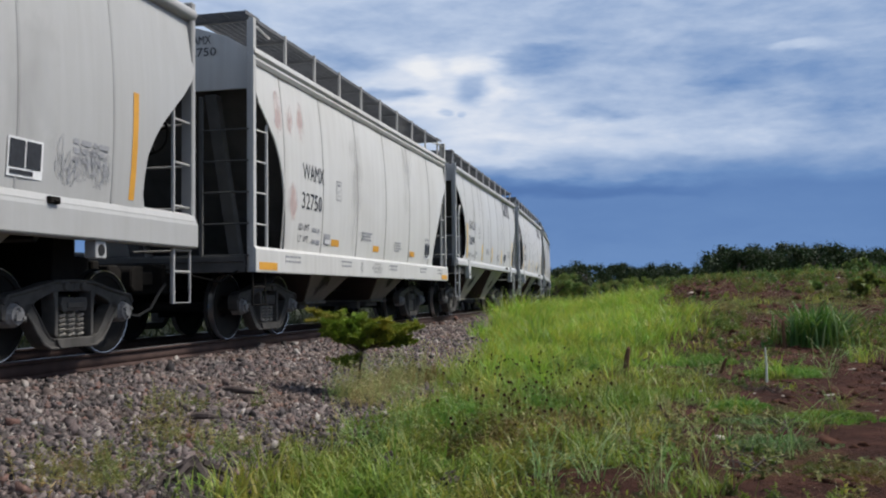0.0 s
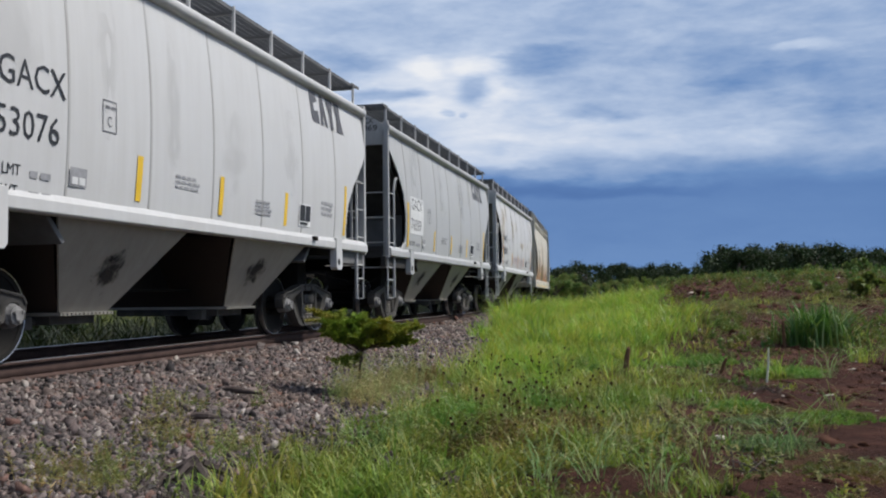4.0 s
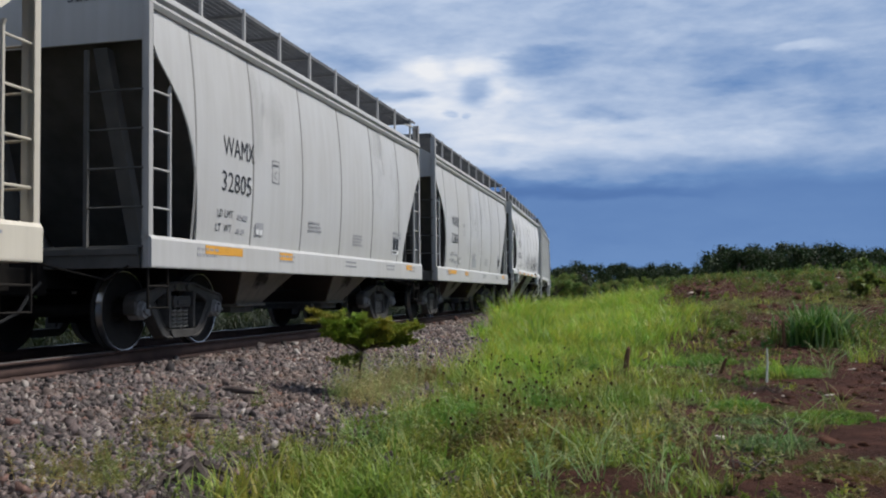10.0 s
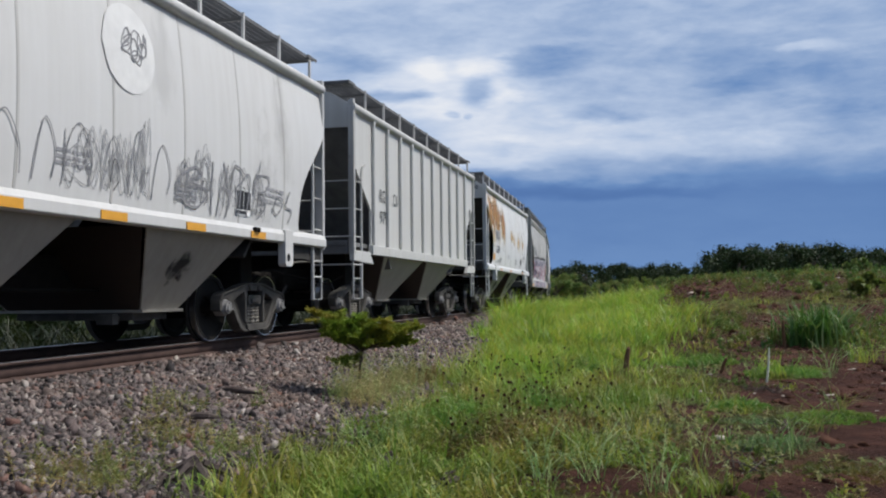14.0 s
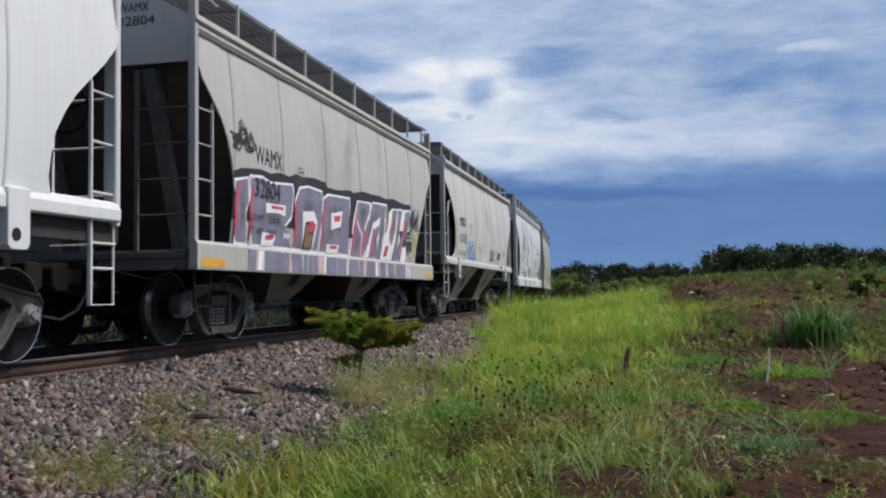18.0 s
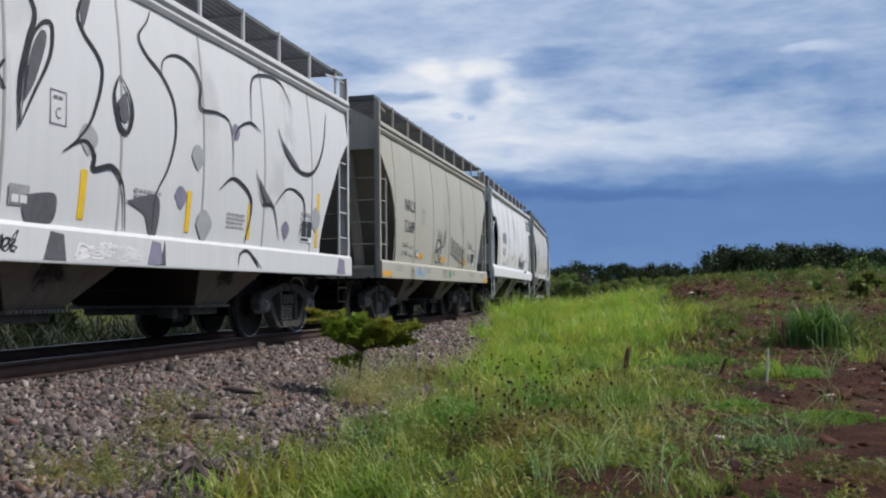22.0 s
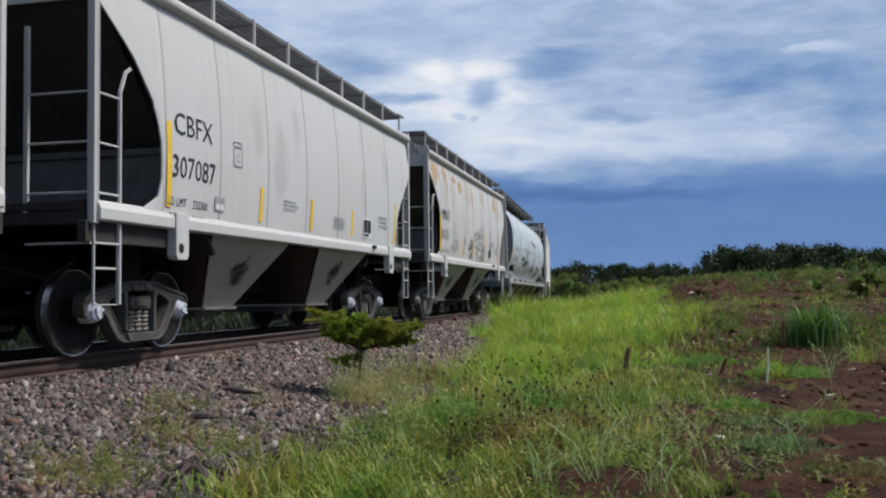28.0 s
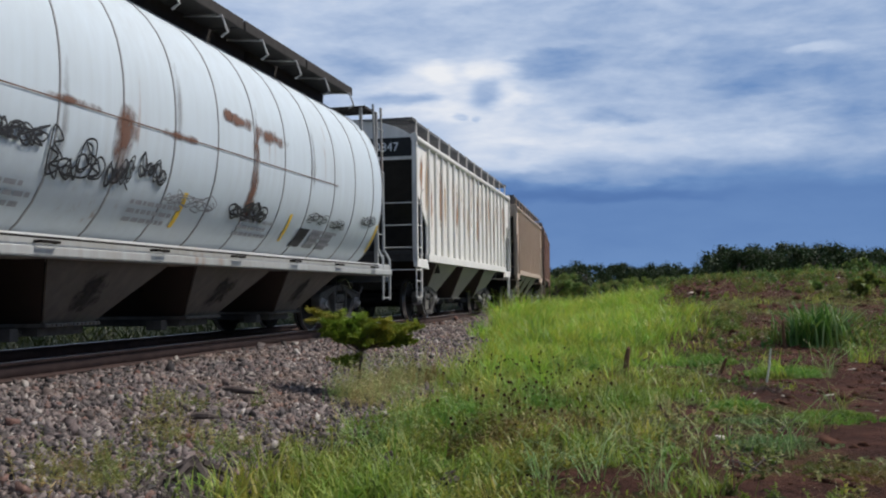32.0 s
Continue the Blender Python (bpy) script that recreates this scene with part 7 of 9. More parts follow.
def block_piece(car):
    """A large block-letter graffiti piece; the shapes spell nothing."""
    rng = random.Random(5)
    halo = [(0.92, 2.22), (1.36, 2.30), (2.04, 2.31), (2.70, 2.35), (3.22, 2.40), (4.08, 2.43), (4.27, 2.36), (5.38, 2.43), (5.56, 2.40), (6.60, 2.48), (7.50, 2.48), (8.53, 2.50), (9.31, 2.53)]
    for a, b in zip(halo, halo[1:]):
        mid = ((a[0] + b[0]) / 2, (a[1] + b[1]) / 2 + rng.uniform(-0.03, 0.05))
        decal("graffiti_shadow", [(a[0], 1.6), (a[0], 1.9), (a[0], 2.15), a, mid, b, (b[0], 2.15), (b[0], 1.9), (b[0], 1.6)], [(0, 1, 7, 8), (1, 2, 6, 7), (2, 3, 4, 5, 6)], GRAFF_BLACK, car, "deep", 0.012)
    letters = ([(0.92, 2.12), (1.34, 2.19), (1.39, 1.87), (1.31, 1.71), (1.39, 1.28), (1.01, 1.28)],
               [(1.36, 2.22), (1.75, 2.25), (2.05, 2.20), (2.83, 2.26), (2.89, 2.13), (2.83, 1.74), (2.62, 1.60), (2.89, 1.28), (1.51, 1.28), (1.40, 1.79)],
               [(2.92, 2.03), (3.07, 2.24), (3.43, 2.30), (4.04, 2.28), (4.07, 1.78), (3.97, 1.28), (2.89, 1.28), (2.97, 1.63)],
               [(4.07, 2.18), (4.27, 2.26), (5.38, 2.30), (5.39, 2.13), (5.44, 1.28), (4.01, 1.28), (4.05, 1.73)])
    for i, edge in enumerate(letters):
        cu, cz = sum(q[0] for q in edge) / len(edge), sum(q[1] for q in edge) / len(edge)
        span = max(q[0] for q in edge) - min(q[0] for q in edge)

        def shrink(q, by):
            return (q[0] - by * (1 if q[0] > cu else -1) * min(1.0, abs(q[0] - cu) / (0.25 * span)), q[1] - by * (1 if q[1] > cz else -1))
        patch(car, "deep", edge, GRAFF_WHITE, "graffiti_letter", 0.015 + 0.0004 * i, False, "white-edged lilac block letter shape")
        patch(car, "deep", [shrink(q, 0.035) for q in edge], GRAFF_LILAC, "graffiti_fill", 0.0185 + 0.0002 * i, False)
        # soft darker shading inside the letter and a red rim down one side
        patch(car, "deep", [(cu + (u - cu) * 0.5, cz + (z - cz) * 0.55) for u, z in edge], STAIN_DIM, "graffiti_shade", 0.0205, False)
        low_side = sorted(edge)[:2]
        stroke(car, "deep", [(low_side[0][0] + 0.06, 1.31), (low_side[0][0] + 0.10, 1.6), (low_side[0][0] + 0.07, 1.85), (low_side[1][0] + 0.12, 2.12)], 0.05, GRAFF_RED, "graffiti_edge", 0.022, "", True)
    # the second half: tall shafts packed side by side, white seams and red rims between them
    joined = [(5.44, 1.29), (5.58, 1.97), (5.76, 2.29), (6.45, 2.32), (6.52, 2.21), (6.63, 2.35), (7.57, 2.38), (7.45, 1.80), (7.68, 1.80), (7.87, 2.32), (8.66, 2.38), (8.73, 2.32), (8.83, 2.38), (9.31, 2.41), (9.26, 2.09), (9.04, 1.29)]
    patch(car, "deep", joined, GRAFF_WHITE, "graffiti_letter", 0.0168, False, "white ground of packed block letter shafts")
    for shaft in ([(5.82, 2.26), (6.42, 2.28), (6.44, 2.15), (6.08, 1.72), (5.80, 1.95)], [(5.76, 1.88), (6.04, 1.66), (6.04, 1.30), (5.61, 1.30)], [(6.63, 2.30), (7.16, 2.33), (7.10, 2.09), (6.62, 1.92), (6.51, 1.61), (6.30, 1.32), (6.27, 1.76)],
                  [(7.20, 2.31), (7.49, 2.33), (7.38, 1.78), (7.27, 1.30), (7.02, 1.30), (7.12, 1.99)], [(7.95, 2.29), (8.25, 2.31), (8.16, 1.91), (7.95, 1.59), (7.79, 1.72)], [(8.32, 2.31), (8.62, 2.33), (8.40, 1.78), (8.32, 1.30), (8.04, 1.30)],
                  [(8.86, 2.32), (9.23, 2.36), (9.15, 2.08), (8.78, 1.65), (8.63, 1.30), (8.54, 1.30)], [(6.72, 1.80), (7.06, 1.94), (6.98, 1.32), (6.68, 1.31)], [(8.36, 1.55), (8.72, 1.90), (8.50, 1.31), (8.36, 1.31)]):
        cu, cz = sum(q[0] for q in shaft) / len(shaft), sum(q[1] for q in shaft) / len(shaft)
        patch(car, "deep", [(cu + (u - cu) * 1.1, cz + (z - cz) * 1.02) for u, z in shaft], GRAFF_LILAC, "graffiti_fill", 0.0195, False)
        patch(car, "deep", [(cu + (u - cu) * 0.7, cz + (z - cz) * 0.7) for u, z in shaft], STAIN_DIM, "graffiti_shade", 0.0212, False)
    for rim in ([(5.77, 2.24), (5.62, 1.81), (5.53, 1.31), (5.61, 1.31), (5.73, 1.82)], [(6.14, 1.86), (6.10, 1.31), (6.20, 1.31), (6.26, 1.71)], [(6.70, 1.87), (6.55, 1.31), (6.64, 1.31), (6.79, 1.82)], [(8.02, 2.25), (7.74, 1.82), (7.88, 1.82)],
                [(7.54, 1.55), (7.75, 1.57), (7.67, 1.37), (7.44, 1.35)], [(8.79, 2.19), (8.56, 1.31), (8.66, 1.31), (8.90, 2.10)]):
        patch(car, "deep", rim, GRAFF_RED, "graffiti_edge", 0.0225, False)
    patch(car, "deep", [(7.57, 2.25), (7.69, 2.36), (7.66, 2.06), (7.53, 1.80), (7.46, 1.84)], GRAFF_OLIVE, "graffiti_gap", 0.0235, False)
    gaps = (([(1.88, 1.89), (2.57, 1.91), (2.57, 1.75), (2.33, 1.78), (1.90, 1.75)], GRAFF_RED), ([(1.81, 1.48), (2.30, 1.48), (2.20, 1.31), (1.81, 1.29)], GRAFF_RED),
            ([(3.23, 1.88), (3.67, 1.92), (3.85, 1.76), (3.82, 1.61), (3.70, 1.31), (3.30, 1.30)], GRAFF_RED), ([(4.44, 1.95), (4.98, 2.03), (4.92, 1.76), (4.47, 1.68)], GRAFF_RED),
            ([(4.31, 1.44), (4.91, 1.45), (4.84, 1.30), (4.31, 1.29)], GRAFF_RED))
    for g, hue in gaps:
        cu, cz = sum(q[0] for q in g) / len(g), sum(q[1] for q in g) / len(g)
        patch(car, "deep", g, GRAFF_WHITE, "graffiti_gap", 0.024, False)
        patch(car, "deep", [(cu + (u - cu) * 0.6 + 0.04, cz + (z - cz) * 0.35 + 0.03) for u, z in g], hue, "graffiti_gap", 0.0255, False)
    patch(car, "deep", [(3.35, 1.73), (3.51, 1.73), (3.49, 1.58), (3.71, 1.60), (3.66, 1.32), (3.29, 1.31)], GRAFF_BLACK, "graffiti_gap", 0.027, False)
    patch(car, "deep", [(3.37, 1.70), (3.48, 1.70), (3.46, 1.56), (3.66, 1.57), (3.62, 1.35), (3.33, 1.34)], GRAFF_OLIVE, "graffiti_gap", 0.0285, False)
    L = car["length"] / 2
    x = 1.35
    while x < 9.3:
        w = rng.uniform(0.05, 0.42)
        mat = rng.choice((GRAFF_LILAC, GRAFF_LILAC, GRAFF_LILAC, GRAFF_WHITE, GRAFF_WHITE, GRAFF_PINK))
        w = w if mat == GRAFF_LILAC else w * 0.35
        form = Form()
        s = rng.uniform(-0.06, 0.06)
        form.prism([(L - x, 0.955), (L - x - w, 0.955), (L - x - w + s, 1.225), (L - x + s, 1.225)], 1.588, 1.5955)
        part("graffiti_stripe", form, mat, car)
        x += w + rng.uniform(0, 0.05)
    tag(car, "deep", 0.85, 1.5, 2.5, 2.8, GRAFF_BLACK, 0.035, 3, 5)
    tag(car, "deep", 9.2, 9.95, 2.0, 2.45, GRAFF_BLACK, 0.03, 4, 6)
    for line in ([(9.5, 2.1), (9.75, 2.14), (9.9, 1.95), (9.65, 1.85), (9.85, 1.65), (9.6, 1.45)], [(9.4, 1.9), (9.5, 1.65), (9.4, 1.4)], [(9.7, 2.05), (9.95, 2.0), (9.8, 1.7)]):
        stroke(car, "deep", line, 0.06, GRAFF_YELLOW, "scrawl", 0.016, "yellow-green and ochre scrawl")
    stroke(car, "deep", [(9.35, 2.0), (9.5, 1.9), (9.6, 1.7), (9.5, 1.5)], 0.05, STAIN_ORANGE, "scrawl", 0.0175, "faint ochre scrawl")


def bubble_piece(car):
    """Black bubble outlines wound over a white car."""
    k = "deep"
    lines = [[(2.64, 3.45), (2.91, 3.19), (2.81, 2.86), (2.70, 2.50), (2.69, 2.08)], [(2.69, 2.08), (2.87, 2.41), (3.10, 2.80), (3.14, 3.10), (2.97, 3.05), (2.81, 2.78), (2.69, 2.08)],
             [(3.91, 3.80), (3.70, 3.59), (3.55, 3.32), (3.63, 3.15), (3.90, 2.88), (3.75, 2.39), (3.52, 2.12), (3.29, 1.96)], [(3.29, 1.96), (3.60, 2.11), (3.77, 2.00), (3.78, 1.86), (4.08, 1.92), (4.28, 1.75), (4.38, 1.30)],
             [(4.90, 3.75), (4.80, 3.60), (4.61, 3.39), (4.73, 3.22), (5.01, 3.07), (5.26, 2.80), (5.29, 2.43), (5.14, 2.04), (4.91, 1.71), (4.88, 1.32)],
             [(5.01, 3.04), (5.09, 3.25), (5.39, 3.37), (5.73, 3.33), (5.91, 3.15), (5.90, 2.86), (6.35, 2.88), (6.67, 2.76), (6.73, 2.11)], [(6.34, 1.92), (6.73, 2.11), (7.18, 1.97), (7.28, 1.74), (7.14, 1.30)],
             [(7.57, 2.84), (7.27, 2.92), (6.89, 2.79), (6.73, 2.59)], [(7.27, 2.92), (7.39, 3.51), (7.86, 3.70), (8.40, 3.70), (8.71, 3.43)], [(8.17, 3.00), (8.39, 2.69), (8.83, 2.48), (9.42, 2.51), (9.87, 2.90), (10.21, 3.60)],
             [(7.39, 2.31), (7.65, 1.89), (7.98, 1.86), (8.23, 1.41)], [(7.98, 1.86), (8.47, 2.16), (9.03, 2.08), (9.13, 1.74), (8.92, 1.52)], [(4.19, 2.87), (4.10, 2.64), (4.19, 2.36), (4.33, 2.31), (4.42, 2.50), (4.38, 2.69), (4.21, 2.88)],
             [(1.5, 3.3), (1.9, 3.5), (2.2, 3.1), (1.8, 2.7), (1.5, 2.9)]]
    for i, ln in enumerate(lines):
        stroke(car, k, ln, 0.026 if i % 3 else 0.036, GRAFF_BLACK, "graffiti_outline", 0.019, "black bubble outline", True)
    for ln in ([(2.74, 2.30), (2.90, 2.55), (3.06, 2.95), (2.98, 3.0), (2.84, 2.75)], [(2.77, 1.51), (3.18, 1.57), (3.26, 1.47), (3.19, 1.29), (2.88, 1.28)], [(4.36, 1.61), (4.96, 1.71), (4.98, 1.30), (4.83, 1.30), (4.70, 1.50)], [(3.60, 3.45), (3.85, 3.72), (3.62, 3.20)], [(4.16, 2.60), (4.22, 2.42), (4.36, 2.45), (4.30, 2.70)],
               [(8.30, 2.85), (8.50, 2.64), (8.90, 2.50), (8.80, 2.58)], [(7.45, 2.25), (7.70, 1.92), (7.95, 1.90), (7.72, 2.05)]):
        patch(car, k, ln, EMBLEM_GREY, "graffiti_fill")
    for u, z, r in ((3.68, 2.14, 0.16), (5.82, 2.26, 0.16), (6.03, 1.47, 0.2), (8.45, 1.56, 0.14), (6.81, 2.72, 0.12), (5.45, 1.75, 0.14), (9.6, 1.8, 0.2)):
        patch(car, k, [(u - r, z), (u - r * 0.6, z + r * 0.7), (u, z + r * 0.9), (u + r * 0.7, z + r * 0.5), (u + r * 0.9, z - r * 0.1), (u, z - r)], PATCH_GREY if r > 0.15 else GRAFF_LILAC, "graffiti_shade", 0.015)
    L = car["length"] / 2
    for a, w, m in ((0.1, 0.5, GRAFF_LILAC), (3.05, 0.32, EMBLEM_GREY), (4.75, 0.3, GRAFF_LILAC), (5.0, 0.12, EMBLEM_GREY), (10.55, 0.4, GRAFF_LILAC)):
        f = Form()
        f.prism([(L - a, 0.96), (L - a - w, 0.96), (L - a - w * 0.9, 1.2), (L - a - 0.1, 1.22)], 1.588, 1.595)
        part("graffiti_stripe", f, m, car)
    tag(car, k, 3.5, 4.6, 1.0, 1.14, GRAFF_WHITE, 0.03, 91, 8, "scrawl", "white scrawl on the sill")
    tag(car, k, 2.4, 2.7, 1.0, 1.16, GRAFF_BLACK, 0.02, 92, 3)
    for ln in ([(6.9, 1.0), (6.95, 1.15), (7.15, 1.2), (7.4, 1.1), (7.6, 0.98)], [(7.2, 1.18), (7.35, 1.1), (7.5, 0.98)]):
        stroke(car, k, ln, 0.03, GRAFF_BLACK, "graffiti_outline", 0.019, "", True)


def sill_strips(car, at, mat, w=0.42, z=0.965):
    """Flat reflectors on a deep sill."""
    L = car["length"]
    for u in at:
        part("reflector_strip", kept(("sill_strip", w, z), lambda f: f.box(-w, 0, 1.588, 1.594, z, z + 0.105), 0), mat, car, "", pose(L / 2 - u, 0, 0))


def sill_warning(car, back):
    """Three lines of warning on a deep sill."""
    v, f = [], []
    for z, text, w, shift in ((1.155, "OPEN HATCH", 0.44, 0.09), (1.085, "BEFORE UNLOADING", 0.62, 0.0), (1.015, "COMPARTMENT", 0.48, 0.07)):
        tv, tf = WORDS[text]
        k = w / tv[:, 0].max()
        f += [tuple(len(v) + i for i in face) for face in tf]
        v += [(car["length"] / 2 - back - shift - p[0] * k, 1.5925, z + p[1] * 0.05) for p in tv]
    form = Form()
    form.add(v, f)
    return part("warning_lettering", form, PLATE_GREY, car)


def sill_bars(car, seed):
    rng = random.Random(seed)
    L = car["length"]
    for u in (1.0, 3.4, 6.2, 8.6, 10.2):
        v = Form()
        for r in range(2):
            x = u
            while x < u + 0.5:
                w = rng.uniform(0.05, 0.12)
                v.box(L / 2 - x - w, L / 2 - x, 1.590, 1.5945, 1.16 - r * 0.07, 1.19 - r * 0.07)
                x += w + 0.03
        tagged(part("small_lettering", v, LETTER_PALE, car), kind="stuff")


def logo(car, kind, back, z, size=0.5):
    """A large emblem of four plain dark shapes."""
    w, g = size * 0.66, size * 0.74
    lean = lambda u, v: (back + u - 0.06 * v, z + v * size)
    shapes = [[(0.1 * w, 0), (0, 0.12), (0, 0.88), (0.1 * w, 1), (w * 0.95, 1), (w * 0.95, 0.72), (w * 0.42, 0.62), (w * 0.42, 0.38), (w * 0.95, 0.42), (w * 0.95, 0)],
              [(g, 0), (g + w * 0.28, 1), (g + w * 0.72, 1), (g + w, 0), (g + w * 0.66, 0), (g + w * 0.5, 0.45), (g + w * 0.34, 0)],
              [(2 * g, 1), (2 * g + w, 1), (2 * g + w * 0.72, 0.5), (2 * g + w * 0.68, 0), (2 * g + w * 0.30, 0), (2 * g + w * 0.28, 0.5)],
              [(3 * g, 0), (3 * g + w * 0.22, 0.5), (3 * g, 1), (3 * g + w * 0.9, 1), (3 * g + w * 0.78, 0.5), (3 * g + w, 0)]]
    for sh in shapes:
        decal("emblem_shape", [lean(u, v) for u, v in sh], [tuple(range(len(sh)))], EMBLEM_GREY, car, kind)


TRAIN = []


def put(car, s):
    TRAIN.append((car, s + car["length"] / 2))
    return car


def make_train():
    k = slim_car("white-grey covered hopper car with an orange upright strip", finish(1, (0.47, 0.47, 0.46), 3.98, "slim", 0.35), 8, True)
    put(k, -20.25)
    common_marks(k, "slim", "WAMX", "32750", 1)
    strip(k, "slim", 9.95, 1.62, 2.75, 0.1, ORANGE, slant=0.05)
    tag(k, "slim", 8.75, 9.6, 1.7, 2.0, LETTER_PALE, 0.010, 11, 14)
    k = deep_car("dirty white covered hopper car with faint red scrawls", finish(2, (0.66, 0.65, 0.62), 3.94, "deep", 0.35, seam=0.6))
    put(k, -7.29)
    common_marks(k, "deep", "WAMX", "32750", 2)
    sill_strips(k, (0.1, 10.6), ORANGE, 0.6)
    for u in (2.95, 5.2, 7.8):
        strip(k, "deep", u, 1.42, 1.53, 0.36, ORANGE)
    for u in (0.75, 1.15, 1.6):
        blotch(k, "deep", u, 3.2, 0.16, 0.35, STAIN_PINK, "faint worn red scrawl")
    blotch(k, "deep", 1.25, 2.0, 0.2, 0.3, STAIN_PINK, "faint worn red scrawl")
    sill_bars(k, 2)
    sill_warning(k, 5.1)
    stroke(k, "deep", [(4.43, 1.1), (4.48, 1.19), (4.53, 1.1), (4.48, 1.02), (4.43, 1.1)], 0.015, GRAFF_GREY)
    for s, num, c in ((5.16, "76094", (0.57, 0.57, 0.56)), (17.72, "53076", (0.60, 0.60, 0.595)), (30.5, "76069", (0.47, 0.475, 0.475))):
        k = slim_car("light grey covered hopper car with yellow strips and a dark emblem", finish(s, c, 3.98, "slim", 0.25, end=PRIMER if num == "53076" else None))
        put(k, s)
        if num == "76069":
            strip(k, "slim", 1.5, 1.92, 2.72, 1.15, PATCH_WHITE, "paint_patch", 0, 0.0128)
        common_marks(k, "slim", "GACX", num, s, z=(2.44, 2.0), back=1.58)
        tall_strips(k, YELLOW)
        logo(k, "slim", 8.45 if num == "76094" else 8.75, 3.36, 0.50)
    k = slim_car("pale grey covered hopper car with ochre stains and faint pink scrawls", finish(6, (0.60, 0.60, 0.595), 3.98, "slim", 0.3, rust=0.1, rust_at=(2.0, 2.6), rust_colour=(0.42, 0.26, 0.09), end=PRIMER, seam=0.9))
    put(k, 43.34)
    common_marks(k, "slim", "NAHX", "500697", 6, z=(2.44, 2.0), back=1.43, load=("233800", "52200"))
    for i, u in enumerate((4.0, 4.5, 4.95, 5.4, 5.95, 6.4, 6.85)):
        stroke(k, "slim", [(u, 1.62), (u + 0.12, 1.95 + 0.06 * (i % 3)), (u + 0.25, 1.75), (u + 0.38, 1.98), (u + 0.42, 1.62)], 0.022, GRAFF_PINK, label="faint pink scrawl")
    for u, z, ru, rz in ((1.35, 2.85, 0.42, 0.45), (1.75, 3.35, 0.3, 0.35), (2.4, 3.55, 0.2, 0.4), (4.1, 3.0, 0.25, 0.6), (5.35, 3.25, 0.2, 0.4), (6.7, 2.52, 0.9, 0.2), (9.0, 2.56, 0.5, 0.25), (10.4, 3.2, 0.4, 0.6)):
        blotch(k, "slim", u, z, ru, rz, STAIN_OCHRE, "faint ochre stain")
    tall_strips(k, ORANGE, "slim", (1.3, 3.75, 5.60, 7.40, 9.95))
    look_of = finish(7, (0.66, 0.61, 0.50), 3.94, "deep", 0.3, rust=0.45, rust_low=1.7, seam=0.8, rust_colour=(0.33, 0.15, 0.04), end=car_paint("rusty cream end steel", (0.42, 0.38, 0.29), grime=0.6, rust=0.7, seed=9, rust_colour=(0.22, 0.10, 0.04)))
    look_of["bulkhead"] = look_of["end"]
    k = deep_car("cream covered hopper car streaked with rust, with a brown bubble scrawl", look_of, "hook")
    put(k, 56.05)
    common_marks(k, "deep", "AOKX", "83253", 7, z=(2.55, 2.07), back=2.14, load=("232800", "53100"), panel=8.35, plate=(1.72, -0.05))
    sill_strips(k, (1.2, 3.45, 5.15, 6.75, 8.95), YELLOW, 0.5)
    strip(k, "deep", 3.35, 1.5, 1.68, 0.35, YELLOW)
    for u, z, ru, rz in ((5.5, 2.3, 0.22, 1.4), (5.9, 2.2, 0.3, 1.2), (2.7, 2.0, 0.35, 0.9), (4.7, 2.5, 0.12, 1.1), (1.6, 1.7, 0.5, 0.6), (3.2, 2.1, 0.2, 1.0)):
        blotch(k, "deep", u, z, ru, rz, STAIN_ORANGE, "run of rust")
    blob = [(u + 0.45, z) for u, z in [(3.48, 1.30), (3.50, 1.75), (3.75, 2.05), (4.3, 2.12), (4.45, 2.04), (4.6, 2.13), (5.1, 2.08), (5.32, 1.8), (5.30, 1.35), (4.9, 1.26), (4.3, 1.28), (3.9, 1.26)]]
    patch(k, "deep", blob, FADED_BROWN, "graffiti_outline", 0.014)
    patch(k, "deep", [(4.85 + (u - 4.85) * 0.88, 1.68 + (z - 1.68) * 0.84) for u, z in blob], GRAFF_OLIVE, "graffiti_fill", 0.018, True, "mustard bubble fill")
    for i, u in enumerate((4.35, 4.85, 5.4)):
        stroke(k, "deep", [(u + 0.16, 1.9), (u - 0.12, 1.84 - 0.1 * i), (u + 0.05 * i, 1.62), (u - 0.14, 1.45 + 0.06 * i), (u + 0.18, 1.47)], 0.045, FADED_BROWN, "graffiti_line", 0.022, "", True)
    sill_bars(k, 7)
    for s, num in ((69.12, "32805"), (81.86, "32806")):
        k = deep_car("light grey covered hopper car with orange sill strips", finish(s, (0.52, 0.52, 0.51), 3.94, "deep", 0.4, seam=0.5))
        put(k, s)
        common_marks(k, "deep", "WAMX", num, s)
        if num == "32806":
            tag(k, "deep", 3.6, 6.0, 1.65, 2.1, PATCH_PALE, 0.018, 15, 10, "scrawl", "barely visible pale scrawl")
            strip(k, "deep", 4.6, 1.36, 1.6, 0.6, PATCH_GREY, "paint_patch")
        sill_strips(k, (1.2,), ORANGE, 1.0, 1.12)
        sill_strips(k, (3.4, 10.0), ORANGE, 0.45, 1.12)
        sill_bars(k, s)
    k = slim_car("pale grey hopper car with black scrawls and a worn badge", finish(10, (0.64, 0.64, 0.63), 3.98, "slim", 0.25, seam=0.92))
    put(k, 94.6)
    common_marks(k, "slim", "WSOX", "804826", 10, z=(2.44, 2.0), back=1.72)
    slim_sill_strips(k, (2.2, 3.83, 5.41, 7.07, 8.77), ORANGE)
    rng = random.Random(10)
    u = 3.6
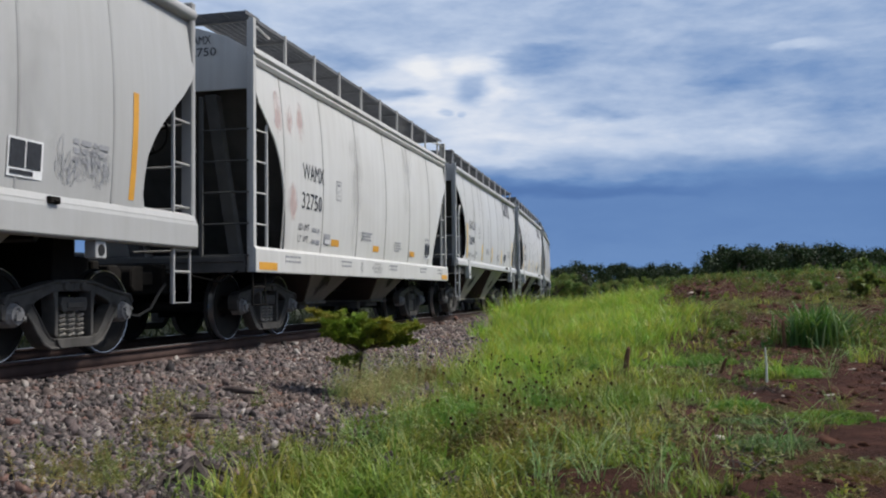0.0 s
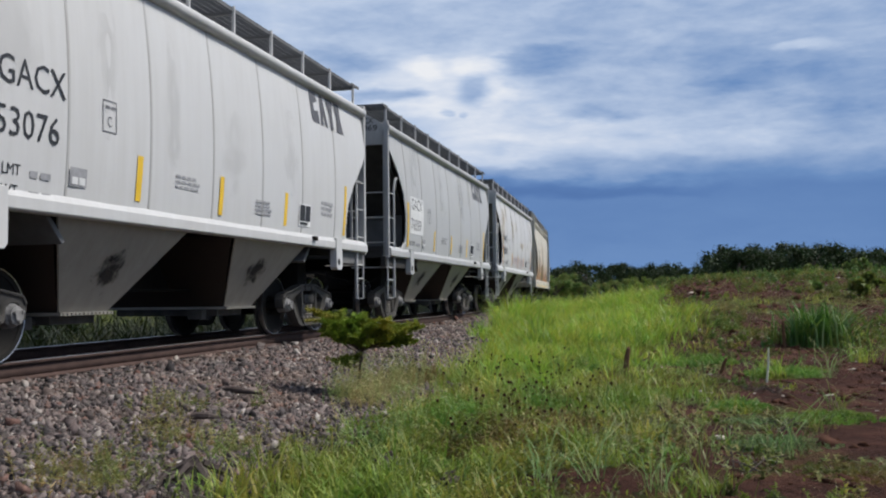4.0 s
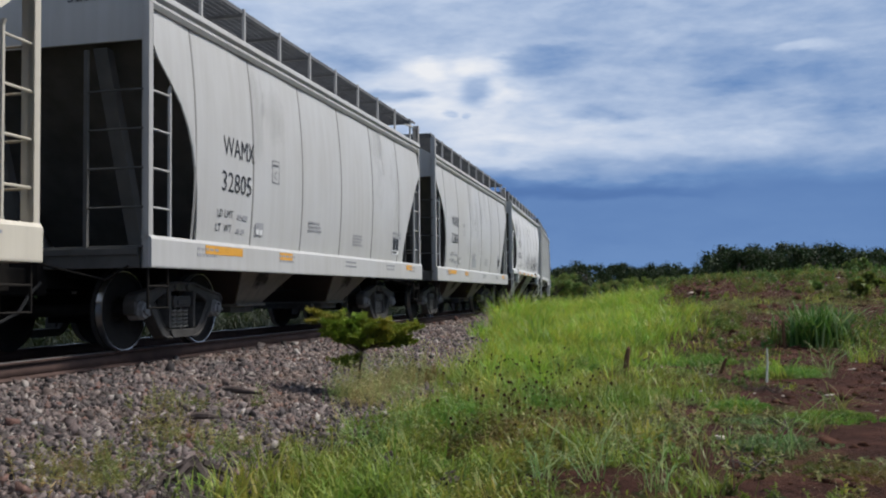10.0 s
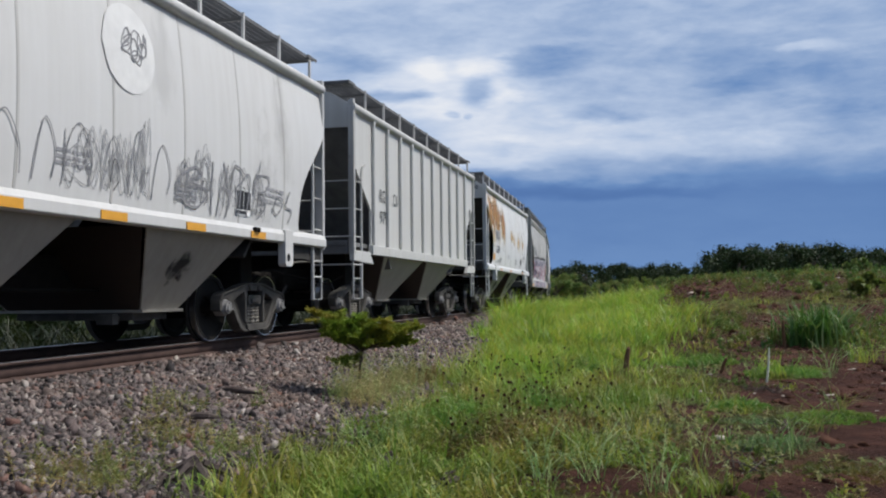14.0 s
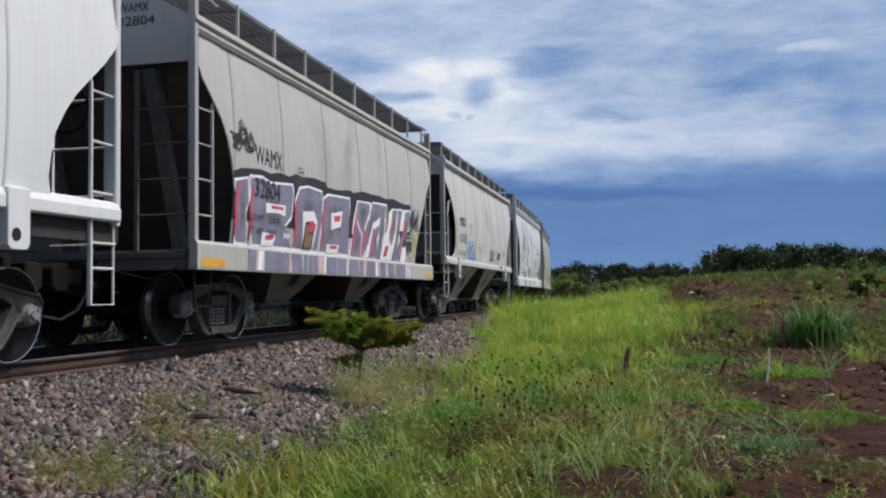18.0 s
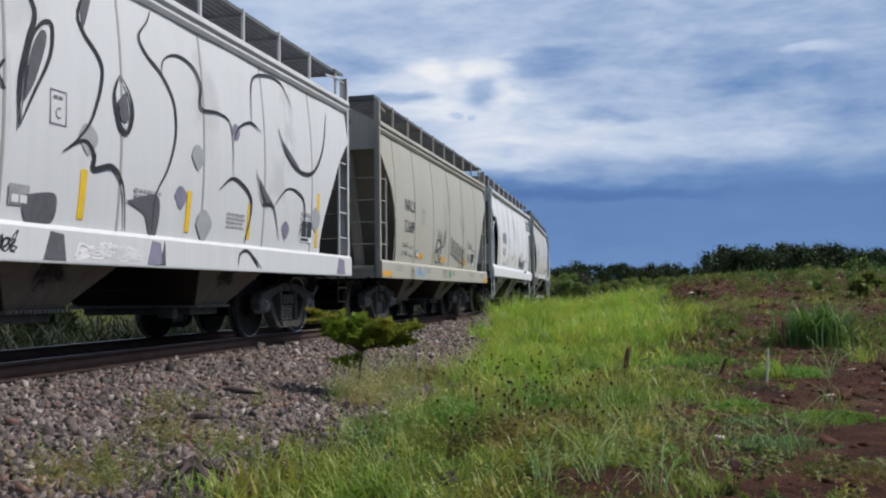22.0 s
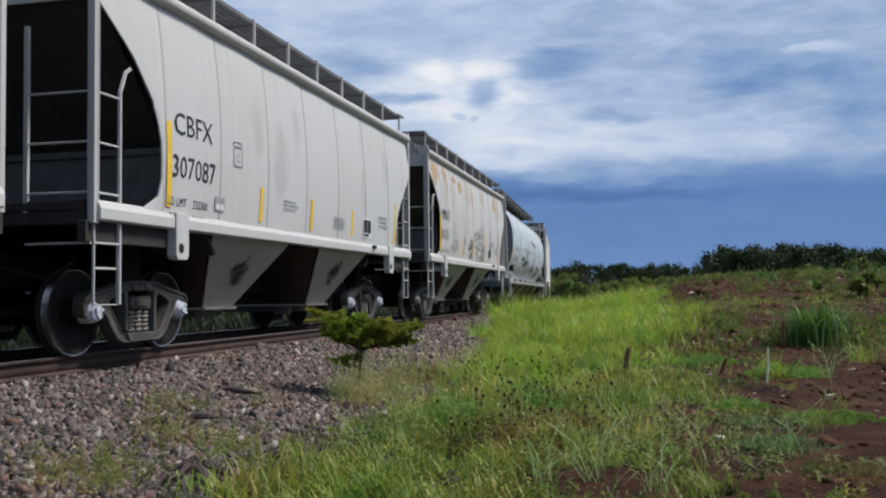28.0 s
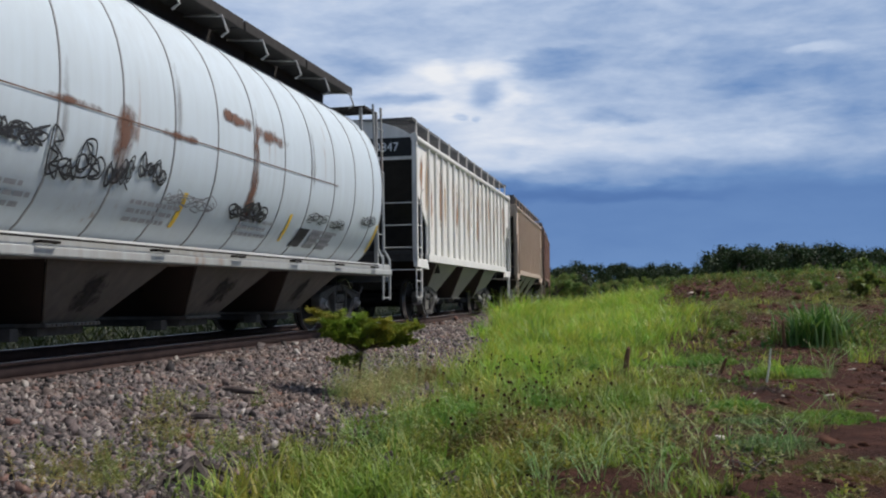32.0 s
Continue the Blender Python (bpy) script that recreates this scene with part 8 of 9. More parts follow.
    while u < 8.9:
        w, h = rng.uniform(0.35, 0.6), rng.uniform(0.45, 0.7)
        stroke(k, "slim", [(u, 1.66), (u + 0.08, 1.66 + h * 0.7), (u + w * 0.45, 1.66 + h), (u + w * 0.8, 1.66 + h * 0.55), (u + w * rng.uniform(0.5, 1.1), 1.66 + h * rng.uniform(0, 0.3))], 0.015, GRAFF_GREY, label="thin black scrawled arch")
        if rng.random() < 0.6:
            stroke(k, "slim", [(u + w * 0.3, 1.7), (u + w * 0.45, 1.66 + h * 0.6), (u + w * 0.7, 1.66 + h * 0.3), (u + w * 0.5, 1.7)], 0.013, GRAFF_BLACK)
        if rng.random() < 0.5:
            tag(k, "slim", u, u + w, 1.68, 1.66 + h, GRAFF_GREY, 0.013, rng.randint(0, 99), 2)
        u += w + rng.uniform(0.02, 0.12)
    for line in ([(6.7, 2.0), (7.04, 2.13), (7.20, 2.05), (6.9, 1.95), (7.34, 1.88), (7.1, 1.66), (6.7, 1.75)], [(7.48, 2.26), (7.45, 1.9), (7.47, 1.6)], [(7.6, 1.6), (7.72, 1.95), (7.93, 1.87), (7.85, 1.6)], [(7.76, 2.28), (7.93, 1.92), (8.06, 2.27), (8.35, 2.17), (8.1, 2.0)],
                 [(8.2, 1.66), (8.28, 2.1), (8.5, 2.18), (8.43, 1.66)], [(8.69, 2.25), (8.6, 1.95), (8.69, 2.2), (9.1, 2.24), (9.0, 2.05), (8.75, 1.98), (9.0, 1.85), (8.8, 1.66)], [(9.23, 1.77), (9.4, 2.0), (9.6, 1.95), (9.4, 1.75), (9.25, 1.85)], [(9.83, 2.12), (9.7, 1.9), (9.91, 1.84), (9.8, 1.66)]):
        stroke(k, "slim", line, 0.028, GRAFF_GREY, label="grey scrawled arch")
    tag(k, "slim", 0.95, 1.7, 2.9, 3.4, GRAFF_GREY, 0.03, 16, 4)
    patch(k, "slim", [(5.22, 3.20), (5.36, 3.53), (5.71, 3.67), (6.06, 3.53), (6.20, 3.20), (6.06, 2.87), (5.71, 2.73), (5.36, 2.87)], PATCH_WHITE, "round_badge", 0.014, True, "worn off-white round badge")
    tag(k, "slim", 5.55, 6.05, 3.08, 3.42, GRAFF_GREY, 0.022, 17, 3, "badge_mark", "grey strokes on the badge")
    k = ribbed_car("light grey ribbed covered hopper car", finish(11, (0.60, 0.60, 0.58), 4.0, "ribbed", 0.3, end=PRIMER), 11.0, 2, 10)
    put(k, 107.42)
    words(k, "ribbed", "RG", 1.70, 2.42, 0.26, 0.36, LETTER_BLACK)
    words(k, "ribbed", "CX", 2.62, 2.42, 0.26, 0.36, LETTER_BLACK)
    words(k, "ribbed", "979", 1.70, 2.0, 0.26, 0.5, LETTER_BLACK)
    k = slim_car("white covered hopper car with brown rust blooms near the roof", finish(12, (0.70, 0.71, 0.71), 3.98, "slim", 0.25, rust=0.1, rust_at=(2.3, 3.4), rust_colour=(0.27, 0.12, 0.05), seam=0.92))
    put(k, 120.4)
    strip(k, "slim", 1.62, 2.40, 2.74, 0.92, PATCH_GREY, "paint_patch", 0, 0.012)
    common_marks(k, "slim", "NRLX", "32248", 12, z=(2.44, 1.97), back=1.68, load=("283800", "52200"), plate=(1.65, -0.15))
    for u, z, ru, rz in ((0.85, 3.3, 0.55, 0.6), (1.75, 3.25, 0.85, 0.8), (2.4, 3.1, 0.55, 0.65), (3.45, 3.0, 0.62, 0.62), (5.6, 2.75, 0.35, 0.22), (6.2, 2.7, 0.4, 0.25), (7.7, 2.65, 0.45, 0.36), (8.9, 2.65, 0.35, 0.36), (1.3, 2.5, 0.25, 0.25)):
        blotch(k, "slim", u, z - 0.05, ru * 1.25, rz * 1.2, STAIN_FRINGE, "ochre fringe of the rust")
        if ru > 0.5:
            blotch(k, "slim", u, z, ru, rz, STAIN_RUST, "frayed brown rust bloom")
    strip(k, "slim", 1.08, 1.72, 1.92, 0.44, ORANGE)
    slim_sill_strips(k, (2.9, 5.3, 8.8), plain("faded orange strip", (0.6, 0.42, 0.3), 0.6, 0, 0.2, 6, 0))
    k = deep_car("grey hopper car with big lilac, red and white graffiti", finish(13, (0.49, 0.485, 0.46), 3.94, "deep", 0.45))
    put(k, 133.32)
    common_marks(k, "deep", "WAMX", "32804", 13, z=(2.40, 1.95), back=1.52, load=("230100", "55600"), lift=0.029)
    block_piece(k)
    sill_strips(k, (0.1, 10.6), ORANGE, 0.6)
    k = slim_car("grey-cream covered hopper car with blue and black tags", finish(14, (0.57, 0.565, 0.54), 3.98, "slim", 0.35))
    put(k, 146.0)
    common_marks(k, "slim", "MBKX", "101513", 14, z=(2.44, 2.0), back=1.66, load=("232600", "53400"))
    for line in ([(2.79, 1.9), (2.83, 1.74)],
                 [(2.87, 1.93), (2.9, 1.73)],
                 [(2.94, 1.62), (2.96, 2.02), (3, 2.08), (3.04, 1.83), (3.1, 1.62), (2.94, 1.62)],
                 [(3.18, 1.62), (3.18, 1.91), (3.37, 1.87), (3.44, 1.62), (3.22, 1.65)],
                 [(3.45, 1.62), (3.44, 1.93), (3.65, 1.98), (3.65, 1.62), (3.52, 1.62)],
                 [(3.79, 1.91), (3.83, 1.76), (3.76, 1.62)],
                 [(3.32, 2.02), (3.41, 2.1), (3.53, 2.07), (3.45, 1.99), (3.32, 2.02)],
                 [(3.08, 1.62), (3.27, 1.62), (3.62, 1.62), (3.91, 1.62), (4.16, 1.62)]):
        stroke(k, "slim", line, 0.05, GRAFF_BLUE, label="bright blue spray tag")
    for line in ([(5.19, 1.62), (5.13, 1.8), (5.36, 1.62), (5.35, 1.82)],
                 [(5.51, 1.84), (5.59, 1.64), (5.85, 1.71), (6.12, 1.9), (6.34, 2.17)],
                 [(5.1, 1.62), (5.25, 1.62), (5.44, 1.62), (5.66, 1.62)]):
        stroke(k, "slim", line, 0.045, GRAFF_WHITE, label="white spray tag")
    for line in ([(6.62, 1.78), (6.6, 1.95), (6.79, 2), (6.84, 1.77)],
                 [(6.8, 1.88), (7.06, 1.99), (7.21, 1.83), (7.33, 1.99), (7.49, 1.89), (7.01, 1.82)],
                 [(6.57, 1.66), (6.75, 1.73), (6.83, 1.65), (7.08, 1.75), (7.23, 1.68), (7.36, 1.75)]):
        stroke(k, "slim", line, 0.028, GRAFF_BLACK, label="black spray tag")
    tall_strips(k, ORANGE, "slim", (1.25, 3.95, 7.9, 10.1))
    k = deep_car("white covered hopper car wound with black bubble outlines", finish(15, PALE, 3.94, "deep", 0.2))
    put(k, 159.1)
    common_marks(k, "deep", "CRDX", "22212", 15)
    tall_strips(k, YELLOW, "deep", (1.4, 3.57, 5.58, 7.18, 9.62))
    bubble_piece(k)
    k = deep_car("beige covered hopper car with orange strips and black tags", finish(16, (0.45, 0.43, 0.365), 3.94, "deep", 0.35, end=car_paint("dusty beige end paint", (0.30, 0.285, 0.245), grime=0.6, seed=3)))
    put(k, 172.14)
    common_marks(k, "deep", "NRLX", "32689", 16, panel=8.73)
    for u, z in ((2.88, 1.4), (5.13, 1.4), (7.73, 1.4)):
        strip(k, "deep", u, z, z + 0.12, 0.40, ORANGE)
    for u, z, text, w in ((5.0, 1.30, "CAUTION", 0.42),):
        words(k, "deep", text, u, z, 0.08, w, PLATE_GREY, "warning_lettering")
    sill_warning(k, 5.12)
    for z, text, w in ((1.86, "Stane", 0.62), (1.50, "Me!", 0.42)):
        words(k, "deep", text, 8.23, z, 0.24, w, GRAFF_GREY, "scrawl", 0.019)
    for line in ([(4.75, 2.18), (4.64, 1.97), (4.52, 1.74), (4.41, 1.51), (4.55, 1.36), (4.78, 1.43), (4.68, 1.62), (4.56, 1.63), (4.97, 1.78), (4.77, 1.93), (4.59, 1.86)],
                 [(4.81, 2.1), (4.97, 1.78), (4.91, 1.38), (5.08, 1.5)],
                 [(5, 2.13), (5.1, 1.79), (5.26, 1.81), (5.4, 2.17), (5.45, 1.82)],):
        stroke(k, "deep", line, 0.035, GRAFF_BLACK)
    for i in range(9):
        u, z = 6.2 + 0.2 * i, 1.86 - 0.03 * i
        stroke(k, "deep", [(u - 0.10, z - 0.20), (u - 0.11, z + 0.06), (u - 0.02, z + 0.20 - 0.05 * (i % 2)), (u + 0.08, z + 0.10), (u + 0.02, z - 0.02), (u + 0.11, z - 0.10), (u + 0.05, z - 0.24), (u - 0.10, z - 0.20)], 0.024, GRAFF_BLACK, label="black bulging loop of a tag")
        if i % 2:
            stroke(k, "deep", [(u - 0.03, z + 0.06), (u + 0.03, z), (u - 0.02, z - 0.1)], 0.018, GRAFF_BLACK)
    for u in (7.1, 7.35, 7.6):
        stroke(k, "deep", [(u, 1.44), (u + 0.12, 1.40), (u + 0.16, 1.30), (u + 0.03, 1.32)], 0.02, GRAFF_BLACK)
    for line in ([(2.12, 0.97), (2.15, 1.09), (2.27, 1.19), (2.23, 1), (2.39, 1.14), (2.43, 0.97), (2.19, 0.97)],):
        stroke(k, "deep", line, 0.022, GRAFF_BLACK)
    for line in ([(2.55, 1.15), (2.68, 1.02), (2.85, 1.18), (2.89, 1.03), (2.98, 1.19), (3.12, 0.97), (3.25, 1.14), (3.35, 1.04), (3.5, 1.2)],
                 [(2.76, 1.16), (2.8, 1.02), (3.02, 1.1), (3.21, 0.99)],):
        stroke(k, "deep", line, 0.03, GRAFF_BLUE)
    patch(k, "deep", [(5.91, 1.02), (5.89, 1.13), (5.99, 1.22), (6.09, 1.12), (6.05, 1.01)], plain("green spray paint", (0.06, 0.2, 0.1), 0.6, 0, 0.3, 6, 0), "paint_patch", 0.032)
    sill_strips(k, (0.05, 10.7), ORANGE, 0.62)
    sill_bars(k, 16)
    look_of = finish(17, (0.71, 0.72, 0.73), 3.98, "slim", 0.15, end=PRIMER, seam=0.92)
    look_of["bulkhead"] = plain("pale grey bulkhead paint", (0.40, 0.42, 0.45), 0.7, 0, 0.2, 4)
    k = slim_car("bright white covered hopper car with a dark emblem and grey ends", look_of, 8, True, "angled")
    put(k, 184.64)
    strip(k, "slim", 2.15, 2.36, 2.74, 0.98, PATCH_GREY, "paint_patch", 0, 0.012)
    common_marks(k, "slim", "AOKX", "5623", 17, z=(2.42, 1.95), letter=0.2, back=2.17, load=("231000", "55000"))
    for u, z, ru, rz in ((5.5, 3.2, 0.14, 0.7), (9.6, 2.6, 0.2, 0.5)):
        blotch(k, "slim", u, z, ru, rz, STAIN_OCHRE, "faint ochre stain")
    figure = [(6.75, 1.62), (6.70, 2.1), (6.95, 1.9), (7.15, 2.0), (7.5, 2.25), (7.8, 2.1), (7.75, 1.8), (8.1, 1.75), (8.3, 1.6)]
    patch(k, "slim", figure, GRAFF_GREY, "graffiti_figure", 0.016, True, "grey blob-like painted figure")
    patch(k, "slim", [(7.3, 1.95), (7.5, 2.15), (7.7, 2.0), (7.5, 1.85)], PATCH_WHITE, "graffiti_fill", 0.02)
    tag(k, "slim", 6.9, 8.1, 1.64, 1.9, GRAFF_BLACK, 0.025, 25, 9)
    for i in range(6):
        stroke(k, "slim", [(3.9 + i * 0.5, 1.66), (4.0 + i * 0.5, 1.9), (4.02 + i * 0.48, 2.1 + 0.1 * (i % 2))], 0.015, GRAFF_GREY)
    tall_strips(k, YELLOW, "slim", (1.38, 5.66, 7.43, 9.95))
    strip(k, "slim", 3.58, 1.62, 2.06, 0.075, ORANGE, slant=0.04)
    logo(k, "slim", 9.85, 3.28, 0.46)
    for s, name, num, c, r in ((197.7, "CBFX", "307087", GREYISH, 0), (210.34, "CBFX", "307087", (0.56, 0.56, 0.55), 0), (223.35, "MBKX", "101176", (0.55, 0.54, 0.52), 0.4)):
        k = slim_car("light grey covered hopper car with yellow strips" + (" and rust-orange streaks" if r else ""), finish(s, c, 3.98, "slim", 0.28, rust=r, rust_at=(2.6, 3.5), rust_colour=(0.40, 0.20, 0.05), cap=CAP_GREY if r else CAP_WHITE))
        put(k, s)
        common_marks(k, "slim", name, num if s > 200 else "993", s, z=(2.46, 1.97), back=1.60 if s < 200 else 1.40 if s < 215 else 1.17, digit=0.132 if r else 0.168, plate=(1.5, -0.12 if r else 0.0), panel=7.85 if r else None, load=None if s < 200 else ("232300", "53600") if s < 215 else ("233200", "52800"))
        tall_strips(k, YELLOW, "slim", (1.30, 3.70, 5.55, 7.45, 10.05) if s < 215 else (1.02, 3.36, 5.21, 7.07))
        if r:
            for u, z, ru, rz in ((0.72, 3.55, 0.6, 0.35), (1.94, 3.45, 0.16, 0.5), (1.7, 3.6, 0.14, 0.3), (3.0, 3.62, 0.5, 0.12), (3.7, 3.5, 0.4, 0.2), (4.6, 3.45, 0.10, 0.45), (4.95, 3.35, 0.10, 0.45), (5.4, 3.4, 0.12, 0.4), (7.0, 3.5, 0.10, 0.35), (7.3, 3.42, 0.10, 0.4), (9.3, 3.45, 0.4, 0.4), (9.9, 3.4, 0.25, 0.45)):
                blotch(k, "slim", u, z, ru, rz, STAIN_FRINGE, "orange rust streak below the roof")
            strip(k, "slim", 9.65, 1.62, 2.5, 0.085, ORANGE, slant=0.1)
            for line in ([(4.9, 2.2), (4.78, 2.03), (4.72, 1.84), (4.86, 1.87), (4.98, 2.1), (4.98, 1.89), (5.13, 2.12), (5.1, 1.88), (5.2, 2.03)], [(4.77, 1.84), (4.69, 1.67), (4.88, 1.64), (5.01, 1.82), (4.93, 1.63), (5.11, 1.78), (5.18, 1.65), (5.13, 1.5)],
                         [(6.15, 2.47), (6.24, 2.25), (6.38, 2.32)], [(6.45, 2.62), (6.74, 2.48), (6.7, 2.31), (6.45, 2.28), (6.53, 2.48)], [(5.98, 2.07), (5.71, 1.96), (6.03, 1.91), (5.73, 1.77)], [(6.15, 2.14), (6.05, 1.9), (6.34, 1.95), (6.39, 2.14), (6.15, 2.09)],
                         [(5.74, 1.72), (6.02, 1.74), (6.22, 1.52), (5.88, 1.53), (5.7, 1.64)], [(6.49, 1.75), (6.82, 1.62), (6.72, 1.5), (6.54, 1.65)], [(6.94, 1.68), (7.16, 1.59), (7.3, 1.5)], [(8.19, 2.28), (8.01, 2.05), (8.2, 2.01), (8.27, 2.2)]):
                stroke(k, "slim", line, 0.034, GRAFF_BLACK, label="black looping spray tag")
            for line in ([(5.45, 1.94), (5.5, 2.16), (5.48, 2.4), (5.75, 2.14), (5.8, 2.45), (5.78, 2.2)], [(5.94, 2.39), (5.86, 2.16), (6.09, 2.23), (6.14, 2.42), (6.03, 2.42)], [(6.54, 2.13), (6.51, 1.83)], [(6.77, 2.15), (6.66, 1.85), (6.91, 1.95), (6.96, 2.09)],
                         [(7.17, 2.09), (7.13, 1.8), (6.95, 1.63)], [(6.36, 1.79), (6.33, 1.58), (6.42, 1.5)], [(8.35, 2.24), (8.36, 2.0)], [(8.51, 2.25), (8.45, 1.97), (8.68, 2.24), (8.78, 2.31)]):
                stroke(k, "slim", line, 0.036, GRAFF_BLACK, label="black angular spray tag", smoothed=False)
            blotch(k, "slim", 8.2, 2.42, 0.14, 0.22, STAIN_DIM, "soft black overspray")
            tag(k, "slim", 2.5, 3.15, 1.66, 2.1, GRAFF_GREY, 0.014, 71, 8, "scrawl", "thin grey sketched scrawl")
            tag(k, "slim", 3.92, 4.2, 1.94, 2.16, GRAFF_GREY, 0.014, 72, 4, "scrawl", "small grey sketched scrawl")
            bars(k, "slim", 3.72, 1.88, 5, 0.46, 0.03, random.Random(73), STAIN_PINK, 1.6)
    look_of = finish(21, (0.55, 0.62, 0.665), 3.9, "tank", 0.32, rust=0.15, board=plain("dark rusty roof gear", (0.04, 0.035, 0.032), 0.8, 0.1), end=plain("blue-grey end paint", (0.16, 0.19, 0.22), 0.7, 0, 0.3, 5))
    look_of["sill"] = car_paint("weathered pale sill", (0.42, 0.44, 0.44), grime=0.9, rust=0.25, seed=4)
    look_of["seam"] = car_paint("rusty weld hoop", (0.20, 0.19, 0.185), dirt=(0.36, 0.36, 0.35), grime=0.9, seed=5)
    look_of["under"] = car_paint("greasy dark bay sides", (0.20, 0.175, 0.145), dirt=(0.05, 0.045, 0.04), grime=0.9, seed=8)
    k = tank_car("pale blue round-bodied covered hopper car with rusty hoops and black tags", look_of)
    put(k, 235.9)
    strip(k, "tank", 1.89, 1.8, 2.55, 1.02, plain("old white lettering panel", (0.53, 0.565, 0.575), 0.6, 0, 0.15, 6, 0), "paint_patch", 0, 0.011)
    words(k, "tank", "WSOR", 2.0, 2.24, 0.22, 0.79, LETTER_BLACK)
    words(k, "tank", "17006", 1.91, 1.88, 0.22, 0.91, LETTER_BLACK)
    for u, w, z, text in ((1.84, 0.30, 1.65, "CAPY"), (1.84, 0.38, 1.51, "LD LMT"), (1.83, 0.34, 1.38, "LT  WT"), (2.40, 0.44, 1.66, "200000"), (2.38, 0.42, 1.51, "201600"), (2.42, 0.36, 1.38, "61400")):
        words(k, "tank", text, u, z, 0.085, w, PLATE_GREY, "load_lettering")
    for u, h in ((0.90, 0.89), (4.55, 0.42), (7.88, 0.40), (11.02, 0.40), (15.1, 0.5)):
        strip(k, "tank", u, 1.43, 1.43 + h, 0.085, YELLOW, slant=0.06)
    strip(k, "tank", 3.6, 2.43, 2.444, 9.2, RUST_IRON, "weld_line", 0, 0.012)
    for u, z, ru, rz in ((9.2, 2.88, 0.42, 0.10), (10.1, 2.82, 0.62, 0.12), (9.62, 2.68, 0.12, 0.32), (8.8, 2.9, 0.14, 0.10), (6.55, 2.2, 0.22, 0.5), (1.15, 3.0, 0.13, 0.65), (9.6, 2.0, 0.16, 0.4), (7.6, 2.44, 0.5, 0.06), (5.6, 2.46, 0.5, 0.05)):
        blotch(k, "tank", u, z, ru, rz, STAIN_DEEP, "brown rust run on the shell")
    for i, (dz, h) in enumerate(((0.2, 0.9), (-0.1, 0.7), (0.5, 0.5), (0.1, 0.9), (0.4, 0.6))):
        blotch(k, "tank", 3.47 + 2.06 * i, 2.3 + dz, 0.07, h, STAIN_DIM, "faint dark streak beside the hoop")
    for s in (1, -1):
        part("brake_rod", Form().tube([(-7.0, s * 1.60, 1.165), (-2.0, s * 1.60, 1.15), (3.0, s * 1.60, 1.16), (7.0, s * 1.60, 1.17)], 0.011, 5), STEEL_DARK, k)
    for i in range(4):
        bars(k, "tank", 4.3 + 2.6 * i, 1.62, 3, 1.1, 0.045, random.Random(30 + i), LETTER_PALE, 2.0)
    for i, (a, b, z0, z1, w) in enumerate(((4.6, 5.3, 1.98, 2.16, 0.03), (5.4, 6.2, 1.76, 2.08, 0.035), (6.3, 6.75, 1.78, 2.05, 0.03), (6.85, 7.4, 1.86, 2.1, 0.028), (7.5, 8.7, 1.66, 1.84, 0.02), (9.15, 10.2, 1.64, 1.86, 0.045), (11.7, 12.5, 1.76, 1.9, 0.02), (12.7, 13.4, 1.74, 1.88, 0.02), (14.2, 15.0, 1.9, 2.05, 0.02))):
        tag(k, "tank", a, b, z0, z1, GRAFF_BLACK if i != 4 else GRAFF_GREY, w, 40 + i, 7)
    for i in range(3):
        strip(k, "tank", 11.5 + 0.55 * i, 1.38, 1.66, 0.40, GRAFF_BLACK if i == 0 else GRAFF_GREY, "paint_patch", 0.3, 0.013)
    part("side_box", kept("side_box", lambda f: f.box(-0.16, 0.16, 1.20, 1.54, 1.47, 1.70), 0.02), BLACK, k, "dark box on the side", pose(k["length"] / 2 - 1.44, 0, 0))
    k = ribbed_car("white ribbed covered hopper car weeping rust from every rib", finish(22, (0.84, 0.81, 0.75), 4.1, "ribbed", 0.3, rust=0.4, under=UNDER_LIGHT), 14.0, 3, 17)
    put(k, 253.85)
    for i in range(26):
        blotch(k, "ribbed", 0.6 + i * 0.5, 3.3 - 0.3 * (i % 3), 0.16, 0.9, STAIN_ORANGE if i % 2 else STAIN_RUST, "rust weeping down the side")
    form = Form()
    form.box(k["length"] / 2 - 0.172, k["length"] / 2 - 0.155, -1.42, 1.42, 3.72, 4.14)
    part("end_panel", form, BLACK, k, "black band with white number")
    v, f = WORDS["0847"]
    form = Form()
    form.add([(k["length"] / 2 - 0.150, 0.55 + p[0] * 0.2, 3.84 + p[1] * 0.2) for p in v], f)
    part("end_lettering", form, LETTER_WHITE, k)
    k = ribbed_car("tan ribbed covered hopper car", finish(23, (0.56, 0.42, 0.31), 4.0, "ribbed", 0.4, rust=0.3), 12.4, 3, 15)
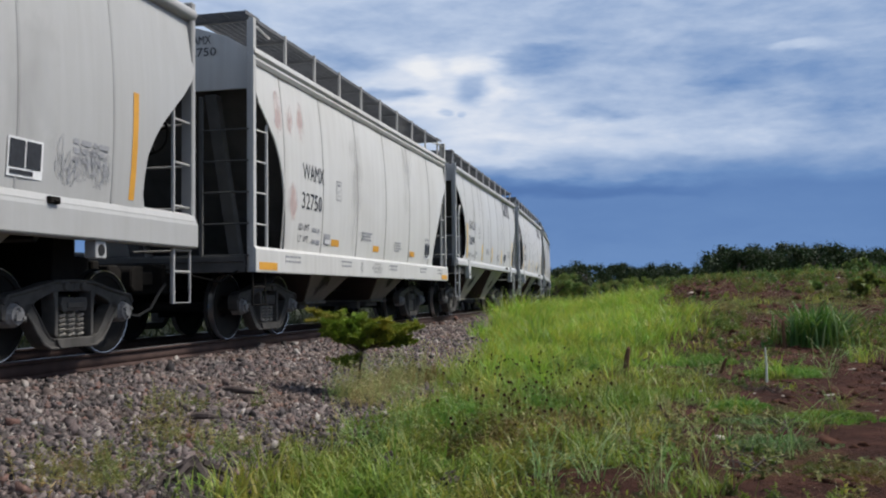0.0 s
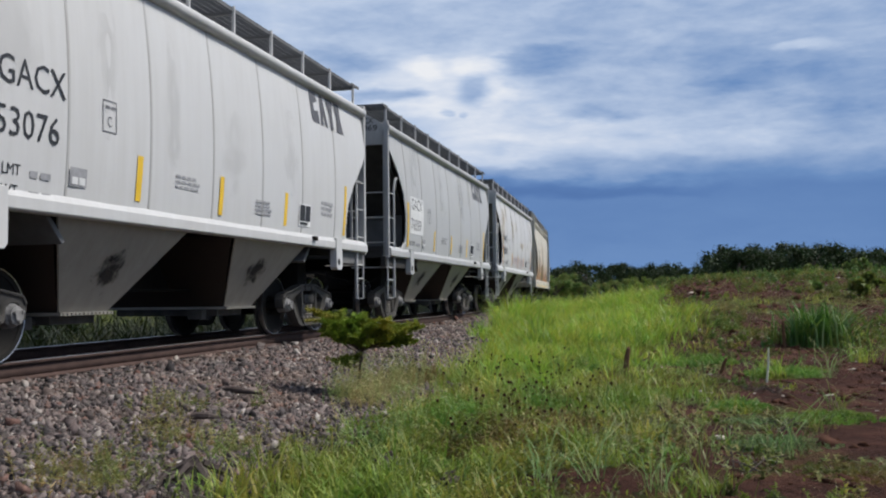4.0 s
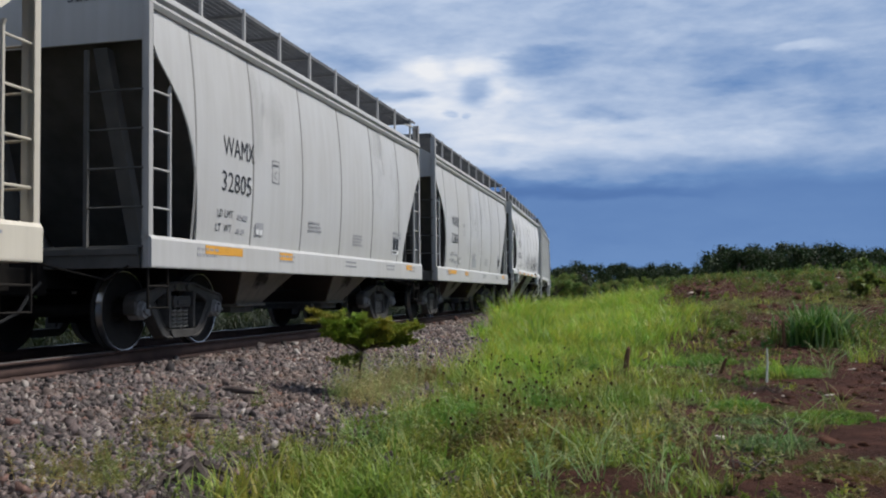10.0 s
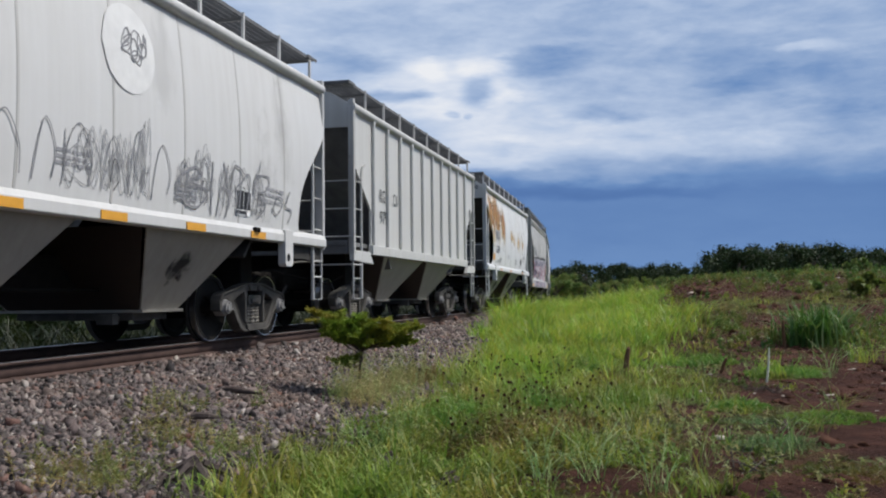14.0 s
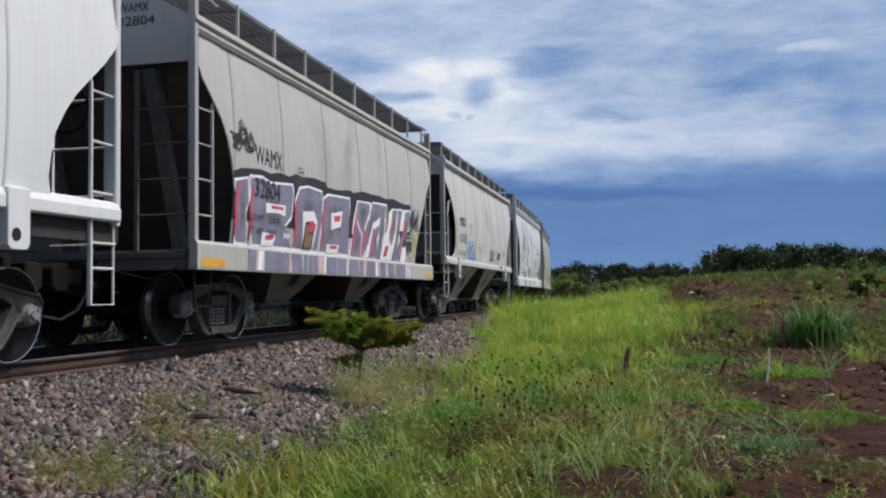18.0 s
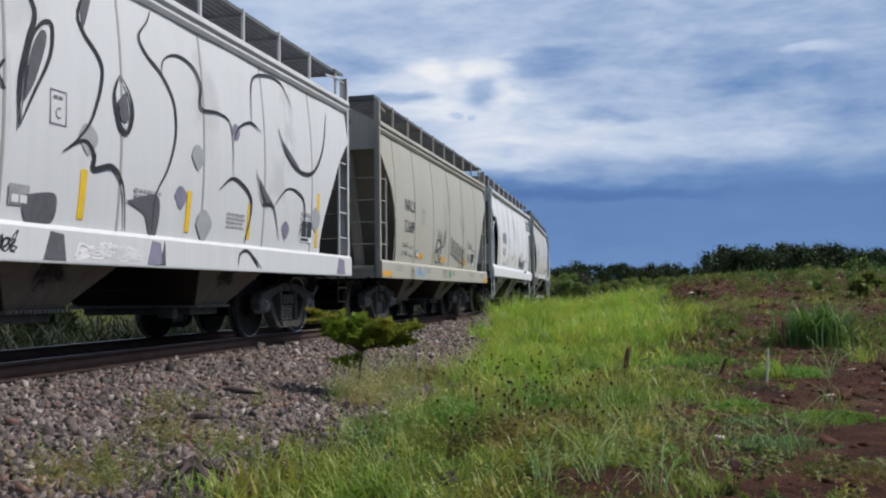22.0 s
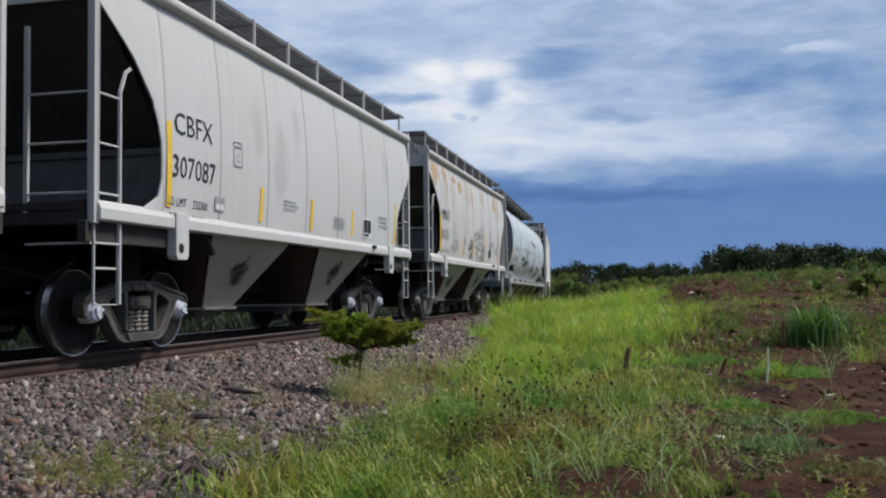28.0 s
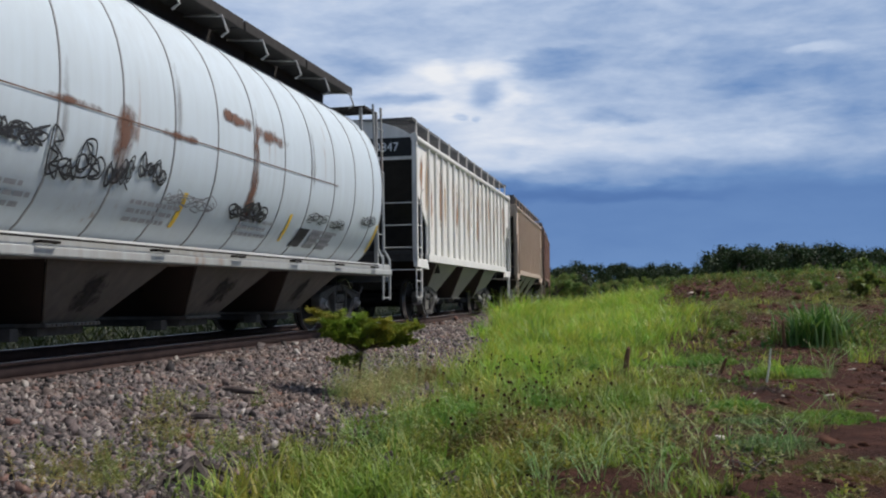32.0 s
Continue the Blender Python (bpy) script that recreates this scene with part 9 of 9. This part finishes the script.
    put(k, 269.8)
    for i in range(3):
        k = ribbed_car("dark rust-red ribbed covered hopper car", finish(24 + i, (0.20, 0.085, 0.05), 4.0, "ribbed", 0.4), 12.4, 3, 15)
        put(k, 283.9 + 14.1 * i)


make_train()


# ---- what moves ----
def car_pose(s_mid, half):
    """A car's pose: its two trucks stand on the line, it leans with the track."""
    a, b = Vector(on_track(s_mid - half)), Vector(on_track(s_mid + half))
    ahead = (a - b).normalized()
    side = Vector((-ahead.y, ahead.x, 0)).normalized()
    up = ahead.cross(side).normalized()
    side = up.cross(ahead)
    y = side * math.cos(CANT) - up * math.sin(CANT)
    z = side * math.sin(CANT) + up * math.cos(CANT)
    mid = (a + b) / 2
    return Matrix(((ahead.x, y.x, z.x, mid.x), (ahead.y, y.y, z.y, mid.y), (ahead.z, y.z, z.z, mid.z), (0, 0, 0, 1)))


def motions():
    where = {}
    for car, s in TRAIN:
        half = 4.08 if car["length"] < 15 else 6.35
        walk(car, [(t / 2, car_pose(s - SPEED * t / 2, half)) for t in range(65)])
        where[car] = s
    for axle, x, start, car in AXLES:
        # the wheels roll all the while their car is in sight
        t0, t1 = max(0.0, (where[car] - 46) / SPEED), min(32.0, (where[car] + 26) / SPEED)
        ks = range(math.ceil(t0 * 15), int(t1 * 15) + 1)
        times = sorted({0.0, 32.0, *[k / 15 for k in ks]})
        turn = math.degrees(SPEED / WHEEL_R)
        walk(axle, [(t, pose(x, 0, WHEEL_R, 0, (start + turn * (min(max(t, ks[0] / 15), ks[-1] / 15) if len(ks) else 0)) % 360, 0)) for t in times])
    rng = random.Random(6)
    for ob, reach in SWAYING:
        # gusts rock the tufts
        at = ob.matrix_basis.copy()
        rows = [(t / 2, at @ pose(0, 0, 0, rng.uniform(-reach, reach), rng.uniform(-reach, reach), 0)) for t in range(0, 65)]
        walk(ob, rows)
    walk(CLOUDS, [(0.0, pose(0, 0, 0, 0.14, 0, 0.45)), (32.0, pose(0, 0, 0, -0.14, 0, -0.45))])


motions()
